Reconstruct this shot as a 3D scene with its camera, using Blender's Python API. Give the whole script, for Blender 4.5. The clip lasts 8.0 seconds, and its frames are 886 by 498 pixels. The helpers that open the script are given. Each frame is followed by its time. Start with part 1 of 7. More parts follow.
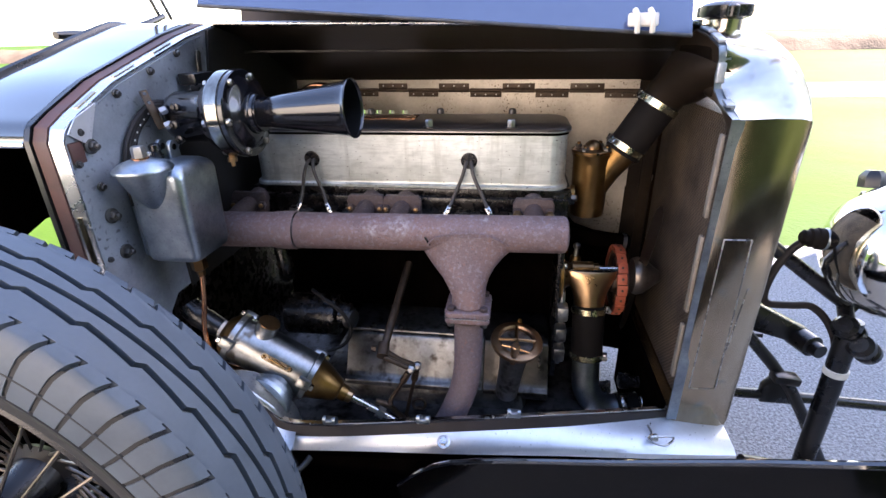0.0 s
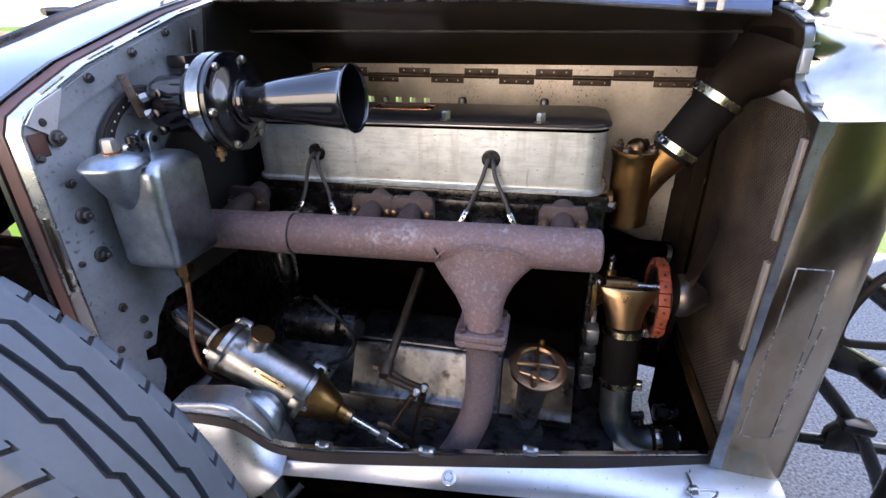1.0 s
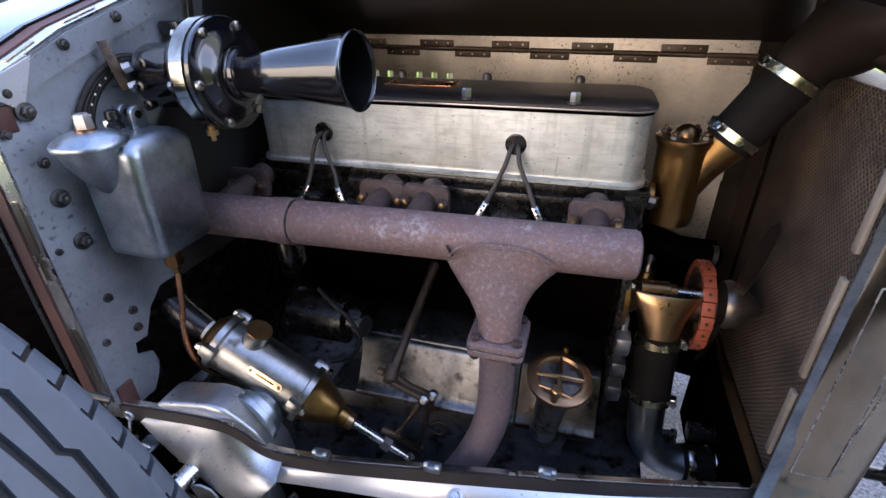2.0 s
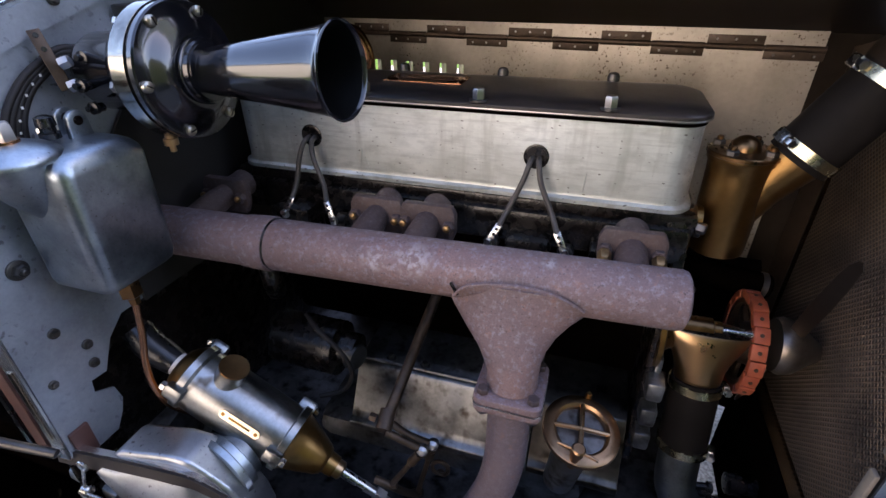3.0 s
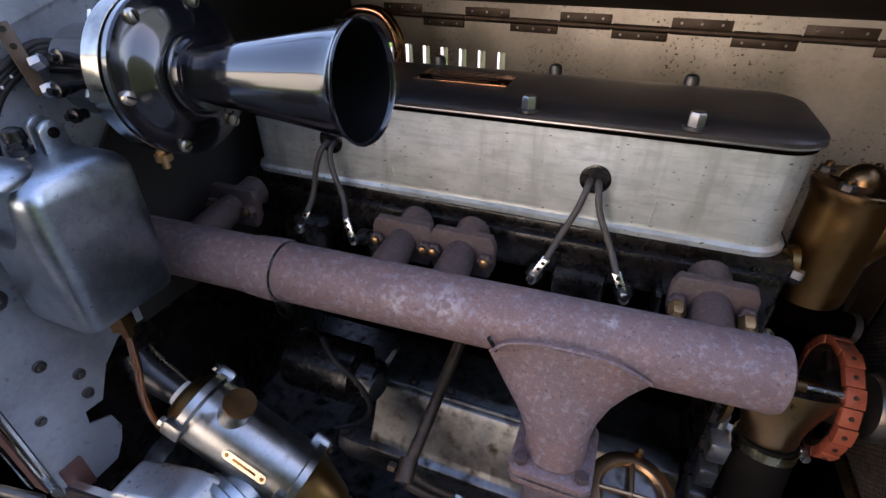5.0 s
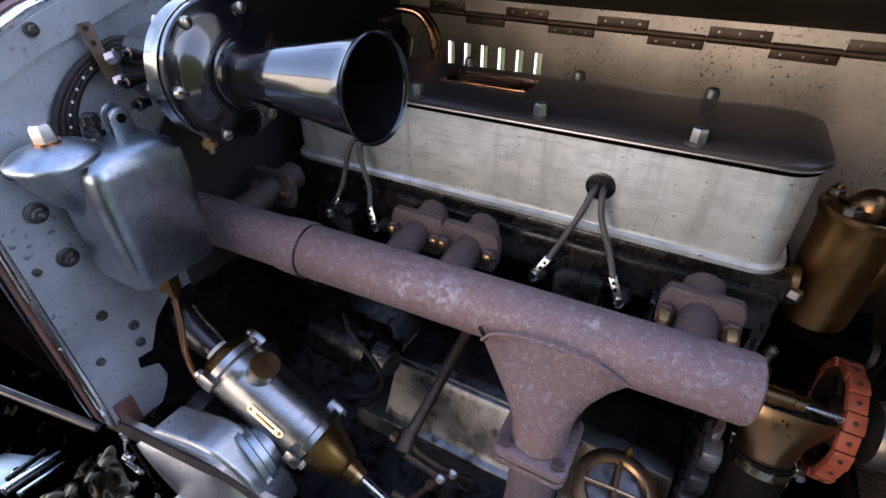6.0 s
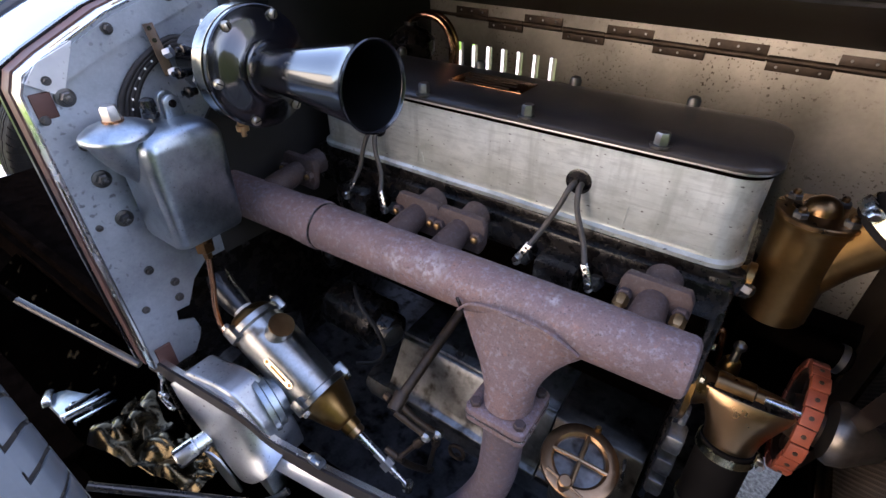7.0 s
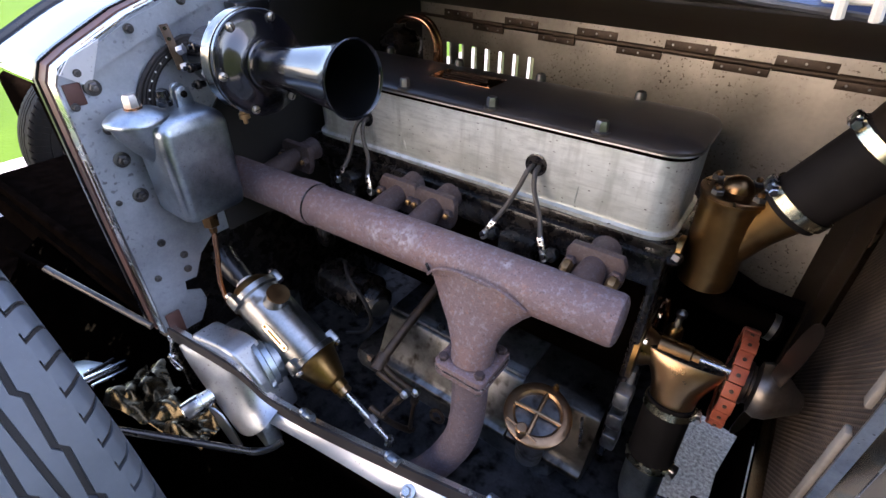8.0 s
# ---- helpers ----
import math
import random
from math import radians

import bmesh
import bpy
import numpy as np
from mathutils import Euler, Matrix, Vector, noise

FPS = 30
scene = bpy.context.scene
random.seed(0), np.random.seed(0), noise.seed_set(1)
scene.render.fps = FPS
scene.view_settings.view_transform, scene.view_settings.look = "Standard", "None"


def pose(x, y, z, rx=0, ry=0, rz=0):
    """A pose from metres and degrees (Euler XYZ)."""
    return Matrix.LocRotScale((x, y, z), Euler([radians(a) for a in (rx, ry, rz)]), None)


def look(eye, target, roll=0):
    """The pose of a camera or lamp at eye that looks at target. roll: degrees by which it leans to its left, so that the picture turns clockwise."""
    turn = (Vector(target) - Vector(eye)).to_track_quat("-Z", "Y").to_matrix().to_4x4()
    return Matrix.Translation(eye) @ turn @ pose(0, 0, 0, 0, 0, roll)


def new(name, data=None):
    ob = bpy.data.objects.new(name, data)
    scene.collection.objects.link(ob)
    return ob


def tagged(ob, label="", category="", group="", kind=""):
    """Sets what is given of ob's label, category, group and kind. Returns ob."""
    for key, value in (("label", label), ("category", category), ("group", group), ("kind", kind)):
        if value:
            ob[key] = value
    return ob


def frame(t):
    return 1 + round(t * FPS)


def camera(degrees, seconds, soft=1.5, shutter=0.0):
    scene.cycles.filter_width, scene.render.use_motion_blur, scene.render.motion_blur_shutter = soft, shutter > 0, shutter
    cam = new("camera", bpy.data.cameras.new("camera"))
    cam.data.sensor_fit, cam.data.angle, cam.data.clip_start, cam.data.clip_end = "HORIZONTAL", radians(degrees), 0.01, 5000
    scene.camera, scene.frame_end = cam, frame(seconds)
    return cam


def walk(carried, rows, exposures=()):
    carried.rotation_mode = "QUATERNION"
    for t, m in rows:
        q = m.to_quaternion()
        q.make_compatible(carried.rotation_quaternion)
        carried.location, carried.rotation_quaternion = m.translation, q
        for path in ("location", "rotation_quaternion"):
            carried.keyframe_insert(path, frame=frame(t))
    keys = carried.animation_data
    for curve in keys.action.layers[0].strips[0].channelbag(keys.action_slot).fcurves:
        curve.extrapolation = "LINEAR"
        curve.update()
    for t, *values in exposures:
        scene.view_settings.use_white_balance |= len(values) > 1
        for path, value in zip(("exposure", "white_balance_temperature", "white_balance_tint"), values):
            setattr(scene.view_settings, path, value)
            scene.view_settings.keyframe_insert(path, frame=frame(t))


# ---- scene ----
cam = camera(85.3, 8.0)
KELVIN, TINT = 6800.0, 24.0
EXPOSURES = [(0.0, 3.36), (1.0, 3.33), (2.5, 3.12), (4.5, 2.97), (6.0, 3.18), (8.0, 3.38)]
PATH = [
    (0, (0.082, 0.005, 1.292), (-0.198, 1.812, 0.481), -1.3),
    (0.5, (0.086, 0.074, 1.291), (-0.251, 1.86, 0.457), -1.2),
    (1, (0.096, 0.13, 1.287), (-0.316, 1.884, 0.419), -1.1),
    (2.5, (0.086, 0.278, 1.267), (-0.445, 1.941, 0.291), -0.7),
    (3, (0.063, 0.348, 1.271), (-0.478, 1.991, 0.269), -0.6),
    (3.5, (0.042, 0.407, 1.273), (-0.511, 2.036, 0.253), -0.6),
    (4, (0.022, 0.446, 1.274), (-0.538, 2.057, 0.228), -0.6),
    (4.5, (0.009, 0.457, 1.277), (-0.564, 2.04, 0.197), -0.5),
    (5.8, (0.054, 0.446, 1.303), (-0.702, 1.918, 0.181), -0.3),
    (6, (0.072, 0.446, 1.31), (-0.728, 1.885, 0.174), -0.2),
    (6.5, (0.115, 0.434, 1.319), (-0.776, 1.816, 0.181), -0.1),
    (7, (0.164, 0.418, 1.332), (-0.784, 1.761, 0.193), -0.0),
    (7.5, (0.21, 0.4, 1.342), (-0.755, 1.729, 0.201), 0.1),
    (8, (0.256, 0.371, 1.35), (-0.717, 1.697, 0.212), 0.1),
]
walk(cam, [(t, look(eye, target, roll)) for t, eye, target, roll in PATH], exposures=[(t, e, KELVIN, TINT) for t, e in EXPOSURES])

# ---- world and light ----
SUN_ELEVATION, SUN_AZIMUTH = 38.0, 33.0        # degrees; azimuth from +x towards +y
world = bpy.data.worlds.new("sky")
scene.world = world
world.use_nodes = True
wn = world.node_tree.nodes
sky = wn.new("ShaderNodeTexSky")
sky.sky_type = "NISHITA"
sky.sun_disc = False
sky.sun_elevation = radians(SUN_ELEVATION)
sky.sun_rotation = radians(90.0 - SUN_AZIMUTH)
sky.dust_density = 0.7
wn["Background"].inputs["Strength"].default_value = 0.11
world.node_tree.links.new(sky.outputs["Color"], wn["Background"].inputs["Color"])
sun_data = bpy.data.lights.new("sun", "SUN")
sun_data.energy, sun_data.angle, sun_data.color = 5.0, radians(0.6), (1.0, 0.94, 0.86)
sun = new("sun", sun_data)
se, sa = radians(SUN_ELEVATION), radians(SUN_AZIMUTH)
sun.matrix_world = look((6 * math.cos(se) * math.cos(sa), 6 * math.cos(se) * math.sin(sa), 6 * math.sin(se)), (0, 0, 0))


# ---- materials ----
def surface(name, dark, light, rough=(0.4, 0.6), metal=0.0, scale=(6.0, 90.0), bump=0.15, depth=0.001,
            speck=None, coat=0.0, stretch=(1, 1, 1), jitter=0.0):
    """Two scales of noise between a dark and a light colour; speck: colour, scale, threshold of small stains."""
    m = bpy.data.materials.new(name)
    m.use_nodes = True
    nt = m.node_tree
    nodes, link = nt.nodes, nt.links.new
    bsdf = nodes["Principled BSDF"]
    co = nodes.new("ShaderNodeTexCoord")
    mp = nodes.new("ShaderNodeMapping")
    mp.inputs["Scale"].default_value = stretch
    link(co.outputs["Object"], mp.inputs["Vector"])
    big, fine = nodes.new("ShaderNodeTexNoise"), nodes.new("ShaderNodeTexNoise")
    big.inputs["Scale"].default_value, fine.inputs["Scale"].default_value = scale
    big.inputs["Detail"].default_value, fine.inputs["Detail"].default_value = 5.0, 3.0
    big.inputs["Roughness"].default_value = 0.62
    for n in (big, fine):
        link(mp.outputs["Vector"], n.inputs["Vector"])
    mixed = nodes.new("ShaderNodeMath")
    mixed.operation = "MULTIPLY_ADD"
    link(fine.outputs["Fac"], mixed.inputs[0])
    mixed.inputs[1].default_value = 0.35
    half = nodes.new("ShaderNodeMath")
    half.operation = "MULTIPLY_ADD"
    link(big.outputs["Fac"], half.inputs[0])
    half.inputs[1].default_value, half.inputs[2].default_value = 1.9, -0.62
    link(half.outputs[0], mixed.inputs[2])
    ramp = nodes.new("ShaderNodeMix")
    ramp.data_type = "RGBA"
    ramp.clamp_factor = True
    link(mixed.outputs[0], ramp.inputs["Factor"])
    ramp.inputs["A"].default_value, ramp.inputs["B"].default_value = (*dark, 1), (*light, 1)
    colour = ramp.outputs["Result"]
    if speck:
        vor = nodes.new("ShaderNodeTexNoise")
        vor.inputs["Scale"].default_value = speck[1]
        vor.inputs["Detail"].default_value = 2.0
        link(co.outputs["Object"], vor.inputs["Vector"])
        cut = nodes.new("ShaderNodeMapRange")
        link(vor.outputs["Fac"], cut.inputs["Value"])
        cut.inputs["From Min"].default_value, cut.inputs["From Max"].default_value = speck[2], speck[2] + (speck[3] if len(speck) > 3 else 0.10)
        over = nodes.new("ShaderNodeMix")
        over.data_type = "RGBA"
        amount = cut.outputs["Result"]
        if len(speck) > 4:
            patch = nodes.new("ShaderNodeTexNoise")
            patch.inputs["Scale"].default_value, patch.inputs["Detail"].default_value = 11.0, 4.0
            link(co.outputs["Object"], patch.inputs["Vector"])
            where = nodes.new("ShaderNodeMapRange")
            where.inputs["From Min"].default_value, where.inputs["From Max"].default_value = 0.42, 0.62
            link(patch.outputs["Fac"], where.inputs["Value"])
            both = nodes.new("ShaderNodeMath")
            both.operation = "MULTIPLY"
            link(amount, both.inputs[0])
            link(where.outputs["Result"], both.inputs[1])
            amount = both.outputs[0]
        link(amount, over.inputs["Factor"])
        link(colour, over.inputs["A"])
        over.inputs["B"].default_value = (*speck[0], 1)
        colour = over.outputs["Result"]
    if jitter:
        info = nodes.new("ShaderNodeObjectInfo")
        hsv = nodes.new("ShaderNodeHueSaturation")
        rng = nodes.new("ShaderNodeMapRange")
        rng.inputs["To Min"].default_value, rng.inputs["To Max"].default_value = 1 - jitter, 1 + jitter
        link(info.outputs["Random"], rng.inputs["Value"])
        link(rng.outputs["Result"], hsv.inputs["Value"])
        link(colour, hsv.inputs["Color"])
        colour = hsv.outputs["Color"]
    link(colour, bsdf.inputs["Base Color"])
    rr = nodes.new("ShaderNodeMapRange")
    link(mixed.outputs[0], rr.inputs["Value"])
    rr.inputs["To Min"].default_value, rr.inputs["To Max"].default_value = rough
    link(rr.outputs["Result"], bsdf.inputs["Roughness"])
    bsdf.inputs["Metallic"].default_value = metal
    bsdf.inputs["Coat Weight"].default_value = coat
    bsdf.inputs["Coat Roughness"].default_value = 0.08
    if bump:
        bp = nodes.new("ShaderNodeBump")
        bp.inputs["Strength"].default_value, bp.inputs["Distance"].default_value = bump, depth
        link(mixed.outputs[0], bp.inputs["Height"])
        link(bp.outputs["Normal"], bsdf.inputs["Normal"])
    return m


ALU_SHEET = surface("dull_aluminium_sheet", (0.225, 0.25, 0.28), (0.53, 0.57, 0.615), (0.36, 0.52), 0.66, (8, 240), 0.15, 0.0005, ((0.16, 0.165, 0.18), 120, 0.60, 0.10, True))
ALU_POLISHED = surface("polished_aluminium", (0.62, 0.62, 0.61), (0.84, 0.84, 0.83), (0.16, 0.34), 1.0, (9, 60), 0.06, 0.0008)
ALU_SATIN = surface("satin_aluminium_plate", (0.66, 0.67, 0.69), (0.86, 0.87, 0.89), (0.30, 0.46), 0.7, (11, 120), 0.1, 0.0006, ((0.30, 0.29, 0.28), 200, 0.68, 0.1))
# Blue of the skylight is tinted into this casting colour.
ALU_CAST = surface("cast_aluminium", (0.17, 0.202, 0.226), (0.44, 0.49, 0.53), (0.28, 0.46), 1.0, (24, 320), 0.3, 0.0008, ((0.13, 0.135, 0.14), 260, 0.66, 0.12))
ALU_BULGE = surface("bright_satin_casting", (0.25, 0.27, 0.29), (0.48, 0.51, 0.545), (0.30, 0.46), 0.95, (14, 260), 0.2, 0.0006, ((0.16, 0.16, 0.165), 170, 0.64, 0.1))
def cover_material():
    """Satin aluminium with long fine scratches, faint drips, dull stains and a few dark nicks."""
    m = bpy.data.materials.new("scuffed_cover_aluminium")
    m.use_nodes = True
    nt = m.node_tree
    link = nt.links.new
    bsdf = nt.nodes["Principled BSDF"]
    co = nt.nodes.new("ShaderNodeTexCoord")

    def grain(stretch, scale, detail, lo, hi, weight):
        mp = nt.nodes.new("ShaderNodeMapping")
        mp.inputs["Scale"].default_value = stretch
        link(co.outputs["Object"], mp.inputs["Vector"])
        n = nt.nodes.new("ShaderNodeTexNoise")
        n.inputs["Scale"].default_value, n.inputs["Detail"].default_value, n.inputs["Roughness"].default_value = scale, detail, 0.6
        link(mp.outputs["Vector"], n.inputs["Vector"])
        r = nt.nodes.new("ShaderNodeMapRange")
        r.inputs["From Min"].default_value, r.inputs["From Max"].default_value, r.inputs["To Max"].default_value = lo, hi, weight
        link(n.outputs["Fac"], r.inputs["Value"])
        return r.outputs["Result"]
    scratch = grain((0.07, 1, 1), 260, 4, 0.50, 0.80, 0.5)
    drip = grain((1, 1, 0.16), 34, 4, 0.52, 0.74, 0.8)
    cloud = grain((0.8, 1, 1.2), 48, 5, 0.46, 0.78, 0.6)
    stain = grain((0.6, 1, 1.1), 13, 5, 0.34, 0.72, 0.9)
    brush = grain((0.35, 1, 1), 70, 6, 0.52, 0.76, 0.7)
    nick = grain((0.6, 1, 1.3), 240, 0, 0.765, 0.82, 0.85)
    c = (0.78, 0.80, 0.755)
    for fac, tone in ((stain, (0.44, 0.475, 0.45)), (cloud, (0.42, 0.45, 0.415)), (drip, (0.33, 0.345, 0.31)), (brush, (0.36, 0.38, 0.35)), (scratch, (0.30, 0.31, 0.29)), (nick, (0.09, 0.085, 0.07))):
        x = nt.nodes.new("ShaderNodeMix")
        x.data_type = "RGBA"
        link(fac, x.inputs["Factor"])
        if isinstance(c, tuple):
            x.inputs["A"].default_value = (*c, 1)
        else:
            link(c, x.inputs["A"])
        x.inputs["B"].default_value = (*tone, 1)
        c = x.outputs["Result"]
    link(c, bsdf.inputs["Base Color"])
    bsdf.inputs["Metallic"].default_value = 0.74
    rr = nt.nodes.new("ShaderNodeMapRange")
    rr.inputs["To Min"].default_value, rr.inputs["To Max"].default_value = 0.30, 0.46
    link(stain, rr.inputs["Value"])
    link(rr.outputs["Result"], bsdf.inputs["Roughness"])
    bp = nt.nodes.new("ShaderNodeBump")
    bp.inputs["Strength"].default_value, bp.inputs["Distance"].default_value = 0.12, 0.0004
    link(scratch, bp.inputs["Height"])
    link(bp.outputs["Normal"], bsdf.inputs["Normal"])
    return m


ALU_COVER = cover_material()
FRAME_BROWN = surface("browned_radiator_frame", (0.022, 0.014, 0.009), (0.075, 0.052, 0.035), (0.3, 0.5), 0.5, (9, 80), 0.1, 0.0008)
ALU_SPOTTED = surface("spotted_far_panel", (0.30, 0.26, 0.21), (0.60, 0.54, 0.455), (0.30, 0.48), 0.8, (7, 130), 0.15, 0.0006, ((0.070, 0.045, 0.030), 210, 0.61, 0.06, True))
CASE_ALU = surface("oily_crankcase", (0.045, 0.041, 0.037), (0.37, 0.375, 0.38), (0.24, 0.5), 0.95, (13, 110), 0.3, 0.001, ((0.05, 0.042, 0.036), 46, 0.53, 0.22))
CASE_DARK = surface("dark_crankcase", (0.012, 0.010, 0.0085), (0.15, 0.135, 0.12), (0.22, 0.45), 0.9, (14, 110), 0.3, 0.001, ((0.008, 0.0065, 0.005), 40, 0.54, 0.2))
LID = surface("dark_cover_lid", (0.014, 0.0115, 0.0102), (0.036, 0.030, 0.028), (0.28, 0.44), 0.0, (7, 200), 0.08, 0.0005)
def rust_material(name, dull, blue, red, pit, grain=1.0, pale=(0.36, 0.34, 0.355), orange=(0.27, 0.125, 0.078), chips=()):
    """Scaled exhaust iron: mottled blue-grey and red-brown, dark pits, a few pale chips."""
    m = bpy.data.materials.new(name)
    m.use_nodes = True
    nt = m.node_tree
    link = nt.links.new
    bsdf = nt.nodes["Principled BSDF"]
    co = nt.nodes.new("ShaderNodeTexCoord")

    def grainy(scale, detail, lo, hi):
        n = nt.nodes.new("ShaderNodeTexNoise")
        n.inputs["Scale"].default_value, n.inputs["Detail"].default_value, n.inputs["Roughness"].default_value = scale * grain, detail, 0.65
        link(co.outputs["Object"], n.inputs["Vector"])
        r = nt.nodes.new("ShaderNodeMapRange")
        r.inputs["From Min"].default_value, r.inputs["From Max"].default_value = lo, hi
        link(n.outputs["Fac"], r.inputs["Value"])
        return n.outputs["Fac"], r.outputs["Result"]

    def over(below, colour, fac):
        x = nt.nodes.new("ShaderNodeMix")
        x.data_type = "RGBA"
        link(fac, x.inputs["Factor"])
        if isinstance(below, tuple):
            x.inputs["A"].default_value = (*below, 1)
        else:
            link(below, x.inputs["A"])
        x.inputs["B"].default_value = (*colour, 1)
        return x.outputs["Result"]
    def weighed(fac, weight):
        x = nt.nodes.new("ShaderNodeMath")
        x.operation = "MULTIPLY"
        link(fac, x.inputs[0])
        if isinstance(weight, float):
            x.inputs[1].default_value = weight
        else:
            link(weight, x.inputs[1])
        return x.outputs[0]
    wide, f0 = grainy(11, 7, 0.36, 0.66)
    mid, f1 = grainy(150, 9, 0.50, 0.72)
    spot, f2 = grainy(260, 4, 0.605, 0.69)
    rusty, f3 = grainy(95, 8, 0.57, 0.70)
    fine, f4 = grainy(480, 2, 0.35, 0.65)
    blot, f5 = grainy(34, 6, 0.52, 0.70)
    c = over(dull, red, f0)
    c = over(c, blue, weighed(f1, 0.75))
    c = over(c, pit, weighed(f5, 0.35))
    c = over(c, orange, weighed(f3, 0.45))
    c = over(c, pit, weighed(f4, 0.30))
    c = over(c, pit, weighed(f2, 0.85))
    # flaked pale patches
    for centre, size in chips:
        away = nt.nodes.new("ShaderNodeVectorMath")
        away.operation = "DISTANCE"
        link(co.outputs["Object"], away.inputs[0])
        away.inputs[1].default_value = centre
        near = nt.nodes.new("ShaderNodeMapRange")
        near.inputs["From Min"].default_value, near.inputs["From Max"].default_value = size, size * 0.25
        link(away.outputs["Value"], near.inputs["Value"])
        flake, f6 = grainy(120, 8, 0.46, 0.58)
        c = over(c, pale, weighed(weighed(f6, near.outputs["Result"]), 0.7))
    link(c, bsdf.inputs["Base Color"])
    bsdf.inputs["Metallic"].default_value = 0.1
    rr = nt.nodes.new("ShaderNodeMapRange")
    rr.inputs["To Min"].default_value, rr.inputs["To Max"].default_value = 0.68, 0.42
    link(f1, rr.inputs["Value"])
    link(rr.outputs["Result"], bsdf.inputs["Roughness"])
    add = nt.nodes.new("ShaderNodeMath")
    add.operation = "MULTIPLY_ADD"
    link(fine, add.inputs[0])
    add.inputs[1].default_value = 0.6
    link(mid, add.inputs[2])
    bp = nt.nodes.new("ShaderNodeBump")
    bp.inputs["Strength"].default_value, bp.inputs["Distance"].default_value = 0.5, 0.0012
    link(add.outputs[0], bp.inputs["Height"])
    link(bp.outputs["Normal"], bsdf.inputs["Normal"])
    return m


RUST = rust_material("oxidised_exhaust_iron", (0.150, 0.105, 0.109), (0.250, 0.232, 0.288), (0.192, 0.117, 0.106), (0.060, 0.041, 0.040),
                     chips=(((-0.118, -0.028, 0.158), 0.030), ((-0.165, -0.034, 0.150), 0.022), ((0.034, 0.000, 0.163), 0.012), ((-0.045, -0.040, 0.128), 0.010)))
RUST_PIPE = rust_material("dull_downpipe_iron", (0.11, 0.085, 0.10), (0.16, 0.135, 0.17), (0.14, 0.10, 0.105), (0.06, 0.046, 0.05))
RUST_DARK = rust_material("rusty_flange_iron", (0.046, 0.030, 0.030), (0.088, 0.070, 0.080), (0.070, 0.040, 0.033), (0.02, 0.013, 0.013), 1.4, (0.15, 0.125, 0.125), (0.11, 0.05, 0.03))
GLOSS_BLACK = surface("black_coach_paint", (0.002, 0.0022, 0.003), (0.004, 0.0042, 0.006), (0.03, 0.07), 0.0, (3, 40), 0.0, 0.001, coat=1.0)
HORN_BLACK = surface("black_enamel", (0.0022, 0.0022, 0.003), (0.006, 0.006, 0.008), (0.10, 0.26), 0.0, (12, 90), 0.06, 0.0006, coat=0.6)
OILY = surface("oily_black_iron", (0.0022, 0.0015, 0.0012), (0.010, 0.007, 0.0055), (0.10, 0.42), 0.0, (60, 420), 0.5, 0.001)
BLACK_STEEL = surface("black_painted_steel", (0.0025, 0.0025, 0.003), (0.008, 0.008, 0.009), (0.18, 0.4), 0.0, (14, 120), 0.1, 0.0006)
STEEL = surface("bright_steel", (0.42, 0.41, 0.40), (0.64, 0.63, 0.61), (0.18, 0.36), 1.0, (30, 200), 0.08, 0.0004)
DARK_STEEL = surface("dull_dark_steel", (0.05, 0.047, 0.044), (0.15, 0.142, 0.135), (0.3, 0.55), 0.9, (24, 180), 0.2, 0.0006)
NICKEL = surface("nickel_radiator_shell", (0.44, 0.395, 0.33), (0.74, 0.69, 0.61), (0.10, 0.26), 1.0, (6, 70), 0.05, 0.0008, ((0.28, 0.22, 0.15), 26, 0.60, 0.14, True))
NICKEL_OLD = surface("tarnished_nickel_side", (0.24, 0.165, 0.095), (0.76, 0.64, 0.48), (0.10, 0.30), 1.0, (6, 60), 0.10, 0.0015, ((0.30, 0.33, 0.29), 30, 0.60, 0.12, True), stretch=(1, 1, 0.35))
CHROME = surface("bright_plate", (0.72, 0.70, 0.66), (0.86, 0.84, 0.80), (0.05, 0.14), 1.0, (20, 90), 0.02, 0.0004)
FAN_STEEL = surface("browned_fan_steel", (0.055, 0.045, 0.036), (0.20, 0.17, 0.145), (0.26, 0.42), 0.9, (18, 160), 0.15, 0.0006)
NUT_STEEL = surface("dull_plated_steel", (0.24, 0.235, 0.23), (0.44, 0.43, 0.42), (0.28, 0.45), 1.0, (40, 260), 0.12, 0.0004)
SCREW_BRASS = surface("dull_nickelled_screw", (0.34, 0.30, 0.23), (0.56, 0.51, 0.42), (0.22, 0.38), 1.0, (40, 260), 0.1, 0.0004)
HOUSING = surface("stained_cast_housing", (0.15, 0.147, 0.135), (0.42, 0.425, 0.42), (0.24, 0.42), 1.0, (20, 190), 0.25, 0.0008, ((0.11, 0.082, 0.056), 34, 0.54, 0.14, True))
BAND = surface("smoked_plate", (0.14, 0.13, 0.115), (0.40, 0.38, 0.33), (0.06, 0.22), 1.0, (45, 160), 0.12, 0.0006)
BRASS = surface("satin_brass", (0.36, 0.222, 0.115), (0.50, 0.325, 0.18), (0.24, 0.36), 1.0, (6, 120), 0.04, 0.0005)
BRASS_DULL = surface("dull_brass_casting", (0.15, 0.080, 0.026), (0.32, 0.185, 0.068), (0.26, 0.42), 1.0, (9, 120), 0.12, 0.0006, ((0.07, 0.036, 0.014), 26, 0.56, 0.16, True))
DOME = surface("dull_bronze_dome", (0.10, 0.052, 0.022), (0.26, 0.15, 0.07), (0.22, 0.40), 1.0, (20, 150), 0.1, 0.0005)
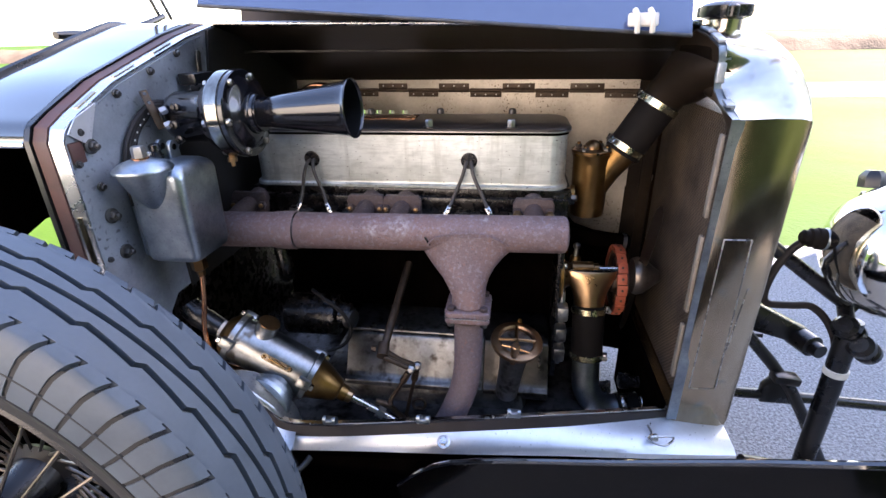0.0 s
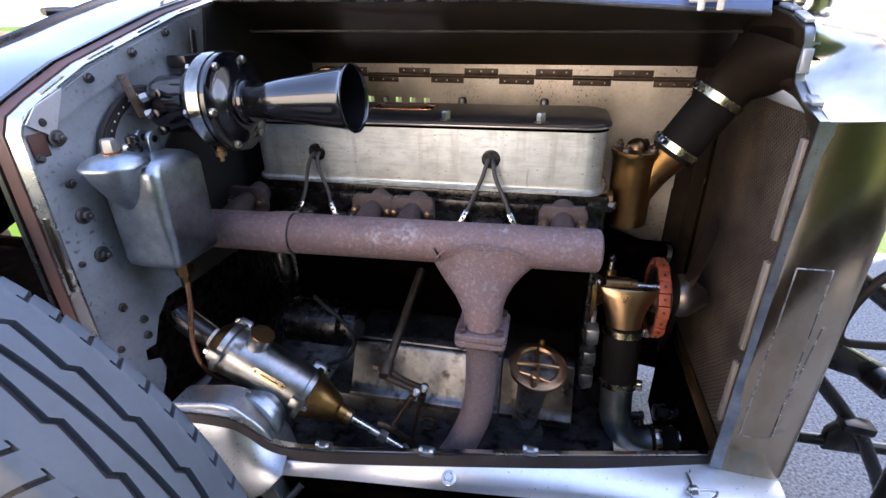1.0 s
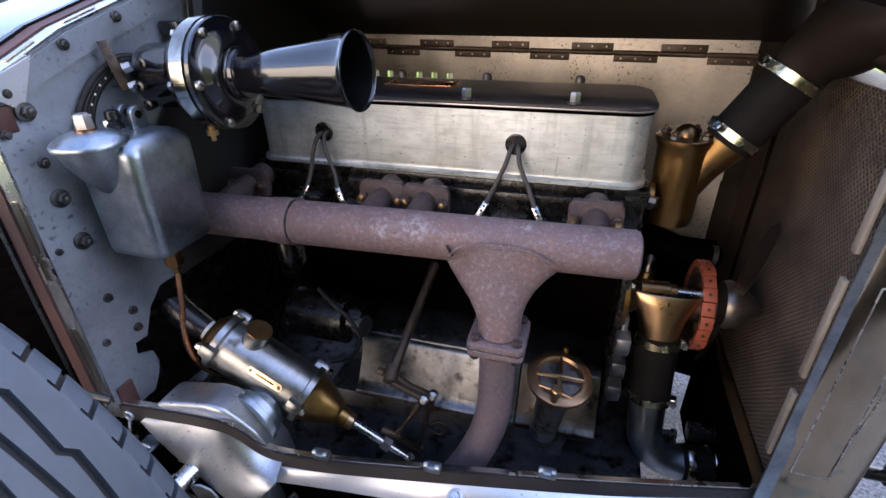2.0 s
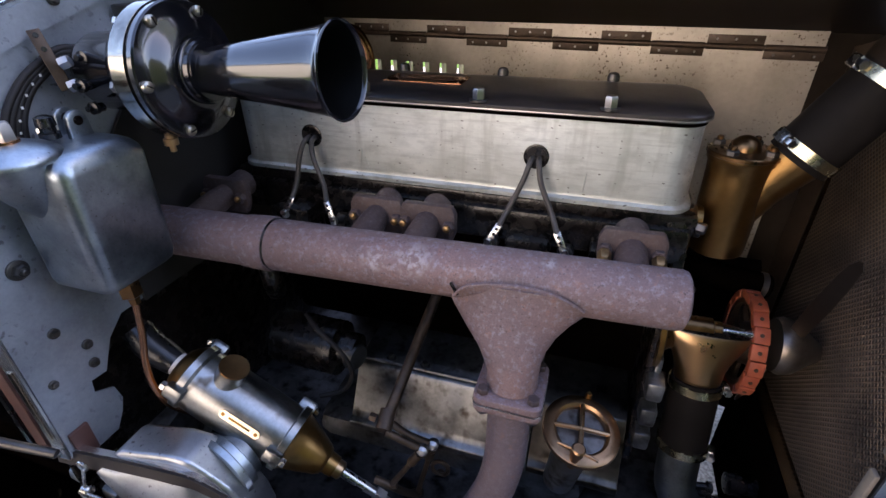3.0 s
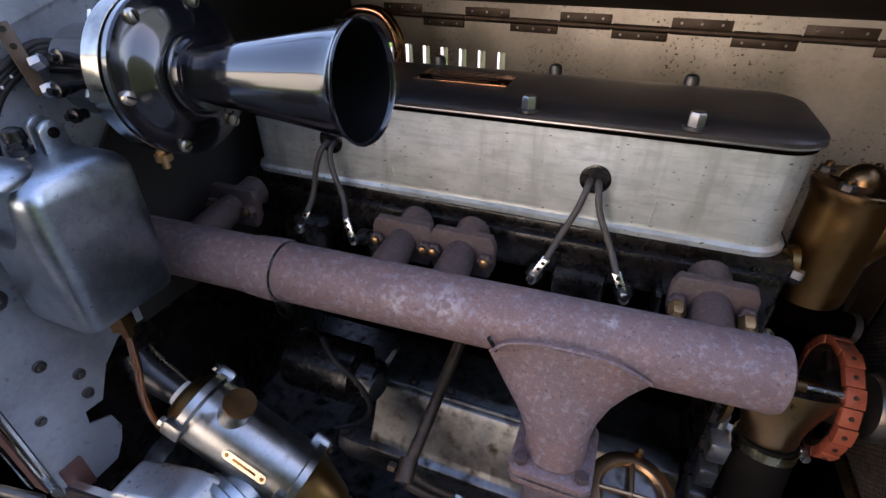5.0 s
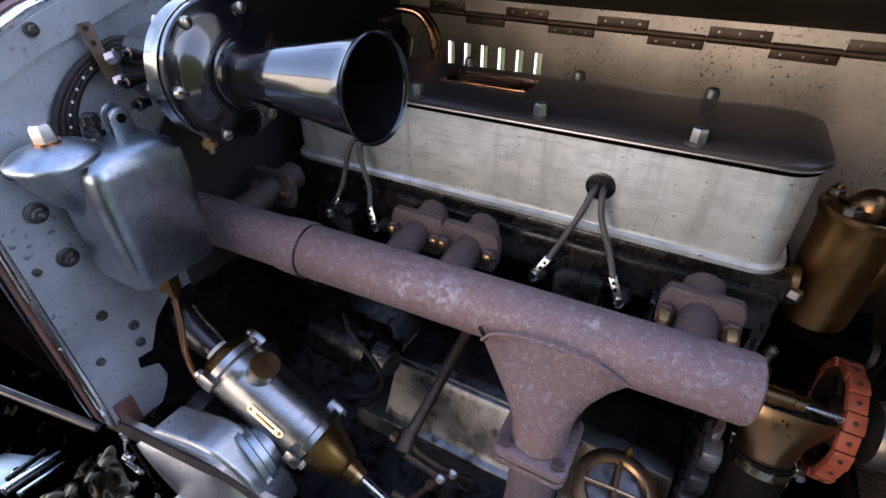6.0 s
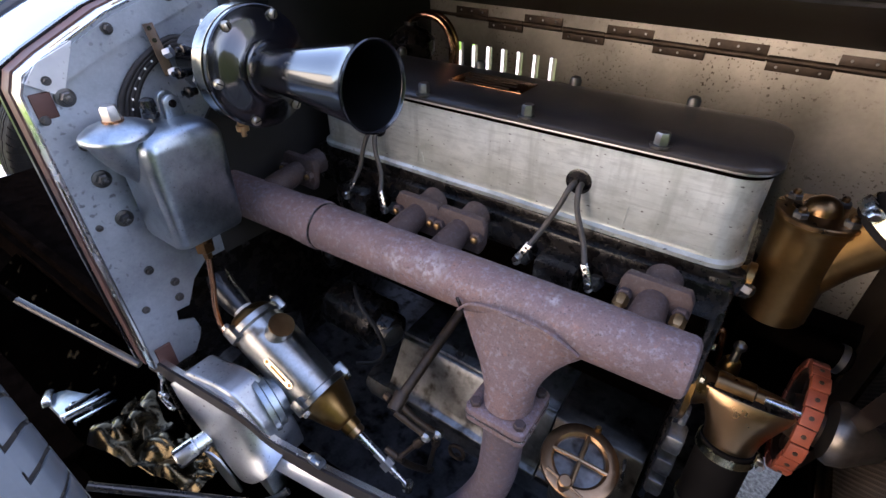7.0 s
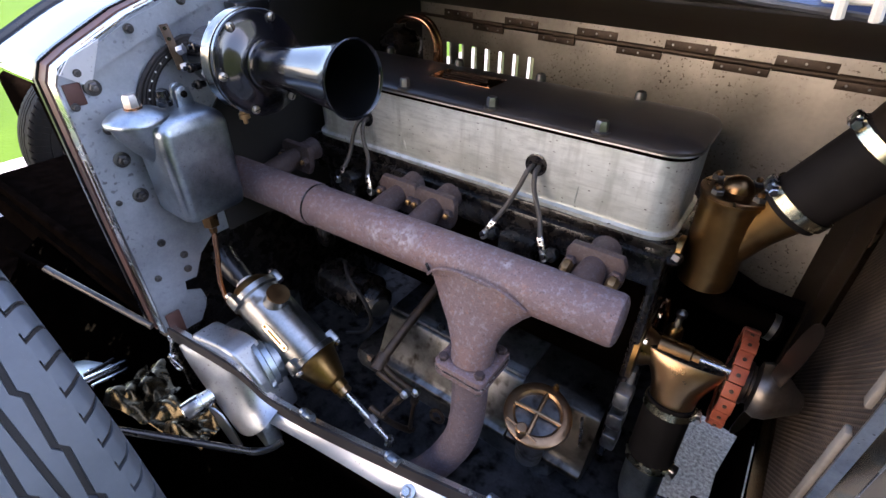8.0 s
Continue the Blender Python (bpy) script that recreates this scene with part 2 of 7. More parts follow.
COPPER = surface("copper_tube", (0.34, 0.15, 0.075), (0.58, 0.30, 0.175), (0.14, 0.30), 1.0, (20, 120), 0.08, 0.0005)
COPPER_BRASS = surface("browned_brass", (0.22, 0.125, 0.065), (0.40, 0.25, 0.145), (0.28, 0.42), 1.0, (18, 140), 0.1, 0.0005)
BRASS_NUT = surface("aged_brass_nut", (0.15, 0.085, 0.038), (0.42, 0.26, 0.12), (0.28, 0.48), 0.9, (70, 300), 0.25, 0.0005)
RUBBER = surface("black_hose_rubber", (0.005, 0.0042, 0.0038), (0.012, 0.01, 0.009), (0.55, 0.8), 0.0, (18, 300), 0.25, 0.0006)
# Tread is paler and bluer: skylight from above is put into its colour.
TYRE = surface("skylit_tyre_rubber", (0.052, 0.064, 0.077), (0.090, 0.108, 0.128), (0.42, 0.62), 0.0, (12, 180), 0.3, 0.0008)
# Near-black copy: the deep shade on the tail tyre is put into its colour.
TYRE_SHADED = surface("shade_black_rubber", (0.0012, 0.0012, 0.0012), (0.0035, 0.0034, 0.0034), (0.6, 0.8), 0.0, (12, 160), 0.2, 0.0006)
# Darker copy for the sidewall, which gets less of the sky.
TYRE_SIDE = surface("shaded_sidewall_rubber", (0.011, 0.010, 0.0092), (0.024, 0.022, 0.0205), (0.6, 0.8), 0.0, (12, 160), 0.2, 0.0006)
LEATHER = surface("red_brown_webbing", (0.045, 0.017, 0.013), (0.11, 0.046, 0.035), (0.5, 0.75), 0.0, (18, 240), 0.4, 0.0008)
WEBBING = surface("dark_leather_strip", (0.014, 0.01, 0.009), (0.04, 0.031, 0.028), (0.45, 0.7), 0.0, (25, 260), 0.35, 0.0008)
# The blue is the sky's reflection, put into the leaf's base colour.
LEAF_SKY = surface("sky_tinted_coach_paint", (0.035, 0.055, 0.13), (0.05, 0.075, 0.16), (0.05, 0.1), 0.0, (3, 40), 0.0, 0.001, coat=1.0)
LEAD = surface("grey_brown_lead", (0.022, 0.018, 0.016), (0.062, 0.053, 0.046), (0.45, 0.7), 0.0, (40, 500), 0.4, 0.0005)
DARK_BOARD = surface("dark_brown_board", (0.006, 0.0045, 0.0038), (0.018, 0.014, 0.012), (0.6, 0.85), 0.0, (14, 200), 0.4, 0.001)
PAD = surface("buff_bonnet_pad", (0.12, 0.10, 0.08), (0.22, 0.19, 0.155), (0.5, 0.7), 0.0, (25, 200), 0.2, 0.0006)
CABLE = surface("dark_cotton_cable", (0.006, 0.0048, 0.0045), (0.022, 0.018, 0.016), (0.5, 0.75), 0.0, (40, 500), 0.4, 0.0005)
RED_RUBBER = surface("red_coupling", (0.17, 0.030, 0.012), (0.34, 0.075, 0.030), (0.5, 0.7), 0.0, (40, 250), 0.3, 0.0006)
WING_BLACK = surface("deep_black_wing_paint", (0.001, 0.0009, 0.0009), (0.002, 0.0018, 0.0018), (0.06, 0.12), 0.0, (3, 40), 0.0)
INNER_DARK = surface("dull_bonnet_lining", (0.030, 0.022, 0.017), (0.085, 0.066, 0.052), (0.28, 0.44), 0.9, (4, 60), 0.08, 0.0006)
# Near black: the shade inside and under the car is mixed into the sooty tone.
SOOTY_SHADE = surface("sooty_iron_in_shade", (0.0006, 0.0004, 0.0003), (0.003, 0.002, 0.0016), (0.6, 0.85), 0.0, (20, 160), 0.5, 0.0015)
# Shade is put in as near black; the pale specks stand for glints.
CRUMPLED = surface("shade_black_panel", (0.00008, 0.00006, 0.00005), (0.0003, 0.00024, 0.0002), (0.6, 0.85), 0.0, (9, 60), 0.3, 0.004, ((0.010, 0.008, 0.005), 22, 0.68, 0.08))
UNDER = surface("grimy_undertray", (0.014, 0.013, 0.013), (0.15, 0.148, 0.156), (0.28, 0.5), 0.8, (14, 190), 0.5, 0.002, ((0.008, 0.0065, 0.0055), 40, 0.50, 0.2))
TIN_WHITE = surface("white_gasket", (0.62, 0.58, 0.50), (0.78, 0.74, 0.68), (0.6, 0.8), 0.0, (30, 200), 0.1, 0.0004)
HEADER = surface("dark_brown_header", (0.007, 0.0048, 0.0032), (0.024, 0.017, 0.012), (0.42, 0.62), 0.2, (9, 120), 0.15, 0.0006)
BELL = surface("matt_black_lining", (0.0008, 0.0008, 0.0009), (0.002, 0.002, 0.002), (0.5, 0.7), 0.0, (20, 100), 0.0)
ZINC = surface("yellow_passivated_zinc", (0.36, 0.32, 0.19), (0.62, 0.58, 0.42), (0.16, 0.34), 1.0, (40, 120), 0.06, 0.0004)
FOIL = surface("crumpled_dirty_tin", (0.004, 0.003, 0.0015), (0.13, 0.10, 0.058), (0.16, 0.34), 1.0, (14, 60), 0.15, 0.002)
HINGE = surface("brown_hinge_iron", (0.028, 0.018, 0.012), (0.085, 0.056, 0.037), (0.36, 0.6), 0.6, (50, 240), 0.3, 0.0006)

for dull, level in ((TYRE_SHADED, 0.12), (SOOTY_SHADE, 0.0), (WING_BLACK, 0.25), (CRUMPLED, 0.0), (UNDER, 0.2), (RUBBER, 0.25), (CABLE, 0.3), (BELL, 0.1), (OILY, 0.45), (INNER_DARK, 0.5)):
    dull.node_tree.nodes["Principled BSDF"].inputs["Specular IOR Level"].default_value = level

for paint in (GLOSS_BLACK, LEAF_SKY):
    paint.node_tree.nodes["Principled BSDF"].inputs["Coat IOR"].default_value = 1.75

# ---- shapes ----
def axes(d):
    d = Vector(d).normalized()
    a = Vector((0, 0, 1)) if abs(d.z) < 0.9 else Vector((1, 0, 0))
    u = d.cross(a).normalized()
    return u, d.cross(u).normalized(), d


def rings_to_mesh(bm, rings, closed=True, cap=True):
    vs = [[bm.verts.new(p) for p in r] for r in rings]
    for a, b in zip(vs, vs[1:]):
        n = len(a)
        for i in range(n if closed else n - 1):
            j = (i + 1) % n
            bm.faces.new((a[i], a[j], b[j], b[i]))
    if cap:
        bm.faces.new(list(reversed(vs[0])))
        bm.faces.new(vs[-1])
    return bm


def lathe(profile, origin, axis, seg=32, bm=None, cap=True):
    """profile: (distance along the axis, radius)."""
    bm = bm or bmesh.new()
    u, v, d = axes(axis)
    o = Vector(origin)
    rings = [[o + d * h + (u * math.cos(2 * math.pi * k / seg) + v * math.sin(2 * math.pi * k / seg)) * max(r, 1e-4) for k in range(seg)] for h, r in profile]
    return rings_to_mesh(bm, rings, True, cap)


def glide(points, steps=6):
    """A smooth line through the points."""
    p = [Vector(q) for q in points]
    if len(p) < 3 or steps < 2:
        return p
    out = []
    for i in range(len(p) - 1):
        a, b, c, d = p[max(i - 1, 0)], p[i], p[i + 1], p[min(i + 2, len(p) - 1)]
        for k in range(steps):
            t = k / steps
            out.append(0.5 * ((2 * b) + (c - a) * t + (2 * a - 5 * b + 4 * c - d) * t * t + (3 * b - a - 3 * c + d) * t ** 3))
    return out + [p[-1]]


def sweep(points, radius, seg=12, steps=6, bm=None, cap=True, flat=1.0):
    """A tube along a smooth line; radius: one, or one a point."""
    bm = bm or bmesh.new()
    line = glide(points, steps)
    n = len(line)
    if isinstance(radius, (int, float)):
        rad = [radius] * n
    else:
        rad = list(np.interp(np.linspace(0, len(points) - 1, n), range(len(points)), radius))
    side = None
    rings = []
    for i, p in enumerate(line):
        d = (line[min(i + 1, n - 1)] - line[max(i - 1, 0)]).normalized()
        if side is None:
            side = axes(d)[0]
        side = (side - d * side.dot(d)).normalized()
        other = d.cross(side)
        rings.append([p + (side * math.cos(2 * math.pi * k / seg) + other * flat * math.sin(2 * math.pi * k / seg)) * rad[i] for k in range(seg)])
    return rings_to_mesh(bm, rings, True, cap)


def box(centre, size, bevel=0.002, turn=None, bm=None, seg=2):
    """A block with rounded edges."""
    b = bmesh.new()
    bmesh.ops.create_cube(b, size=1.0)
    for v in b.verts:
        v.co = Vector((v.co.x * size[0], v.co.y * size[1], v.co.z * size[2]))
    if bevel:
        bmesh.ops.bevel(b, geom=b.edges[:], offset=min(bevel, 0.45 * min(size)), segments=seg, affect="EDGES", profile=0.5)
    m = Matrix.Translation(centre) @ (turn.to_4x4() if turn else Matrix.Identity(4))
    b.transform(m)
    return join(bm, b) if bm else b


def join(bm, other):
    """Adds the other mesh to bm."""
    tmp = bpy.data.meshes.new("tmp")
    other.to_mesh(tmp)
    other.free()
    bm.from_mesh(tmp)
    bpy.data.meshes.remove(tmp)
    return bm


def prism(outline, place, push, bevel=0.0, seg=2):
    """An outline of 2D points laid out by place(a, b), pushed along a vector."""
    bm = bmesh.new()
    lo = [bm.verts.new(place(*p)) for p in outline]
    hi = [bm.verts.new(Vector(place(*p)) + Vector(push)) for p in outline]
    n = len(lo)
    bm.faces.new(lo)
    bm.faces.new(list(reversed(hi)))
    for i in range(n):
        j = (i + 1) % n
        bm.faces.new((lo[j], lo[i], hi[i], hi[j]))
    bmesh.ops.recalc_face_normals(bm, faces=bm.faces[:])
    if bevel:
        bmesh.ops.bevel(bm, geom=bm.edges[:], offset=bevel, segments=seg, affect="EDGES", profile=0.5)
    return bm


def sheet(rows, thick, bm=None):
    """A sheet through rows of points, given thickness along its normals."""
    bm = bm or bmesh.new()
    g = [[Vector(p) for p in r] for r in rows]
    R, C = len(g), len(g[0])
    nor = []
    for i in range(R):
        line = []
        for j in range(C):
            a = g[min(i + 1, R - 1)][j] - g[max(i - 1, 0)][j]
            b = g[i][min(j + 1, C - 1)] - g[i][max(j - 1, 0)]
            line.append(a.cross(b).normalized())
        nor.append(line)
    top = [[bm.verts.new(g[i][j]) for j in range(C)] for i in range(R)]
    low = [[bm.verts.new(g[i][j] - nor[i][j] * thick) for j in range(C)] for i in range(R)]
    for i in range(R - 1):
        for j in range(C - 1):
            bm.faces.new((top[i][j], top[i + 1][j], top[i + 1][j + 1], top[i][j + 1]))
            bm.faces.new((low[i][j + 1], low[i + 1][j + 1], low[i + 1][j], low[i][j]))
    for i in range(R - 1):
        for j in (0, C - 1):
            bm.faces.new((top[i][j], low[i][j], low[i + 1][j], top[i + 1][j]))
    for j in range(C - 1):
        for i in (0, R - 1):
            bm.faces.new((top[i][j], top[i][j + 1], low[i][j + 1], low[i][j]))
    bmesh.ops.recalc_face_normals(bm, faces=bm.faces[:])
    return bm


BASE = {}


def thing(name, base, label, category, group="", kind=""):
    ob = new(name)
    ob.empty_display_size = 0.02
    ob.location = base
    BASE[ob] = Vector(base)
    return tagged(ob, label, category, group, kind)


def part(name, bm, material, parent=None, label="", angle=38, rounded=False):
    """Links a bmesh, built at its place in the world, as one mesh under a thing or part."""
    me = bpy.data.meshes.new(name)
    bmesh.ops.recalc_face_normals(bm, faces=bm.faces[:])
    bm.to_mesh(me)
    bm.free()
    base = BASE.get(parent, Vector((0, 0, 0)))
    me.transform(Matrix.Translation(-base))
    me.shade_smooth()
    me.set_sharp_from_angle(angle=radians(angle))
    me.materials.append(material)
    ob = new(name, me)
    if rounded:
        w = ob.modifiers.new("weighted", "WEIGHTED_NORMAL")
        w.keep_sharp, w.weight = True, 60
    if parent:
        ob.parent = parent
    BASE[ob] = base
    return tagged(ob, label)


def hexhead(pos, normal, r, h, bm=None, seg=6):
    """A hexagon head with a chamfer."""
    return lathe([(0, r), (h * 0.8, r), (h, r * 0.82)], pos, normal, seg, bm)


def bolt(parent, pos, normal, r=0.007, h=0.007, material=None, name="bolt", washer=True, stud=0.0):
    n = Vector(normal).normalized()
    bm = bmesh.new()
    if washer:
        lathe([(-0.002, r * 1.45), (0.0012, r * 1.45), (0.0016, r * 1.35)], pos, n, 18, bm)
    hexhead(Vector(pos) + n * 0.001, n, r, h, bm)
    if stud:
        lathe([(0, r * 0.5), (stud, r * 0.5), (stud + 0.001, r * 0.35)], Vector(pos) + n * h, n, 10, bm)
    return part(name, bm, material or STEEL, parent, angle=30)


def screw(parent, pos, normal, r=0.007, h=0.004, material=None, turn=0.6):
    """A round-headed screw with a slot."""
    n = Vector(normal).normalized()
    bm = lathe([(-0.001, r), (h * 0.55, r), (h * 0.9, r * 0.75), (h, r * 0.4)], pos, n, 16)
    u, v, d = axes(n)
    rot = Matrix((u * math.cos(turn) + v * math.sin(turn), v * math.cos(turn) - u * math.sin(turn), d)).transposed()
    ob = part("screw", bm, material or STEEL, parent, angle=30)
    part("slot", box(Vector(pos) + n * (h + 0.0001), (r * 1.5, r * 0.24, 0.0008), 0, rot), OILY, ob)
    return ob


# ---- ground and distance ----
GRASS = surface("sunlit_grass", (0.02, 0.046, 0.004), (0.043, 0.085, 0.01), (0.7, 0.9), 0.0, (0.5, 30), 0.6, 0.02)
ASPHALT = surface("grey_asphalt", (0.040, 0.040, 0.041), (0.46, 0.46, 0.47), (0.75, 0.95), 0.0, (105, 380), 1.0, 0.006)
PALE_PATH = surface("pale_tarmac_path", (0.1, 0.1, 0.1), (0.145, 0.145, 0.145), (0.8, 0.9), 0.0, (1.0, 60), 0.3, 0.004)
BANK = surface("dry_hedge_bank", (0.075, 0.052, 0.036), (0.19, 0.14, 0.1), (0.8, 0.95), 0.0, (0.6, 9), 0.8, 0.08)


def slab(name, x0, x1, y0, y1, z, material, label, category):
    bm = bmesh.new()
    nx, ny = 24, 24
    rows = [[bm.verts.new((x0 + (x1 - x0) * i / nx, y0 + (y1 - y0) * j / ny, z)) for j in range(ny + 1)] for i in range(nx + 1)]
    for i in range(nx):
        for j in range(ny):
            bm.faces.new((rows[i][j], rows[i + 1][j], rows[i + 1][j + 1], rows[i][j + 1]))
    ob = part(name, bm, material)
    return tagged(ob, label, category, kind="structure")


slab("ground", -900, 900, -900, 900, -0.02, GRASS, "sunlit green lawn and fields out to the horizon", "ground")
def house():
    """Unseen house added across the drive; its sunlit front bounces light into the bay."""
    th = thing("house", (-8.2, -6.4, 0), "unseen pale house front, added to bounce sunlight", "house")
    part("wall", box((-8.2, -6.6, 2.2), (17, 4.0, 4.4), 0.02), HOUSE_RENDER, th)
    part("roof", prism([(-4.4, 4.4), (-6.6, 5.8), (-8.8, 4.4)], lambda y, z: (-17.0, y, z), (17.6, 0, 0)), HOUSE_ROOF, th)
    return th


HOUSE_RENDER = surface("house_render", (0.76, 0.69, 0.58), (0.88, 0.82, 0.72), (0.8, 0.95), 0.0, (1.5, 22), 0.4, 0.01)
HOUSE_ROOF = surface("roof_tile", (0.05, 0.045, 0.042), (0.11, 0.10, 0.09), (0.7, 0.9), 0.0, (2, 14), 0.5, 0.02)
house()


def shade_tower():
    """Unseen tower added to throw shade over the car and the drive."""
    th = thing("shade_tower", (6.3, 4.79, 0), "unseen tall tower, added to shade the car and drive", "tower")
    part("wall", box((6.3, 3.75, 3.2), (1.6, 3.24, 6.4), 0.02), HOUSE_RENDER, th)
    # Overhang added so that the shade reaches the tail wheel.
    part("shade_overhang", box((6.3, 4.09, 7.8), (1.62, 3.92, 2.8), 0.02), HOUSE_RENDER, th)
    part("roof", prism([(2.0, 9.2), (4.09, 10.4), (6.18, 9.2)], lambda y, z: (5.4, y, z), (1.8, 0, 0)), HOUSE_ROOF, th)
    return th


shade_tower()


def shed():
    """Unseen shed added at the head of the drive to hold back low light."""
    th = thing("shed", (6.4, 0.8, 0), "unseen low dark shed, added to cut low light", "shed")
    part("wall", box((6.4, 0.75, 0.75), (2.2, 2.2, 1.5), 0.02), SHED_BOARD, th)
    part("roof", prism([(-0.5, 1.5), (0.75, 2.0), (2.0, 1.5)], lambda y, z: (5.2, y, z), (2.4, 0, 0)), HOUSE_ROOF, th)
    return th


SHED_BOARD = surface("tarred_boards", (0.02, 0.017, 0.014), (0.05, 0.042, 0.035), (0.6, 0.85), 0.0, (3, 40), 0.5, 0.004, stretch=(1, 6, 0.4))
shed()


def hedge():
    """Unseen hedge added along the drive to darken reflections and light from that side."""
    rows = []
    for i in range(90):
        x = 0.30 + i * 0.165
        tall = 1.0 + 0.4 * min(1.0, i / 5)
        line = []
        for y, z in ([(-1.35, -0.03)] + [(-1.35, 0.28 * j * tall) for j in range(1, 10)] + [(-1.5, 2.72 * tall), (-1.9, 2.8 * tall), (-2.3, 2.7 * tall), (-2.4, 1.5), (-2.4, -0.03)]):
            n = 0.13 * noise.noise((x * 2.3, z * 2.3, y)) + 0.07 * noise.noise((x * 7, z * 7, y * 3))
            line.append((x, y + n, z + (n if z > 0 else 0)))
        rows.append(line)
    # rounded, closed ends
    for row, step in ((rows[0], -1), (rows[-1], 1)):
        for f, out in ((0.45, 0.16), (0.9, 0.22), (1.0, 0.22)):
            end = [(x + step * out, y + (-1.87 - y) * f, z) for x, y, z in row]
            rows.insert(0, end) if step < 0 else rows.append(end)
    ob = part("hedge", sheet(rows, 0.02), HEDGE)
    return tagged(ob, "unseen tall dark hedge, added to block light from that side", "hedge", kind="stuff")


HEDGE = surface("dark_hedge_leaves", (0.012, 0.022, 0.008), (0.05, 0.075, 0.025), (0.6, 0.9), 0.0, (6, 60), 1.0, 0.03)
for dry in (GRASS, PALE_PATH, BANK, ASPHALT, HEDGE, RUBBER, HEADER):
    dry.node_tree.nodes["Principled BSDF"].inputs["Specular IOR Level"].default_value = 0.06
hedge()
slab("pavement", -3.85, -1.8, -16, 1.55, 0.0, ASPHALT, "grey asphalt strip of the drive behind the car", "pavement")
slab("pavement", -1.8, 14, -16, 3.15, 0.0, ASPHALT, "rough grey asphalt drive under the vintage car", "pavement")
# Added sunlit patch, so the louvre slots look out on bright ground.
slab("pavement", -3.2, -0.3, 3.3, 7.6, 0.0, ASPHALT, "grey asphalt added beyond the car, bright ground for the louvres", "pavement")
slab("path", -60, 120, 11.2, 14.4, -0.012, PALE_PATH, "pale tarmac path across the lawn", "path")


def bank():
    """A low, dry, ragged bank along the far side of the lawn."""
    rows = []
    for i in range(160):
        x = -60 + i * 1.4
        h = 1.0 + 0.45 * noise.noise((x * 0.16, 1.0, 0)) + 0.25 * noise.noise((x * 0.9, 3.0, 0))
        rows.append([(x, 35.0 + 0.5 * noise.noise((x * 0.3, k, 7)) + k * 0.7, -0.05 + h * (0, 0.55, 0.95, 1.0, 0.6, 0)[k]) for k in range(6)])
    ob = part("bank", sheet(rows, 0.05), BANK)
    return tagged(ob, "low brown hedge bank beyond the lawn", "bank", kind="structure")


bank()

# ---- car body round the engine bay ----
CENTRE = 1.0                                   # y of the car's centre line
FIRE = -0.535                                  # x of the bulkhead's face
ARCH = [(0.588, 1.165), (0.598, 1.185), (0.625, 1.200), (0.704, 1.236), (0.803, 1.266), (0.906, 1.297), (1.0, 1.318)]
ARCH_ALL = ARCH + [(2 * CENTRE - y, z) for y, z in reversed(ARCH[:-1])]


def grown(points, by):
    """An arch pushed outwards from the middle of the bay."""
    out = []
    for y, z in points:
        d = Vector((y - CENTRE, (z - 0.95) * 0.9)).normalized()
        out.append((y + d.x * by, z + d.y * by))
    return out


BOARD = [(0.757, 0.857), (1.39, 0.857), (1.39, 1.19), (1.30, 1.236), (1.20, 1.266), (1.094, 1.297), (1.0, 1.318), (0.972, 1.311), (0.950, 1.238), (0.890, 1.19), (0.812, 1.11), (0.757, 1.05)]


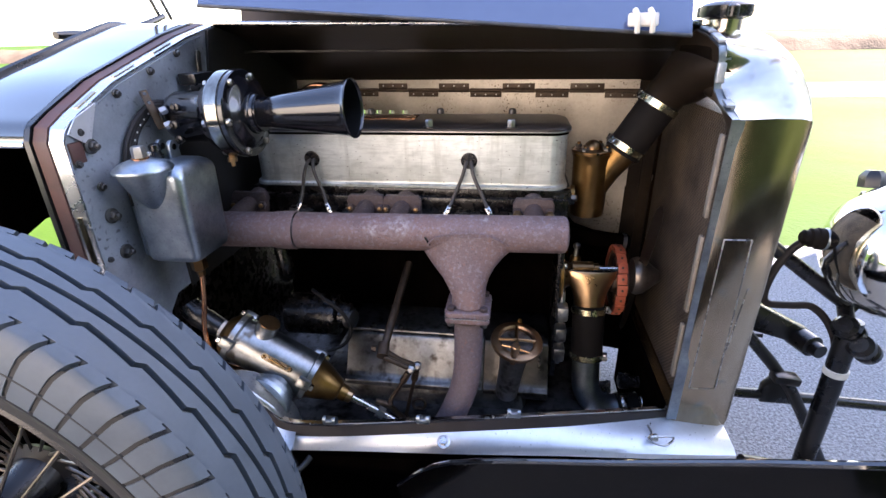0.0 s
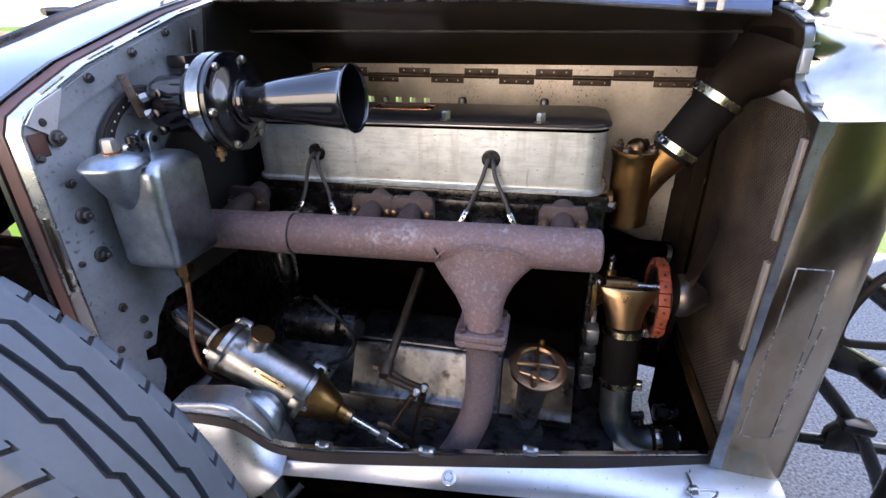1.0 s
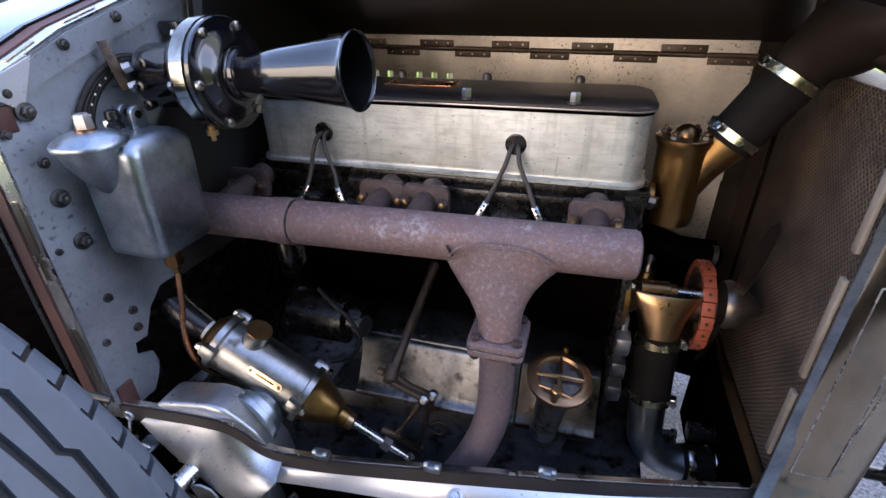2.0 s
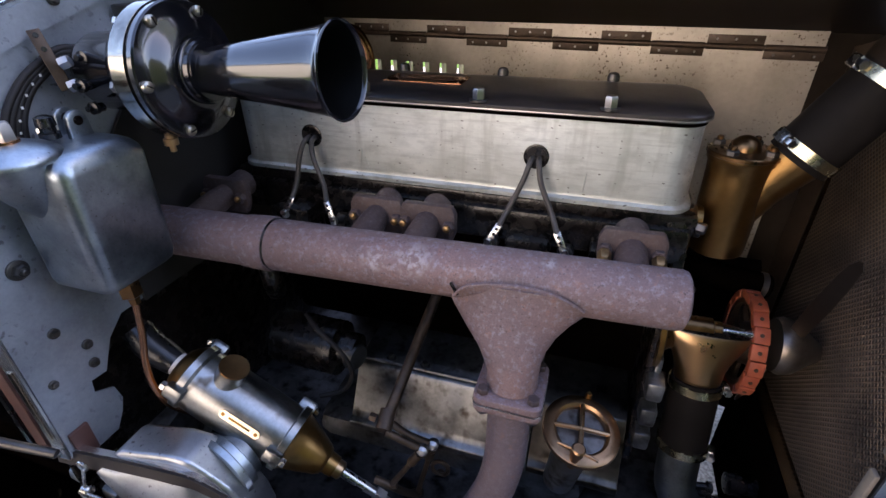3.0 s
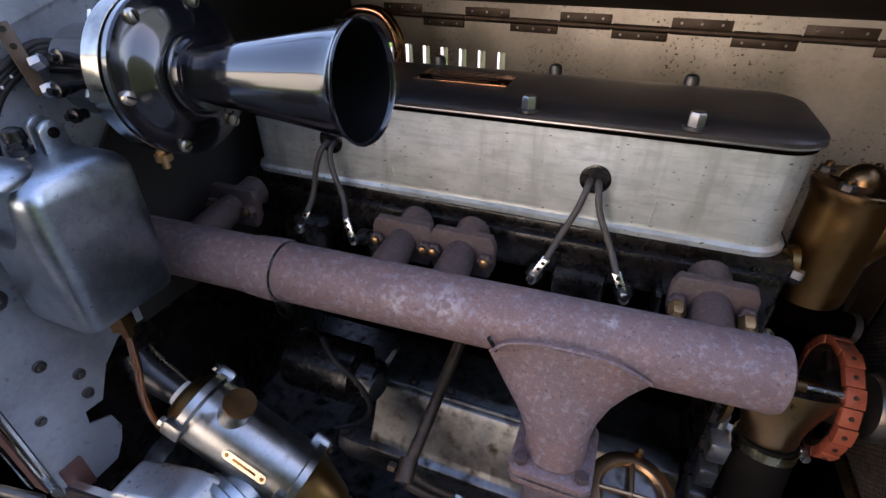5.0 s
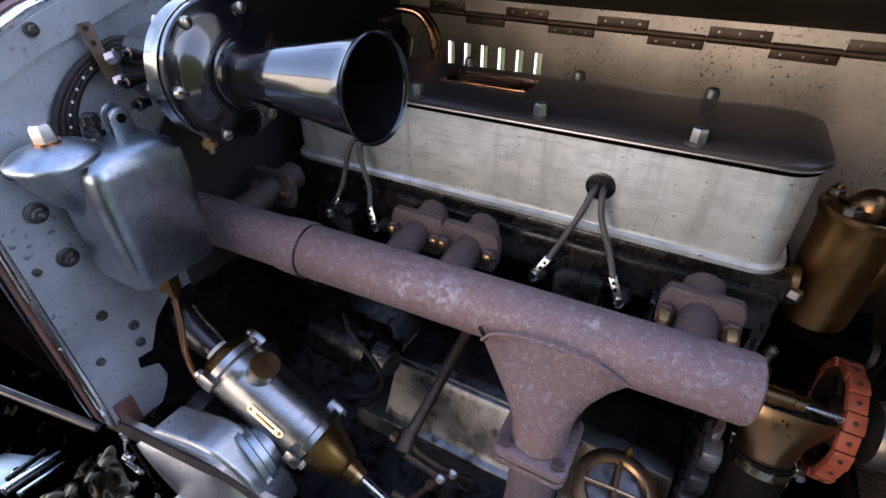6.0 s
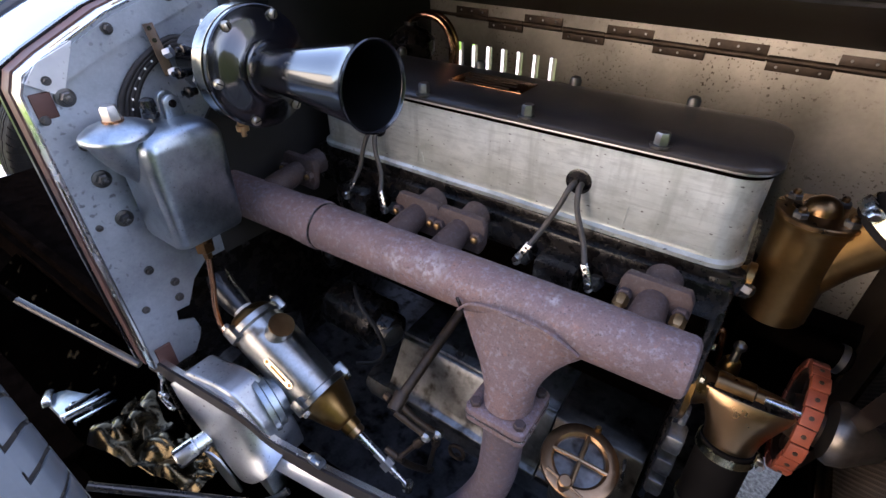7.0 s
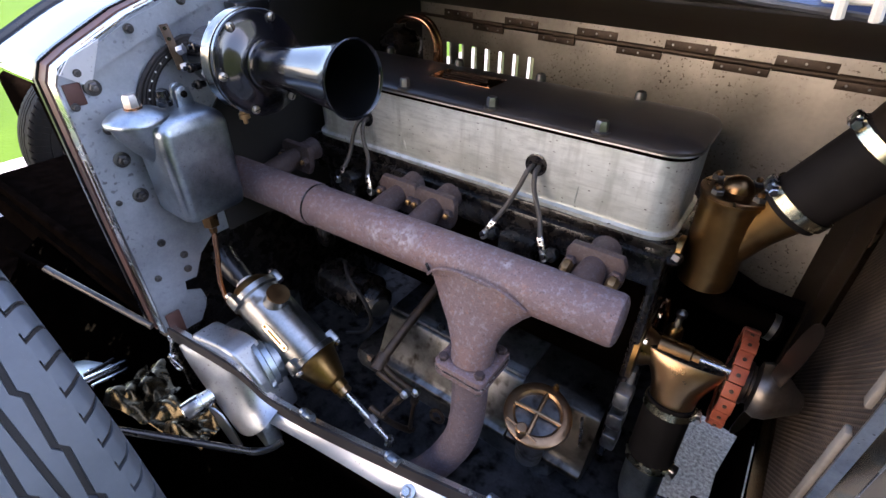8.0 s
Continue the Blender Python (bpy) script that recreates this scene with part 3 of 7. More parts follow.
def bulkhead():
    th = thing("bulkhead", (FIRE - 0.01, 0.62, 0.70), "dull aluminium bulkhead sheet with bolts and stepped lower edge", "bulkhead", kind="structure")
    steps = [(0.588, 0.700), (0.652, 0.700), (0.667, 0.721), (0.675, 0.741), (0.671, 0.765), (0.646, 0.778), (0.649, 0.798), (0.671, 0.796), (0.693, 0.837), (0.72, 0.86),
             (1.28, 0.86), (1.37, 0.705), (1.412, 0.705)]
    outline = [(0.588, 0.95)] + ARCH + grown(ARCH_ALL[len(ARCH):], 0.014) + [(1.412, 0.95)] + list(reversed(steps))
    part("bulkhead_sheet", prism(outline, lambda y, z: (FIRE, y, z), (-0.004, 0, 0)), ALU_SHEET, th)
    part("dark_board", prism(BOARD, lambda y, z: (FIRE + 0.0006, y, z), (0.005, 0, 0)), DARK_BOARD, th, "dark brown board over the bulkhead behind the horn")
    # a doubling plate under the arch with a shallow step
    band = [(FIRE + 0.0058, y, z) for y, z in grown(ARCH[2:6] + [(0.948, 1.306)], -0.004)]
    low = [(FIRE + 0.0058, y, z) for y, z in ((0.634, 1.173), (0.704, 1.200), (0.803, 1.232), (0.888, 1.257), (0.945, 1.276))]
    part("doubling_plate", sheet([band, low], 0.003), ALU_SHEET, th)
    part("strap_end", box((FIRE + 0.008, 0.919, 1.256), (0.004, 0.013, 0.040), 0.0018, Matrix.Rotation(-0.18, 3, "X")), DARK_STEEL, th, "dark strap end")
    # rim outside the sheet: slotted aluminium strip, webbing, dark bead
    full = [(0.586, 0.72), (0.586, 0.95)] + ARCH + [(1.03, 1.3165)]
    dense = []
    for a, b in zip(full, full[1:]):
        for k in range(6):
            dense.append((a[0] + (b[0] - a[0]) * k / 6, a[1] + (b[1] - a[1]) * k / 6))
    dense.append(full[-1])

    def ring(x0, x1, by0, by1, thick):
        return sheet([[(x0, y, z) for y, z in grown(dense, by0)], [(x1, y, z) for y, z in grown(dense, by1)]], thick)

    rim = part("rim_strip", ring(FIRE - 0.020, FIRE + 0.002, 0.004, 0.003, 0.003), ALU_POLISHED, th)
    part("rim_flange", ring(FIRE - 0.05, FIRE - 0.006, 0.0, 0.0, 0.003), DARK_STEEL, th)
    part("webbing", ring(FIRE - 0.043, FIRE - 0.0215, 0.006, 0.006, 0.004), LEATHER, th, "red-brown webbing strip")
    part("bead", ring(FIRE - 0.054, FIRE - 0.0455, 0.009, 0.009, 0.006), BLACK_STEEL, th)
    # long slots in the strip
    for i, j in ((1, 5), (6, 10), (25, 29), (31, 35), (37, 41), (43, 47)):
        seg = grown(dense[i:j], 0.0050)
        part("slot", sheet([[(FIRE - 0.0135, y, z) for y, z in seg], [(FIRE - 0.006, y, z) for y, z in seg]], 0.001), NICKEL_OLD, rim)
    # corner plate at the shoulder
    part("leather_pad", box((FIRE + 0.003, 0.607, 0.728), (0.006, 0.026, 0.05), 0.002), LEATHER, th, "red-brown leather pad")
    part("leather_pad", box((FIRE + 0.001, 0.603, 1.150), (0.006, 0.022, 0.03), 0.002), LEATHER, th, "red-brown leather pad")
    part("corner_plate", prism([(0.594, 1.178), (0.612, 1.197), (0.655, 1.213), (0.652, 1.207), (0.628, 1.162), (0.622, 1.158)], lambda y, z: (FIRE + 0.004, y, z), (0.002, 0, 0)), ALU_SATIN, th)
    for y, z, r in ((0.626, 1.155, 0.010), (0.6145, 1.177, 0.005), (0.597, 1.135, 0.005), (0.696, 1.221, 0.0060), (0.627, 1.047, 0.0105), (0.633, 0.984, 0.0105), (0.60, 0.984, 0.004),
                    (0.635, 0.891, 0.006), (0.663, 0.851, 0.006), (0.661, 0.821, 0.006), (0.609, 0.83, 0.005), (0.625, 1.094, 0.006), (0.781, 1.248, 0.006), (0.858, 1.273, 0.0055)):
        bolt(th, (FIRE + 0.0085 if y > 0.65 and z > 1.2 else FIRE + 0.0045 if z > 1.1 else FIRE + 0.002, y, z), (1, 0, 0), r * 0.78, r * 0.8, DARK_STEEL, stud=r * 0.5 if r > 0.009 else 0.0)
    return th


bulkhead()


COWL = [(0.615, 1.160), (0.615, 0.985), (0.65, 0.998), (0.69, 1.012), (0.735, 1.012), (0.81, 0.99), (0.81, 1.235), (0.70, 1.205), (0.64, 1.185)]


def scuttle():
    th = thing("scuttle", (-0.95, CENTRE, 1.16), "glossy black scuttle panel ahead of the cockpit", "scuttle")
    rows = []
    for x, by in ((-0.591, 0.004), (-0.63, 0.005), (-0.67, 0.006), (-0.71, 0.006), (-0.748, 0.005)):
        dense = glide([(0, y, z) for y, z in grown(ARCH_ALL, by)], 4)
        rows.append([(x, p.y, p.z) for p in dense])
    part("panel", sheet(rows, 0.003), GLOSS_BLACK, th)
    for side in (0, -1):
        line = [Vector(r[side]) for r in rows]
        part("trim", sweep([p + Vector((0, 0, -0.002)) for p in line], 0.006, 10, 2), CHROME, th, "bright plated edge trim")
    part("welt", sweep([Vector(p) + Vector((0, 0, 0.003)) for p in rows[4]], 0.008, 8, 1), BLACK_STEEL, th)
    part("toe_plate", box((-0.585, CENTRE, 0.62), (0.012, 0.80, 0.62), 0.004), OILY, th)
    part("toe_board", box((-0.74, 1.07, 0.78), (0.02, 0.54, 0.86), 0.004), INNER_DARK, th)
    part("cowl_side", prism(COWL, lambda y, z: (-0.752, y, z), (0.024, 0, 0), 0.002), SOOTY_SHADE, th)
    return th


scuttle()


def screen_rail():
    th = thing("windscreen_rail", (-0.79, 1.04, 1.29), "black cranked windscreen rail on the scuttle", "windscreen rail")
    part("rail", sweep([(-0.79, 0.888, 1.308), (-0.79, 0.93, 1.3075), (-0.79, 1.03, 1.306), (-0.79, 1.062, 1.309), (-0.79, 1.10, 1.319), (-0.79, 1.212, 1.350)], [0.007, 0.0095, 0.0095, 0.0095, 0.0095, 0.006], 10, 4), BLACK_STEEL, th)
    for y in (1.0, 1.04):
        part("post", sweep([(-0.79, y + 0.2, 1.343), (-0.81, y + 0.17, 1.45), (-0.87, y + 0.16, 1.62)], 0.004, 8, 3), DARK_STEEL, th)
    return th


screen_rail()


def hinge_y(x):
    return 1.3085 - 0.09 * x


def far_bonnet():
    th = thing("far_bonnet", (-0.05, 1.31, 0.65), "closed far bonnet half, spotted bare aluminium inside with louvres", "bonnet")
    x0, x1 = FIRE + 0.006, 0.372
    # side leaf, with openings for the louvres left between strips
    slots = [-0.4446 + 0.0376 * k for k in range(7)]
    edges = [x0] + [v for s in slots for v in (s - 0.0075, s + 0.0075)] + [x1]
    bm = bmesh.new()
    for k, (a, b) in enumerate(zip(edges, edges[1:])):
        for z0, z1 in ((0.50, 1.055), (1.055, 1.108), (1.108, 1.165)):
            if k % 2 and z0 == 1.055:
                continue
            sheet([[(a, hinge_y(a) + 0.012 * (1.16 - z0), z0), (a, hinge_y(a) + 0.012 * (1.16 - z1), z1)],
                   [(b, hinge_y(b) + 0.012 * (1.16 - z0), z0), (b, hinge_y(b) + 0.012 * (1.16 - z1), z1)]], -0.0015, bm)
    leaf = part("side_leaf", bm, ALU_SPOTTED, th)
    for s in slots:
        rows = []
        for i in range(5):
            a = math.pi * i / 4
            rows.append([(s + 0.0075 - 0.014 * i / 4, hinge_y(s) + 0.001 + 0.011 * math.sin(a * 0.5), 1.055 + 0.053 * j / 4) for j in range(5)])
        part("louvre", sheet(rows, 0.001), ALU_SPOTTED, leaf)
    # Dark sheet put into the gap by the radiator, standing for its shade.
    part("gap_sheet", sheet([[(x, hinge_y(x) + 0.003, 0.50), (x, hinge_y(x) + 0.003, 0.9), (x, hinge_y(x) + 0.001, 1.19)] for x in (0.370, 0.41, 0.447)], -0.0015), HEADER, th, "dark sheet standing for the shaded gap by the radiator")
    # fixed strip above the hinge
    rows = [[(x, hinge_y(x) - 0.0022, 1.1575), (x, hinge_y(x) - 0.004, 1.192)] for x in np.linspace(x0, x1, 12)]
    part("hinge_strip", sheet(rows, -0.0015), ALU_SPOTTED, th)
    # top leaf up to the centre hinge, seen from below
    rows = []
    for i, x in enumerate(np.linspace(FIRE - 0.03, 0.448, 12)):
        f = i / 11
        top = 1.322 + (1.300 - 1.322) * f
        edge = 1.186
        w = hinge_y(x) - CENTRE
        crown = np.interp([k / 10 for k in range(11)], (0, 0.228, 0.478, 0.718, 0.91, 1.0), (1.0, 0.86, 0.63, 0.40, 0.13, 0.0))
        rows.append([(x, CENTRE + w * k / 10, edge + (top - edge) * crown[k]) for k in range(11)])
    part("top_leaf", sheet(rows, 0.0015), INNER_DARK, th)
    # knuckled hinge: pin and staggered leaves
    part("hinge_pin", sweep([(x0, hinge_y(x0) - 0.004, 1.161), (x1, hinge_y(x1) - 0.004, 1.161)], 0.0036, 8, 1), HINGE, th)
    for k in range(10):
        x, up = -0.4145 + 0.0832 * k, k % 2 == 0
        rot = Matrix.Rotation(math.atan(-0.09), 3, "Z")
        h = part("hinge_leaf", box((x, hinge_y(x) - 0.0045, 1.161 + (0.0095 if up else -0.0085)), (0.081, 0.003, 0.016), 0.0008, rot), HINGE, th)
        part("knuckle", lathe([(-0.0405, 0.0052), (0.0405, 0.0052)], (x, hinge_y(x) - 0.004, 1.161), rot @ Vector((1, 0, 0)), 10), HINGE, h)
        for d in (-0.027, 0, 0.027):
            part("rivet", lathe([(0, 0.002), (0.0012, 0.0016)], (x + d, hinge_y(x + d) - 0.006, 1.161 + (0.011 if up else -0.010)), (0, -1, 0), 8), NUT_STEEL, h)
    part("stay_rod", sweep([(-0.53, 1.1, 1.268), (0.39, 1.1, 1.257)], 0.003, 8, 1), DARK_STEEL, th)
    return th


far_bonnet()


def open_bonnet():
    th = thing("open_bonnet", (0.0, 1.0, 1.31), "raised near bonnet half in glossy paint with sky blue mixed in, plated catch", "bonnet")
    a0, a1 = Vector((-0.47, 0.862, 1.348)), Vector((0.345, 0.862, 1.284))
    up = Vector((0, 0.215, 0.41))
    rows = []
    for i in range(9):
        f = i / 8
        p = a0.lerp(a1, f)
        rows.append([p + up * (k / 6) + Vector((0, -0.012 * math.sin(math.pi * k / 6), 0)) for k in range(7)])
    leaf = part("side_leaf", sheet(rows, 0.0025), LEAF_SKY, th)
    part("edge_bead", sweep([a0 + Vector((0, 0.001, 0)), a1 + Vector((0, 0.001, 0))], 0.0032, 8, 1), DARK_STEEL, leaf)
    rows = []
    for i in range(9):
        f = i / 8
        t = a0.lerp(a1, f) + up
        b = Vector((t.x, 1.0, 1.322 - 0.02 * f))
        rows.append([t.lerp(b, k / 6) + Vector((0, 0.02 * math.sin(math.pi * k / 6), 0)) for k in range(7)])
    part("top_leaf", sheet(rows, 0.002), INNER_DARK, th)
    part("centre_hinge", sweep([(-0.53, 1.0, 1.324), (0.40, 1.0, 1.304)], 0.005, 10, 1), STEEL, th)
    c = Vector((0.268, 0.858, 1.308))
    catch = part("catch", box(c + Vector((0, -0.004, 0)), (0.045, 0.008, 0.020), 0.003, Matrix.Rotation(-0.3, 3, "X")), TIN_WHITE, th, "pale cream bonnet catch")
    for dx in (-0.011, 0.011):
        part("prong", sweep([c + Vector((dx - 0.004, -0.009, 0.014)), c + Vector((dx, -0.016, 0.004)), c + Vector((dx + 0.003, -0.011, -0.018))], 0.0042, 8, 4), TIN_WHITE, catch)
    return th


open_bonnet()

# rail along the lower edge of the opening: level ahead, rising in an S towards the bulkhead
RAIL = [(0.412, 0.797, 0.612), (0.2, 0.737, 0.628), (0.0, 0.692, 0.635), (-0.2, 0.653, 0.638), (-0.285, 0.640, 0.641), (-0.318, 0.631, 0.655),
        (-0.342, 0.622, 0.688), (-0.366, 0.614, 0.714), (-0.405, 0.607, 0.724), (-0.47, 0.600, 0.726), (-0.562, 0.592, 0.724)]


def rail_down(line):
    """Across the rail, away from the bay, in its upright plane."""
    out = []
    for i in range(len(line)):
        t = line[min(i + 1, len(line) - 1)] - line[max(i - 1, 0)]
        out.append(Vector((-t.z, 0, t.x)).normalized())
    return out


def bay_rail():
    th = thing("bay_rail", (-0.05, 0.68, 0.60), "aluminium edge rail with a riveted dark leather strip", "rail", kind="structure")
    line = glide(RAIL, 5)
    part("edge", sheet([[p + Vector((0, 0.0075, 0.0005)) for p in line], [p + Vector((0, -0.0015, 0.0015)) for p in line]], 0.0025), ALU_POLISHED, th)
    down = rail_down(line)
    part("leather", sheet([[p + Vector((0, 0.001, 0)) + n * 0.001 for p, n in zip(line, down)], [p + Vector((0, -0.004, 0)) + n * 0.021 for p, n in zip(line, down)]], 0.005), WEBBING, th, "dark leather strip")
    total = 0
    for a, b in zip(line, line[1:]):
        total += (b - a).length
        if total > 0.055:
            total = 0
            part("rivet", lathe([(0, 0.0034), (0.0012, 0.003), (0.0018, 0.0015)], b + Vector((0, -0.0022, 0)) + down[line.index(b)] * 0.011, (0, -1, 0.15), 10), HINGE, th)
    for x, y, z in ((-0.236, 0.650, 0.640), (-0.066, 0.677, 0.637), (0.10, 0.716, 0.634)):
        clip = part("clip", box((x, y, z + 0.006), (0.026, 0.016, 0.011), 0.003), ALU_CAST, th)
        for d in (-0.009, 0.009):
            part("ear", lathe([(-0.003, 0.006), (0.003, 0.006)], (x + d, y - 0.002, z + 0.011), (1, 0, 0), 12), ALU_CAST, clip)
    return th


bay_rail()


def valance():
    th = thing("valance", (0.1, 0.68, 0.55), "polished aluminium chassis valance below the engine bay", "valance")
    inner = [(-0.335, 0.628, 0.618), (-0.2, 0.650, 0.617), (0.0, 0.688, 0.614), (0.2, 0.733, 0.607), (0.41, 0.793, 0.598), (0.497, 0.815, 0.594)]
    outer = [(-0.335, 0.619, 0.612), (-0.2, 0.641, 0.604), (0.0, 0.668, 0.594), (0.2, 0.694, 0.588), (0.41, 0.712, 0.588), (0.500, 0.722, 0.588)]
    a, b = glide(inner, 6), glide(outer, 6)
    rows = []
    for p, q in zip(a, b):
        d = q - p
        rows.append([p, p + d * 0.5 + Vector((0, 0, 0.003)), p + d * 0.92 + Vector((0, 0, 0.001)), q + Vector((0, -0.002, -0.004)), q + Vector((0, -0.003, -0.014))])
    part("plate", sheet(rows, 0.0025), ALU_SATIN, th)
    bolt(th, (-0.027, 0.664, 0.606), (0, -0.5, 1), 0.0085, 0.009, STEEL)
    return th


valance()


def fastener(x, y, z, turn, label, lying=False):
    """A hanging spring catch: eye, link and wire loop."""
    th = thing("bonnet_fastener", (x, y, z), label, "fastener", "bonnet fasteners")
    r = Matrix.Rotation(turn, 3, "Z")

    def w(a, b, c):
        return Vector((x, y, z)) + r @ (Vector((a, c, -b - 0.004)) if lying else Vector((a, b, c)))
    part("eye", sweep([w(0.007 * math.cos(t), -0.006 + 0.001, 0.007 * math.sin(t)) for t in np.linspace(0, 6.28, 12)], 0.002, 8, 2), STEEL, th)
    part("link", sweep([w(0, -0.006, -0.006), w(-0.002, -0.010, -0.022), w(-0.005, -0.012, -0.036)], 0.0024, 8, 4), STEEL, th)
    part("barrel", lathe([(-0.007, 0.0055), (-0.005, 0.0075), (0.005, 0.0075), (0.007, 0.0055)], w(-0.004, -0.012, -0.042), r @ Vector((1, 0, 0.1)), 14), STEEL, th)
    loop = [(-0.016, 0), (-0.010, -0.012), (0.006, -0.018), (0.022, -0.010), (0.030, -0.001), (0.020, 0.003), (0.004, 0.002), (-0.010, 0.004), (-0.016, 0)]
    part("wire_loop", sweep([w(a, -0.015, -0.046 + c) for a, c in loop], 0.0021, 8, 4), STEEL, th)
    return th


fastener(-0.508, 0.586, 0.720, 0.0, "bright steel spring catch hanging from the casing")
fastener(0.354, 0.764, 0.5985, 0.15, "bright steel spring catch lying on the valance", True)


def casing():
    th = thing("cast_casing", (-0.43, 0.62, 0.58), "cast aluminium casing under the raised rail", "casing")
    body = [(-0.478, 0.60), (-0.478, 0.727), (-0.470, 0.7355), (-0.40, 0.7385), (-0.374, 0.732), (-0.350, 0.709), (-0.327, 0.681), (-0.312, 0.645), (-0.305, 0.60)]
    part("body", prism(body, lambda x, z: (x, 0.6085 + 0.17 * (x + 0.43), z), (0, 0.052, 0), 0.007, 4), ALU_BULGE, th, rounded=True)
    # a smooth bulge hanging from the rail, deepest near its front end
    line = glide(RAIL, 5)
    down = rail_down(line)
    hang = [(p, n) for p, n in zip(line, down) if -0.496 < p.x < -0.285]
    foot = glide([(-0.288, 0.600, 0.622), (-0.305, 0.595, 0.606), (-0.328, 0.590, 0.585), (-0.358, 0.587, 0.573), (-0.385, 0.587, 0.592), (-0.420, 0.587, 0.627), (-0.455, 0.587, 0.661), (-0.480, 0.588, 0.688), (-0.496, 0.590, 0.706)], 6)
    rows = []
    for i, (p, n) in enumerate(hang):
        f = i / (len(hang) - 1)
        g = f * (len(foot) - 1)
        q = foot[int(g)].lerp(foot[min(int(g) + 1, len(foot) - 1)], g - int(g))
        a = p + Vector((0, -0.0035, 0)) + n * 0.017
        swell = 0.002 + 0.009 * math.sin(math.pi * f ** 0.62)
        rows.append([a.lerp(q, v) + Vector((0, -swell * math.sin(math.pi * min(1.0, 0.03 + v * 0.90)) ** 0.8, 0)) for v in [k / 16 for k in range(17)]])
    part("bulge", sheet(rows, -0.004), ALU_BULGE, th, "smooth satin aluminium bulge", angle=70)
    way = Vector((-0.20, -0.97, -0.10)).normalized()
    root = Vector((-0.415, 0.614, 0.632))
    stub = part("shaft", lathe([(0, 0.0150), (0.052, 0.0150), (0.053, 0.0172), (0.083, 0.0172), (0.086, 0.0150)], root, way, 24), STEEL, th, "bright steel shaft end")
    part("slot", box(root + way * 0.0705, (0.0352, 0.006, 0.030), 0.0008, way.to_track_quat("Z", "X").to_matrix()), OILY, stub)
    part("pin_hole", lathe([(0, 0.0035), (0.0362, 0.0035)], root + way * 0.068 + Vector((0, 0, -0.0181)), (0, 0, 1), 12), OILY, stub)
    rows = [[(-0.420, 0.566, 0.614), (-0.404, 0.570, 0.613), (-0.390, 0.573, 0.604)], [(-0.416, 0.570, 0.575), (-0.395, 0.577, 0.570), (-0.374, 0.577, 0.560)],
            [(-0.421, 0.575, 0.530), (-0.398, 0.580, 0.528), (-0.372, 0.580, 0.520)], [(-0.414, 0.578, 0.498), (-0.402, 0.580, 0.490), (-0.386, 0.582, 0.498)]]
    part("flap", sheet(rows, 0.003), ALU_CAST, th, "bent aluminium flap")
    part("drum", lathe([(0, 0.050), (0.008, 0.051), (0.010, 0.046), (0.020, 0.046), (0.022, 0.040), (0.034, 0.038)], (-0.362, 0.655, 0.678), (0.25, 1, 0.1), 36), ALU_CAST, th)
    return th


casing()


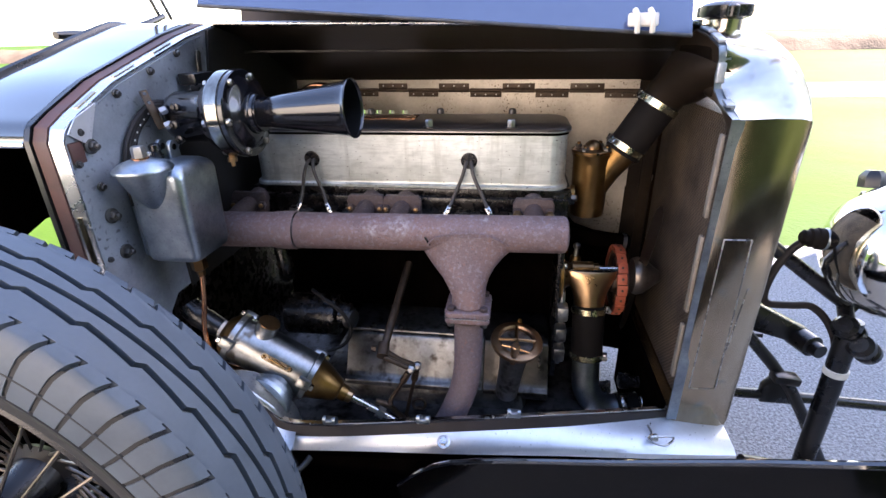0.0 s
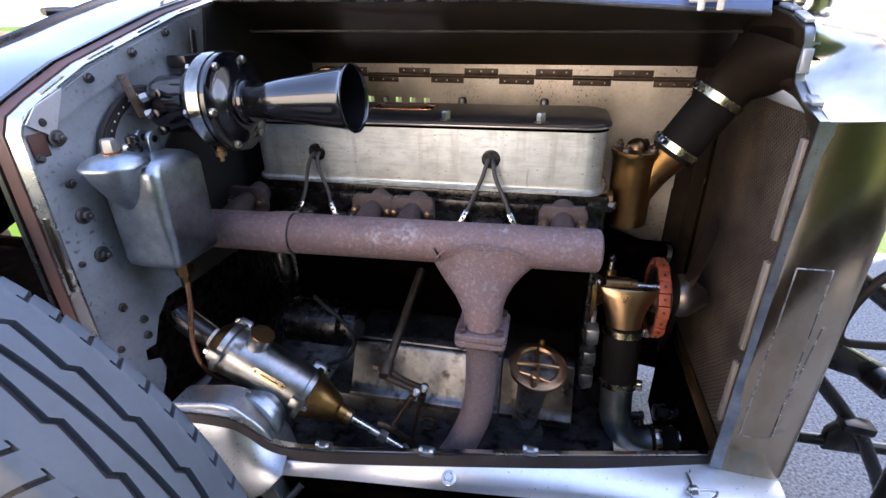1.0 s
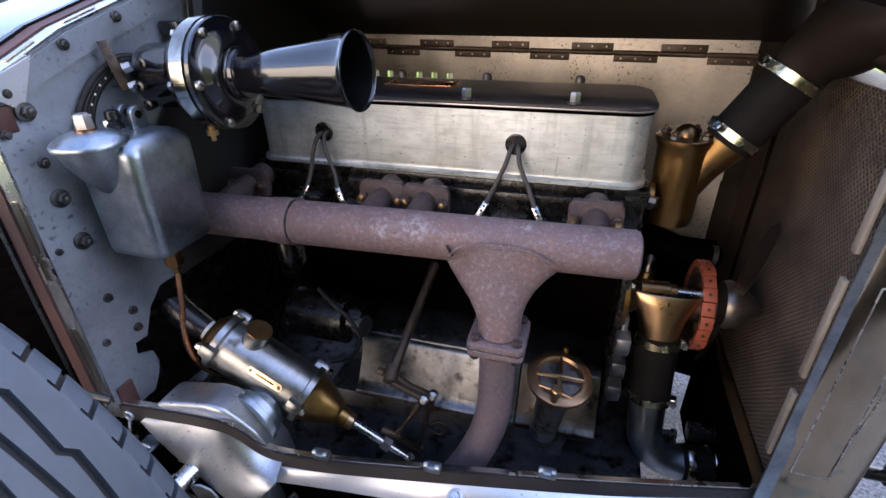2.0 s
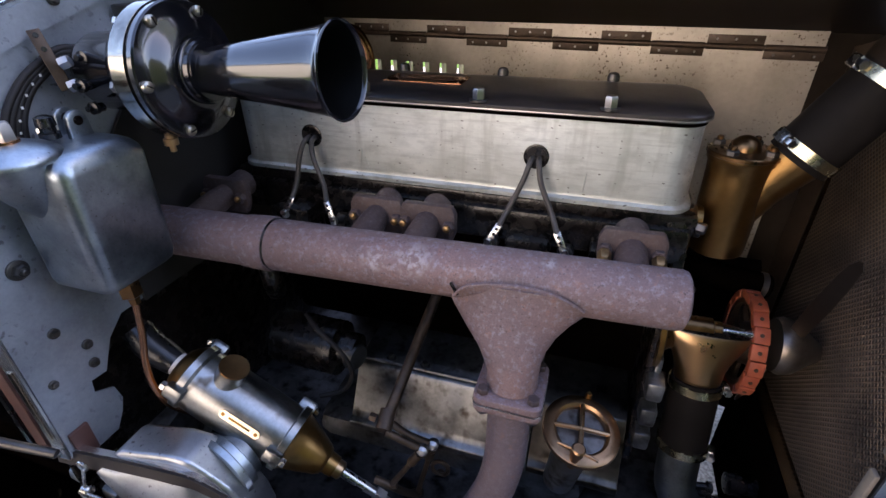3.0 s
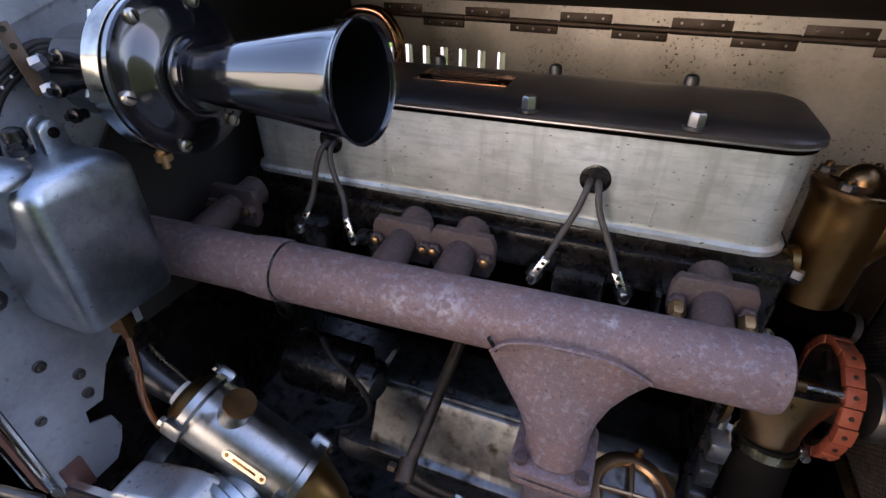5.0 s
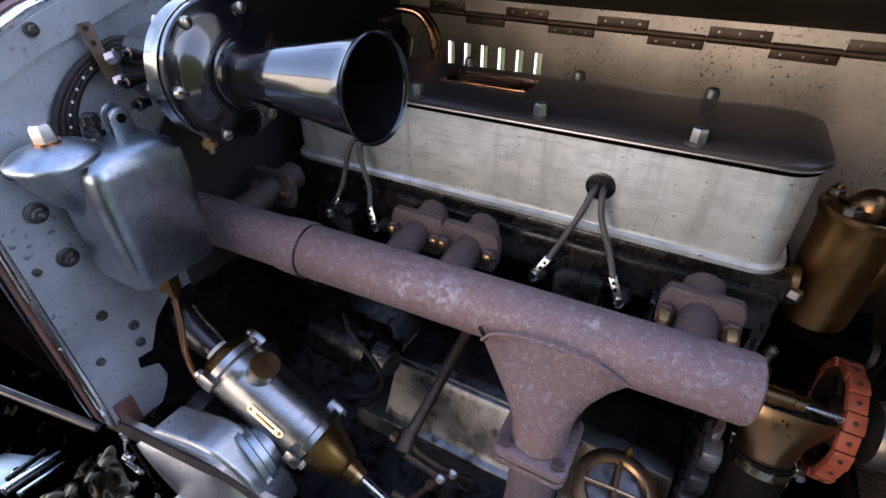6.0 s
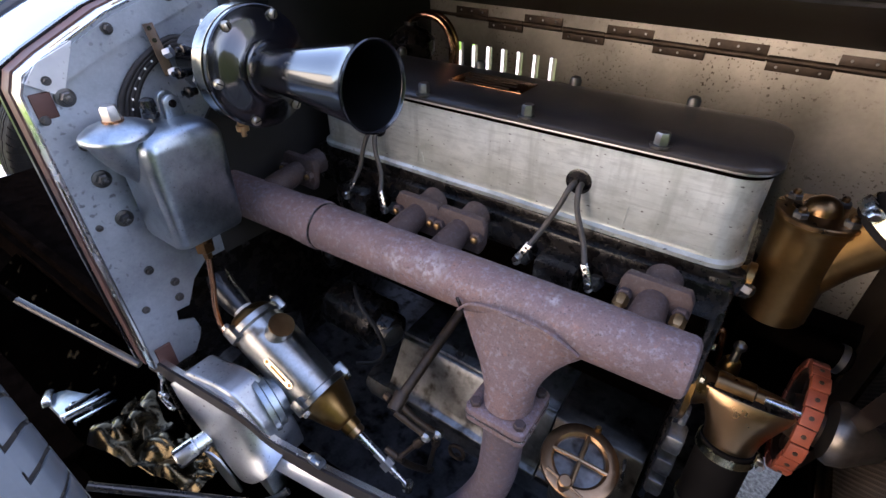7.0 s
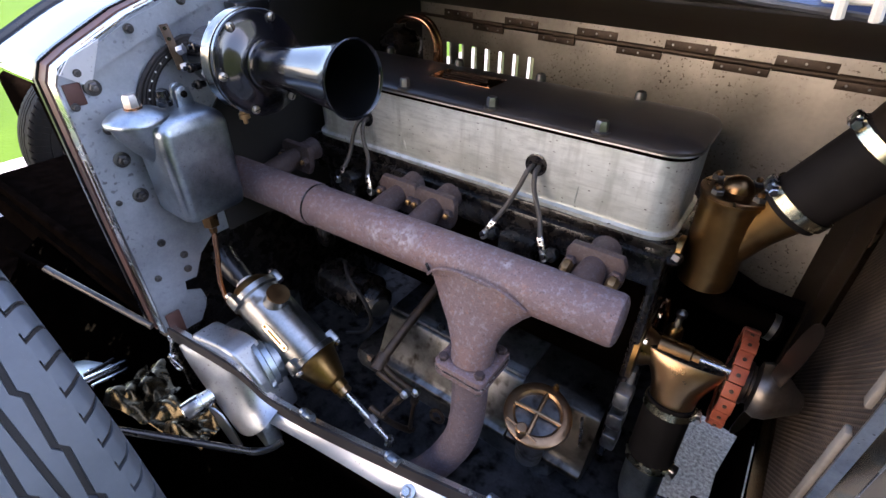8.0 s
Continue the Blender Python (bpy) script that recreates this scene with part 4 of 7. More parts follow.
def radiator():
    th = thing("radiator", (0.45, CENTRE, 0.60), "nickel-plated vintage radiator shell with tarnished sides and dark core", "radiator")
    half = [(0.780, 0.60), (0.774, 0.80), (0.772, 1.0), (0.772, 1.170), (0.795, 1.198), (0.826, 1.224), (0.862, 1.243), (0.905, 1.262), (0.955, 1.278), (1.0, 1.290)]
    whole = half + [(2 * CENTRE - y, z) for y, z in reversed(half[:-1])]
    dense = []
    for a, b in zip(whole, whole[1:]):
        for k in range(3):
            dense.append((a[0] + (b[0] - a[0]) * k / 3, a[1] + (b[1] - a[1]) * k / 3))
    dense.append(whole[-1])

    def skin(pts):
        rows = []
        for x, by in ((0.402, 0.0), (0.405, 0.002), (0.45, 0.006), (0.485, 0.005), (0.499, 0.0), (0.505, -0.010), (0.503, -0.03)):
            rows.append([(x, y, z) for y, z in grown(pts, by)])
        return sheet(rows, 0.002)
    n = 9
    part("side", skin(dense[:n + 1]), NICKEL_OLD, th, "tarnished brown nickel side")
    part("side", skin(dense[-n - 1:]), NICKEL_OLD, th, "tarnished brown nickel side")
    rear_half = [(0.772, 1.170), (0.800, 1.180), (0.827, 1.188), (0.862, 1.206), (0.870, 1.225), (0.868, 1.250), (0.880, 1.270), (0.936, 1.286), (1.0, 1.295)]
    front_half = [(0.772, 1.170), (0.785, 1.190), (0.800, 1.207), (0.822, 1.224), (0.850, 1.241), (0.880, 1.255), (0.915, 1.267), (0.955, 1.278), (1.0, 1.286)]

    def smooth(half):
        a = glide([(0, y, z) for y, z in half], 4)
        return [(p.y, p.z) for p in a] + [(2 * CENTRE - p.y, p.z) for p in reversed(a[:-1])]
    rear_line, front_line = smooth(rear_half), smooth(front_half)
    rows = []
    for x, f, by in ((0.402, 0, 0.003), (0.406, 0.02, 0.004), (0.425, 0.25, 0.004), (0.448, 0.55, 0.004), (0.470, 0.82, 0.005), (0.487, 0.97, 0.003), (0.499, 1, 0.0), (0.505, 1, -0.010), (0.503, 1, -0.03)):
        rows.append([(x, y, z) for y, z in grown([(a + (c - a) * f, b + (d - b) * f) for (a, b), (c, d) in zip(rear_line, front_line)], by)])
    part("shell", sheet(rows, 0.002), NICKEL, th, "bright nickel shell", angle=60)
    part("bottom", box((0.45, CENTRE, 0.602), (0.10, 0.44, 0.012), 0.003), NICKEL_OLD, th)
    part("apron", box((0.388, 0.975, 0.512), (0.008, 0.37, 0.240), 0.003), SOOTY_SHADE, th, "dark brown apron below the core")
    # rear frame with the shouldered bonnet ledge
    frame_half = [(0.775, 0.605), (0.770, 1.172), (0.800, 1.180), (0.827, 1.187), (0.862, 1.205), (0.869, 1.225), (0.866, 1.25), (0.876, 1.268), (0.936, 1.284), (1.0, 1.294)]
    in_half = [(0.801, 0.63), (0.802, 1.120), (0.812, 1.142), (0.832, 1.160), (0.858, 1.172), (0.880, 1.179), (0.900, 1.183), (0.930, 1.186), (0.965, 1.188), (1.0, 1.189)]
    fo = frame_half + [(2 * CENTRE - y, z) for y, z in reversed(frame_half[:-1])]
    fi = in_half + [(2 * CENTRE - y, z) for y, z in reversed(in_half[:-1])]
    part("rear_frame", sheet([[(0.396, y, z) for y, z in fo], [(0.402, y + (a - y) * 0.5, z + (b - z) * 0.5) for (y, z), (a, b) in zip(fo, fi)], [(0.412, a, b) for a, b in fi]], 0.003), FRAME_BROWN, th)
    line = [(0.392, y, z) for y, z in fo]
    part("ledge", sheet([line[:11], [(0.410, y, z + 0.0005) for y, z in fo[:11]]], 0.003), ALU_CAST, th)
    for (y0, z0), (y1, z1) in (((0.792, 1.148), (0.785, 1.015)), ((0.784, 0.984), (0.787, 0.841)), ((0.786, 0.815), (0.787, 0.702))):
        part("pad", box((0.390, (y0 + y1) / 2, (z0 + z1) / 2), (0.006, 0.013, z0 - z1), 0.002), PAD, th, "buff bonnet pad")
    for a, b in (((0.803, 1.183), (0.826, 1.190)), ((0.868, 1.214), (0.870, 1.244)), ((0.885, 1.272), (0.925, 1.283)), ((0.935, 1.286), (0.985, 1.293))):
        p, q = Vector((0.399, *a)), Vector((0.399, *b))
        d = (q - p).normalized()
        nn = Vector((0, d.z, -d.y))
        if nn.y > 0:
            nn = -nn
        rot = Matrix((Vector((1, 0, 0)), d, nn)).transposed()
        part("pad", box((p + q) / 2 + nn * 0.003, (0.013, (q - p).length, 0.005), 0.002, rot), ALU_SHEET, th, "grey metal bonnet rest")
    part("core", box((0.452, CENTRE, 0.888), (0.062, 0.415, 0.550), 0.002), CORE, th, "dark honeycomb core")
    seam = [(0.418, 0.985), (0.458, 0.987), (0.463, 0.686), (0.419, 0.684), (0.418, 0.985)]
    part("solder_seam", sweep([(x, 0.7715 - np.interp(x, (0.402, 0.405, 0.45, 0.485, 0.499), (0, 0.002, 0.006, 0.005, 0)) + np.interp(z, (0.6, 0.8, 1.0), (0.008, 0.002, 0)), z) for x, z in seam], 0.0009, 6, 1), STEEL, th)
    part("solder_seam", sweep([(x, 0.7722 - np.interp(x, (0.45, 0.485, 0.499), (0.006, 0.005, 0)) + np.interp(z, (0.6, 0.8, 1.0), (0.008, 0.002, 0)), z) for x, z in ((0.497, 0.905), (0.471, 0.899), (0.464, 0.775))], 0.0009, 6, 1), STEEL, th)
    part("neck", lathe([(0, 0.034), (0.008, 0.033), (0.010, 0.029), (0.032, 0.029)], (0.437, CENTRE, 1.276), (0, 0, 1), 32), NICKEL, th)
    cap = part("filler_cap", lathe([(0, 0.030), (0.004, 0.040), (0.010, 0.042), (0.022, 0.042), (0.026, 0.036), (0.030, 0.02), (0.031, 0.0)], (0.437, CENTRE, 1.3075), (0, 0, 1), 36), BLACK_STEEL, th)
    for k in range(3):
        a = 2.1 * k + 0.4
        part("lobe", lathe([(0, 0.011), (0.016, 0.011), (0.019, 0.007)], (0.437 + 0.038 * math.cos(a), CENTRE + 0.038 * math.sin(a), 1.3115), (0, 0, 1), 14), BLACK_STEEL, cap)
    return th


def core_material():
    """Dark honeycomb tubes in slanting rows."""
    m = bpy.data.materials.new("honeycomb_core")
    m.use_nodes = True
    nt = m.node_tree
    link = nt.links.new
    bsdf = nt.nodes["Principled BSDF"]
    co = nt.nodes.new("ShaderNodeTexCoord")
    mp = nt.nodes.new("ShaderNodeMapping")
    mp.inputs["Rotation"].default_value = (radians(45), 0, 0)
    link(co.outputs["Object"], mp.inputs["Vector"])
    total = None
    for ax in ("Y", "Z"):
        w = nt.nodes.new("ShaderNodeTexWave")
        w.bands_direction = ax
        w.inputs["Scale"].default_value = 48.0
        w.inputs["Distortion"].default_value = 0.3
        link(mp.outputs["Vector"], w.inputs["Vector"])
        if total is None:
            total = w
        else:
            mx = nt.nodes.new("ShaderNodeMath")
            mx.operation = "MAXIMUM"
            link(total.outputs["Fac"], mx.inputs[0])
            link(w.outputs["Fac"], mx.inputs[1])
            total = mx
    out = total.outputs[0]
    mix = nt.nodes.new("ShaderNodeMix")
    mix.data_type = "RGBA"
    link(out, mix.inputs["Factor"])
    mix.inputs["A"].default_value, mix.inputs["B"].default_value = (0.003, 0.0020, 0.0012, 1), (0.15, 0.105, 0.070, 1)
    grime = nt.nodes.new("ShaderNodeTexNoise")
    grime.inputs["Scale"].default_value, grime.inputs["Detail"].default_value = 11.0, 6.0
    link(co.outputs["Object"], grime.inputs["Vector"])
    where = nt.nodes.new("ShaderNodeMapRange")
    where.inputs["From Min"].default_value, where.inputs["From Max"].default_value, where.inputs["To Max"].default_value = 0.42, 0.66, 0.8
    link(grime.outputs["Fac"], where.inputs["Value"])
    dirty = nt.nodes.new("ShaderNodeMix")
    dirty.data_type = "RGBA"
    link(where.outputs["Result"], dirty.inputs["Factor"])
    link(mix.outputs["Result"], dirty.inputs["A"])
    dirty.inputs["B"].default_value = (0.018, 0.012, 0.007, 1)
    link(dirty.outputs["Result"], bsdf.inputs["Base Color"])
    bp = nt.nodes.new("ShaderNodeBump")
    bp.inputs["Strength"].default_value, bp.inputs["Distance"].default_value = 1.0, 0.004
    link(out, bp.inputs["Height"])
    link(bp.outputs["Normal"], bsdf.inputs["Normal"])
    bsdf.inputs["Metallic"].default_value, bsdf.inputs["Roughness"].default_value = 0.25, 0.55
    return m


CORE = core_material()
radiator()


def front_wing():
    th = thing("front_wing", (0.5, 0.35, 0.45), "glossy black sweeping front wing", "wing")
    edge = glide([(-0.10, 0.60, 0.56), (0.0, 0.575, 0.655), (0.236, 0.495, 0.775), (0.363, 0.438, 0.855), (0.46, 0.395, 0.912), (0.75, 0.38, 0.97), (1.05, 0.38, 0.93), (1.3, 0.38, 0.75)], 5)
    rows = []
    for p in edge:
        rows.append([p + Vector((0.03 * k / 6, -0.005 * k - 0.0004 * k * k, -0.034 * k)) for k in range(7)])
    part("panel", sheet(rows, 0.003), WING_BLACK, th)
    part("rolled_edge", sweep(edge, 0.0045, 8, 1), GLOSS_BLACK, th)
    part("stay", sweep([(0.95, 0.385, 0.945), (0.95, 0.50, 0.75), (0.94, 0.70, 0.52), (0.93, 0.775, 0.475)], 0.011, 10, 4), BLACK_STEEL, th)
    return th


def far_shade():
    th = thing("far_shade_board", (0.0, 1.5, 0.18), "unseen black board, added to shade the ground on the far side", "running board")
    # Unseen board with a turned-down edge, added to keep light off the ground below.
    part("board", sheet([[(x, 1.27 + (0.06 if x < 0.2 else 0.0), 0.50), (x, 1.36, 0.498), (x, 1.43, 0.49), (x, 1.75, 0.47), (x, 1.79, 0.44), (x, 1.80, 0.12)] for x in np.linspace(-1.2, 0.8, 16)], 0.012), WING_BLACK, th, "black shading board with a turned-down outer edge")
    # Added sheet that hides bright ground beyond the car.
    part("ground_blocker", sheet([[(x, 1.43, 0.488), (x, 1.43, 0.18)] for x in np.linspace(-1.2, 0.30, 12)], 0.003), WING_BLACK, th)
    return th


near_wing = front_wing()
far_shade()


def chassis():
    th = thing("chassis_frame", (0, CENTRE, 0.45), "black steel chassis frame with cross tubes", "chassis")
    for s in (-1, 1):
        pts = [(-2.60, CENTRE + s * 0.34, 0.42), (-2.0, CENTRE + s * 0.34, 0.50), (-0.5, CENTRE + s * 0.335, 0.50), (0.1, CENTRE + s * 0.30, 0.50), (0.49, CENTRE + s * 0.235, 0.50)]
        rows = []
        for p in glide(pts, 5):
            rows.append([p + Vector((0, a * s, b)) for a, b in ((0.02, 0.055), (-0.02, 0.055), (-0.02, -0.055), (0.02, -0.055))])
        part("side_member", rings_to_mesh(bmesh.new(), rows), SOOTY_SHADE, th)
    # Black sheet put in for the shade low on the far bonnet panel.
    part("shade_sheet", sheet([[(x, 1.262 - 0.07 * x, 0.50), (x, 1.258 - 0.07 * x, 0.72), (x, 1.262 - 0.07 * x, 0.93 - np.interp(x, (0.14, 0.27), (0, 0.15))), (x, 1.29 - 0.07 * x, 0.945 - np.interp(x, (0.14, 0.27), (0, 0.15)))] for x in np.linspace(-0.52, 0.39, 14)], 0.003), SOOTY_SHADE, th, "black sheet standing for the shade low on the far panel")
    for x, z in ((-2.2, 0.48), (-1.2, 0.48), (-0.58, 0.46), (0.44, 0.535)):
        part("cross_tube", sweep([(x, CENTRE - 0.33, z), (x, CENTRE + 0.33, z)], 0.022, 12, 1), BLACK_STEEL, th)
    part("spare_carrier", sweep([(-2.16, 1.225, 0.48), (-2.40, 1.225, 0.48)], 0.03, 12, 1), SOOTY_SHADE, th)
    return th


chassis()


def floor_pan():
    th = thing("floor_pan", (-1.35, CENTRE, 0.52), "black floor pan of the open cockpit", "floor pan")
    part("pan", box((-1.40, CENTRE, 0.565), (1.20, 0.68, 0.016), 0.004), SOOTY_SHADE, th)
    for y in (0.668, 1.332):
        part("sill", box((-1.40, y, 0.575), (1.24, 0.022, 0.045), 0.004), SOOTY_SHADE, th)
    return th


floor_pan()


def fuel_tank():
    th = thing("fuel_tank", (-2.55, 1.12, 0.42), "black slab fuel tank across the tail", "fuel tank")
    part("shell", box((-2.55, 1.24, 0.56), (0.22, 0.56, 0.46), 0.05, seg=4), SOOTY_SHADE, th)
    for y in (1.08, 1.40):
        part("strap", box((-2.55, y, 0.56), (0.228, 0.03, 0.468), 0.052, seg=4), BLACK_STEEL, th)
    part("bearer", box((-2.40, 1.14, 0.34), (0.36, 0.5, 0.03), 0.004), SOOTY_SHADE, th)
    return th


fuel_tank()

# ---- engine ----
COVER_L, COVER_R, COVER_Y0, COVER_Y1 = -0.472, 0.184, 0.953, 1.112


def rounded_rect(x0, x1, y0, y1, r, seg=6):
    out = []
    for cx, cy, a0 in ((x1 - r, y1 - r, 0), (x0 + r, y1 - r, 90), (x0 + r, y0 + r, 180), (x1 - r, y0 + r, 270)):
        for k in range(seg + 1):
            a = radians(a0 + 90 * k / seg)
            out.append((cx + r * math.cos(a), cy + r * math.sin(a)))
    return out


def loft(sections, bm=None, cap=True):
    """Sections: (z, x0, x1, y0, y1, corner radius)."""
    return rings_to_mesh(bm or bmesh.new(), [[Vector((x, y, z)) for x, y in rounded_rect(x0, x1, y0, y1, r)] for z, x0, x1, y0, y1, r in sections], True, cap)


def engine_block():
    th = thing("engine_block", (-0.13, 1.02, 0.60), "oily black cast-iron engine block on an aluminium crankcase", "engine")
    part("cylinder_block", box((-0.140, 1.085, 0.82), (0.66, 0.13, 0.30), 0.015), SOOTY_SHADE, th)
    part("head_deck", box((-0.140, 1.025, 0.9918), (0.675, 0.158, 0.0256), 0.004), OILY, th)
    part("upper_wall", box((-0.140, 1.03, 0.965), (0.665, 0.19, 0.05), 0.008), OILY, th)
    # water jacket bosses between the ports
    for x0, x1 in ((-0.40, -0.33), (-0.275, -0.245), (-0.035, 0.025), (0.075, 0.082)):
        part("boss", box(((x0 + x1) / 2, 0.925, 0.935), (x1 - x0, 0.05, 0.06), 0.010), OILY, th)
    # crankcase: sloping bright wall with a lipped flange
    prof = [(1.2, 0.664), (0.955, 0.660), (0.928, 0.652), (0.923, 0.644), (0.885, 0.574), (0.878, 0.566), (0.868, 0.561), (0.866, 0.550), (0.880, 0.546), (0.878, 0.534), (0.95, 0.50), (1.2, 0.50)]
    case = part("crankcase", prism(prof, lambda y, z: (-0.292, y, z), (0.322, 0, 0), 0.002), CASE_ALU, th)
    part("front_crankcase", prism(prof, lambda y, z: (0.0305, y + 0.004, z - 0.002), (0.1445, 0, 0), 0.003), CASE_DARK, th, "darker front section of the crankcase")
    part("top_bead", sweep([(-0.29, 0.934, 0.660), (-0.1, 0.934, 0.660), (0.03, 0.934, 0.660)], 0.0035, 8, 2), CASE_ALU, case)
    for x in (-0.235, -0.17, -0.045):
        bolt(case, (x, 0.946, 0.659), (0, -0.1, 1), 0.006, 0.008, DARK_STEEL)
    part("sump", box((-0.12, 1.0, 0.49), (0.50, 0.26, 0.12), 0.03), CASE_ALU, th)
    # front end plate and timing case
    part("front_plate", box((0.186, 1.02, 0.76), (0.014, 0.17, 0.40), 0.004), OILY, th)
    for z in (0.742, 0.69, 0.638):
        part("lug", box((0.196, 0.925, z), (0.024, 0.034, 0.034), 0.005), CASE_ALU, th)
    part("edge_rib", box((0.197, 0.945, 0.69), (0.010, 0.02, 0.19), 0.003), CASE_ALU, th)
    part("head_end", lathe([(0, 0.022), (0.02, 0.021), (0.03, 0.013), (0.04, 0.012)], (0.165, 0.965, 0.985), (1, -0.1, 0), 20), OILY, th)
    return th


engine_block()


def rocker_cover():
    th = thing("rocker_cover", (-0.14, 1.02, 0.99), "scuffed aluminium rocker cover with a dark bolted lid", "rocker cover")
    x0, x1, y0, y1 = COVER_L, COVER_R, COVER_Y0, COVER_Y1
    side = loft([(1.005, x0 - 0.006, x1 + 0.006, y0 - 0.006, y1 + 0.006, 0.036), (1.0105, x0 - 0.006, x1 + 0.006, y0 - 0.006, y1 + 0.006, 0.036), (1.0135, x0 - 0.001, x1 + 0.001, y0 - 0.001, y1 + 0.001, 0.034),
                 (1.0185, x0, x1, y0, y1, 0.034), (1.118, x0, x1, y0, y1, 0.034), (1.120, x0 + 0.002, x1 - 0.002, y0 + 0.002, y1 - 0.002, 0.032)])
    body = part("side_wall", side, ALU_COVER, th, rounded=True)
    lid = loft([(1.1185, x0 - 0.004, x1 + 0.004, y0 - 0.004, y1 + 0.004, 0.038), (1.121, x0 - 0.006, x1 + 0.006, y0 - 0.006, y1 + 0.006, 0.040), (1.1245, x0 - 0.006, x1 + 0.006, y0 - 0.006, y1 + 0.006, 0.040),
                (1.128, x0 - 0.003, x1 + 0.003, y0 - 0.003, y1 + 0.003, 0.037), (1.132, x0 + 0.01, x1 - 0.01, y0 + 0.01, y1 - 0.01, 0.026), (1.133, x0 + 0.03, x1 - 0.03, y0 + 0.03, y1 - 0.03, 0.012)])
    part("lid", lid, LID, th, "dark grey lid", rounded=True)
    # Dark line that stands for the shadow of the lid's lip.
    part("gasket", loft([(1.1125, x0 - 0.0018, x1 + 0.0018, y0 - 0.0018, y1 + 0.0018, 0.0355), (1.1178, x0 - 0.0018, x1 + 0.0018, y0 - 0.0018, y1 + 0.0018, 0.0355)]), SOOTY_SHADE, th, "dark line for the shadow under the lid's lip")
    part("lid_edge", loft([(1.1175, x0 - 0.0045, x1 + 0.0045, y0 - 0.0045, y1 + 0.0045, 0.0385), (1.1192, x0 - 0.0068, x1 + 0.0068, y0 - 0.0068, y1 + 0.0068, 0.0405), (1.1205, x0 - 0.0065, x1 + 0.0065, y0 - 0.0065, y1 + 0.0065, 0.0405)]), NUT_STEEL, th)
    for x in (-0.408, -0.247, -0.087, 0.073):
        n = part("nut", hexhead((x, 0.955, 1.1290), (0, 0, 1), 0.0082, 0.014), NUT_STEEL, th, "dull plated hexagon nut")
        part("washer", lathe([(-0.002, 0.012), (0.001, 0.012)], (x, 0.955, 1.1290), (0, 0, 1), 16), DARK_STEEL, n)
        n = part("nut", lathe([(0, 0.0085), (0.010, 0.0085), (0.014, 0.0065), (0.0155, 0.003)], (x, 1.104, 1.1285), (0, 0, 1), 12), DARK_STEEL, th, "domed nut")
    for x, low, high, lean in ((-0.262, 1.021, 1.052, 0.002), (-0.249, 1.022, 1.040, -0.002), (0.055, 1.021, 1.048, 0.001)):
        part("crease", sweep([(x, y0 + 0.0005, low), (x + lean, y0 - 0.0001, (low + high) / 2), (x + 2 * lean, y0 + 0.0006, high)], 0.0014, 8, 3), ALU_COVER, body)
    for x in (-0.338, -0.008):
        part("cable_hole", lathe([(0.0, 0.0165), (0.0015, 0.0165), (0.0022, 0.0145), (0.0006, 0.0138), (0.0004, 0.0)], (x, y0, 1.062), (0, -1, 0), 28), OILY, body, "dark cable hole")
    plate = part("name_plate", box((-0.187, 1.040, 1.1338), (0.119, 0.054, 0.0015), 0.0005), COPPER, th, "small engraved copper plate")
    for k in range(4):
        part("engraved_line", box((-0.187, 1.058 - 0.012 * k, 1.1347), (0.085 - 0.012 * (k % 2), 0.004, 0.0005), 0), HINGE, plate)
    for dx in (-0.054, 0.054):
        for dy in (-0.022, 0.022):
            part("pin", lathe([(0, 0.0022), (0.001, 0.0015)], (-0.187 + dx, 1.040 + dy, 1.1344), (0, 0, 1), 8), BRASS, plate)
    return th


rocker_cover()


def manifold_axis(x):
    return Vector((x, 0.8057 + (x + 0.3) / 0.47 * 0.0211, 0.9605))


PORTS = (-0.452, -0.205, -0.133, 0.121)


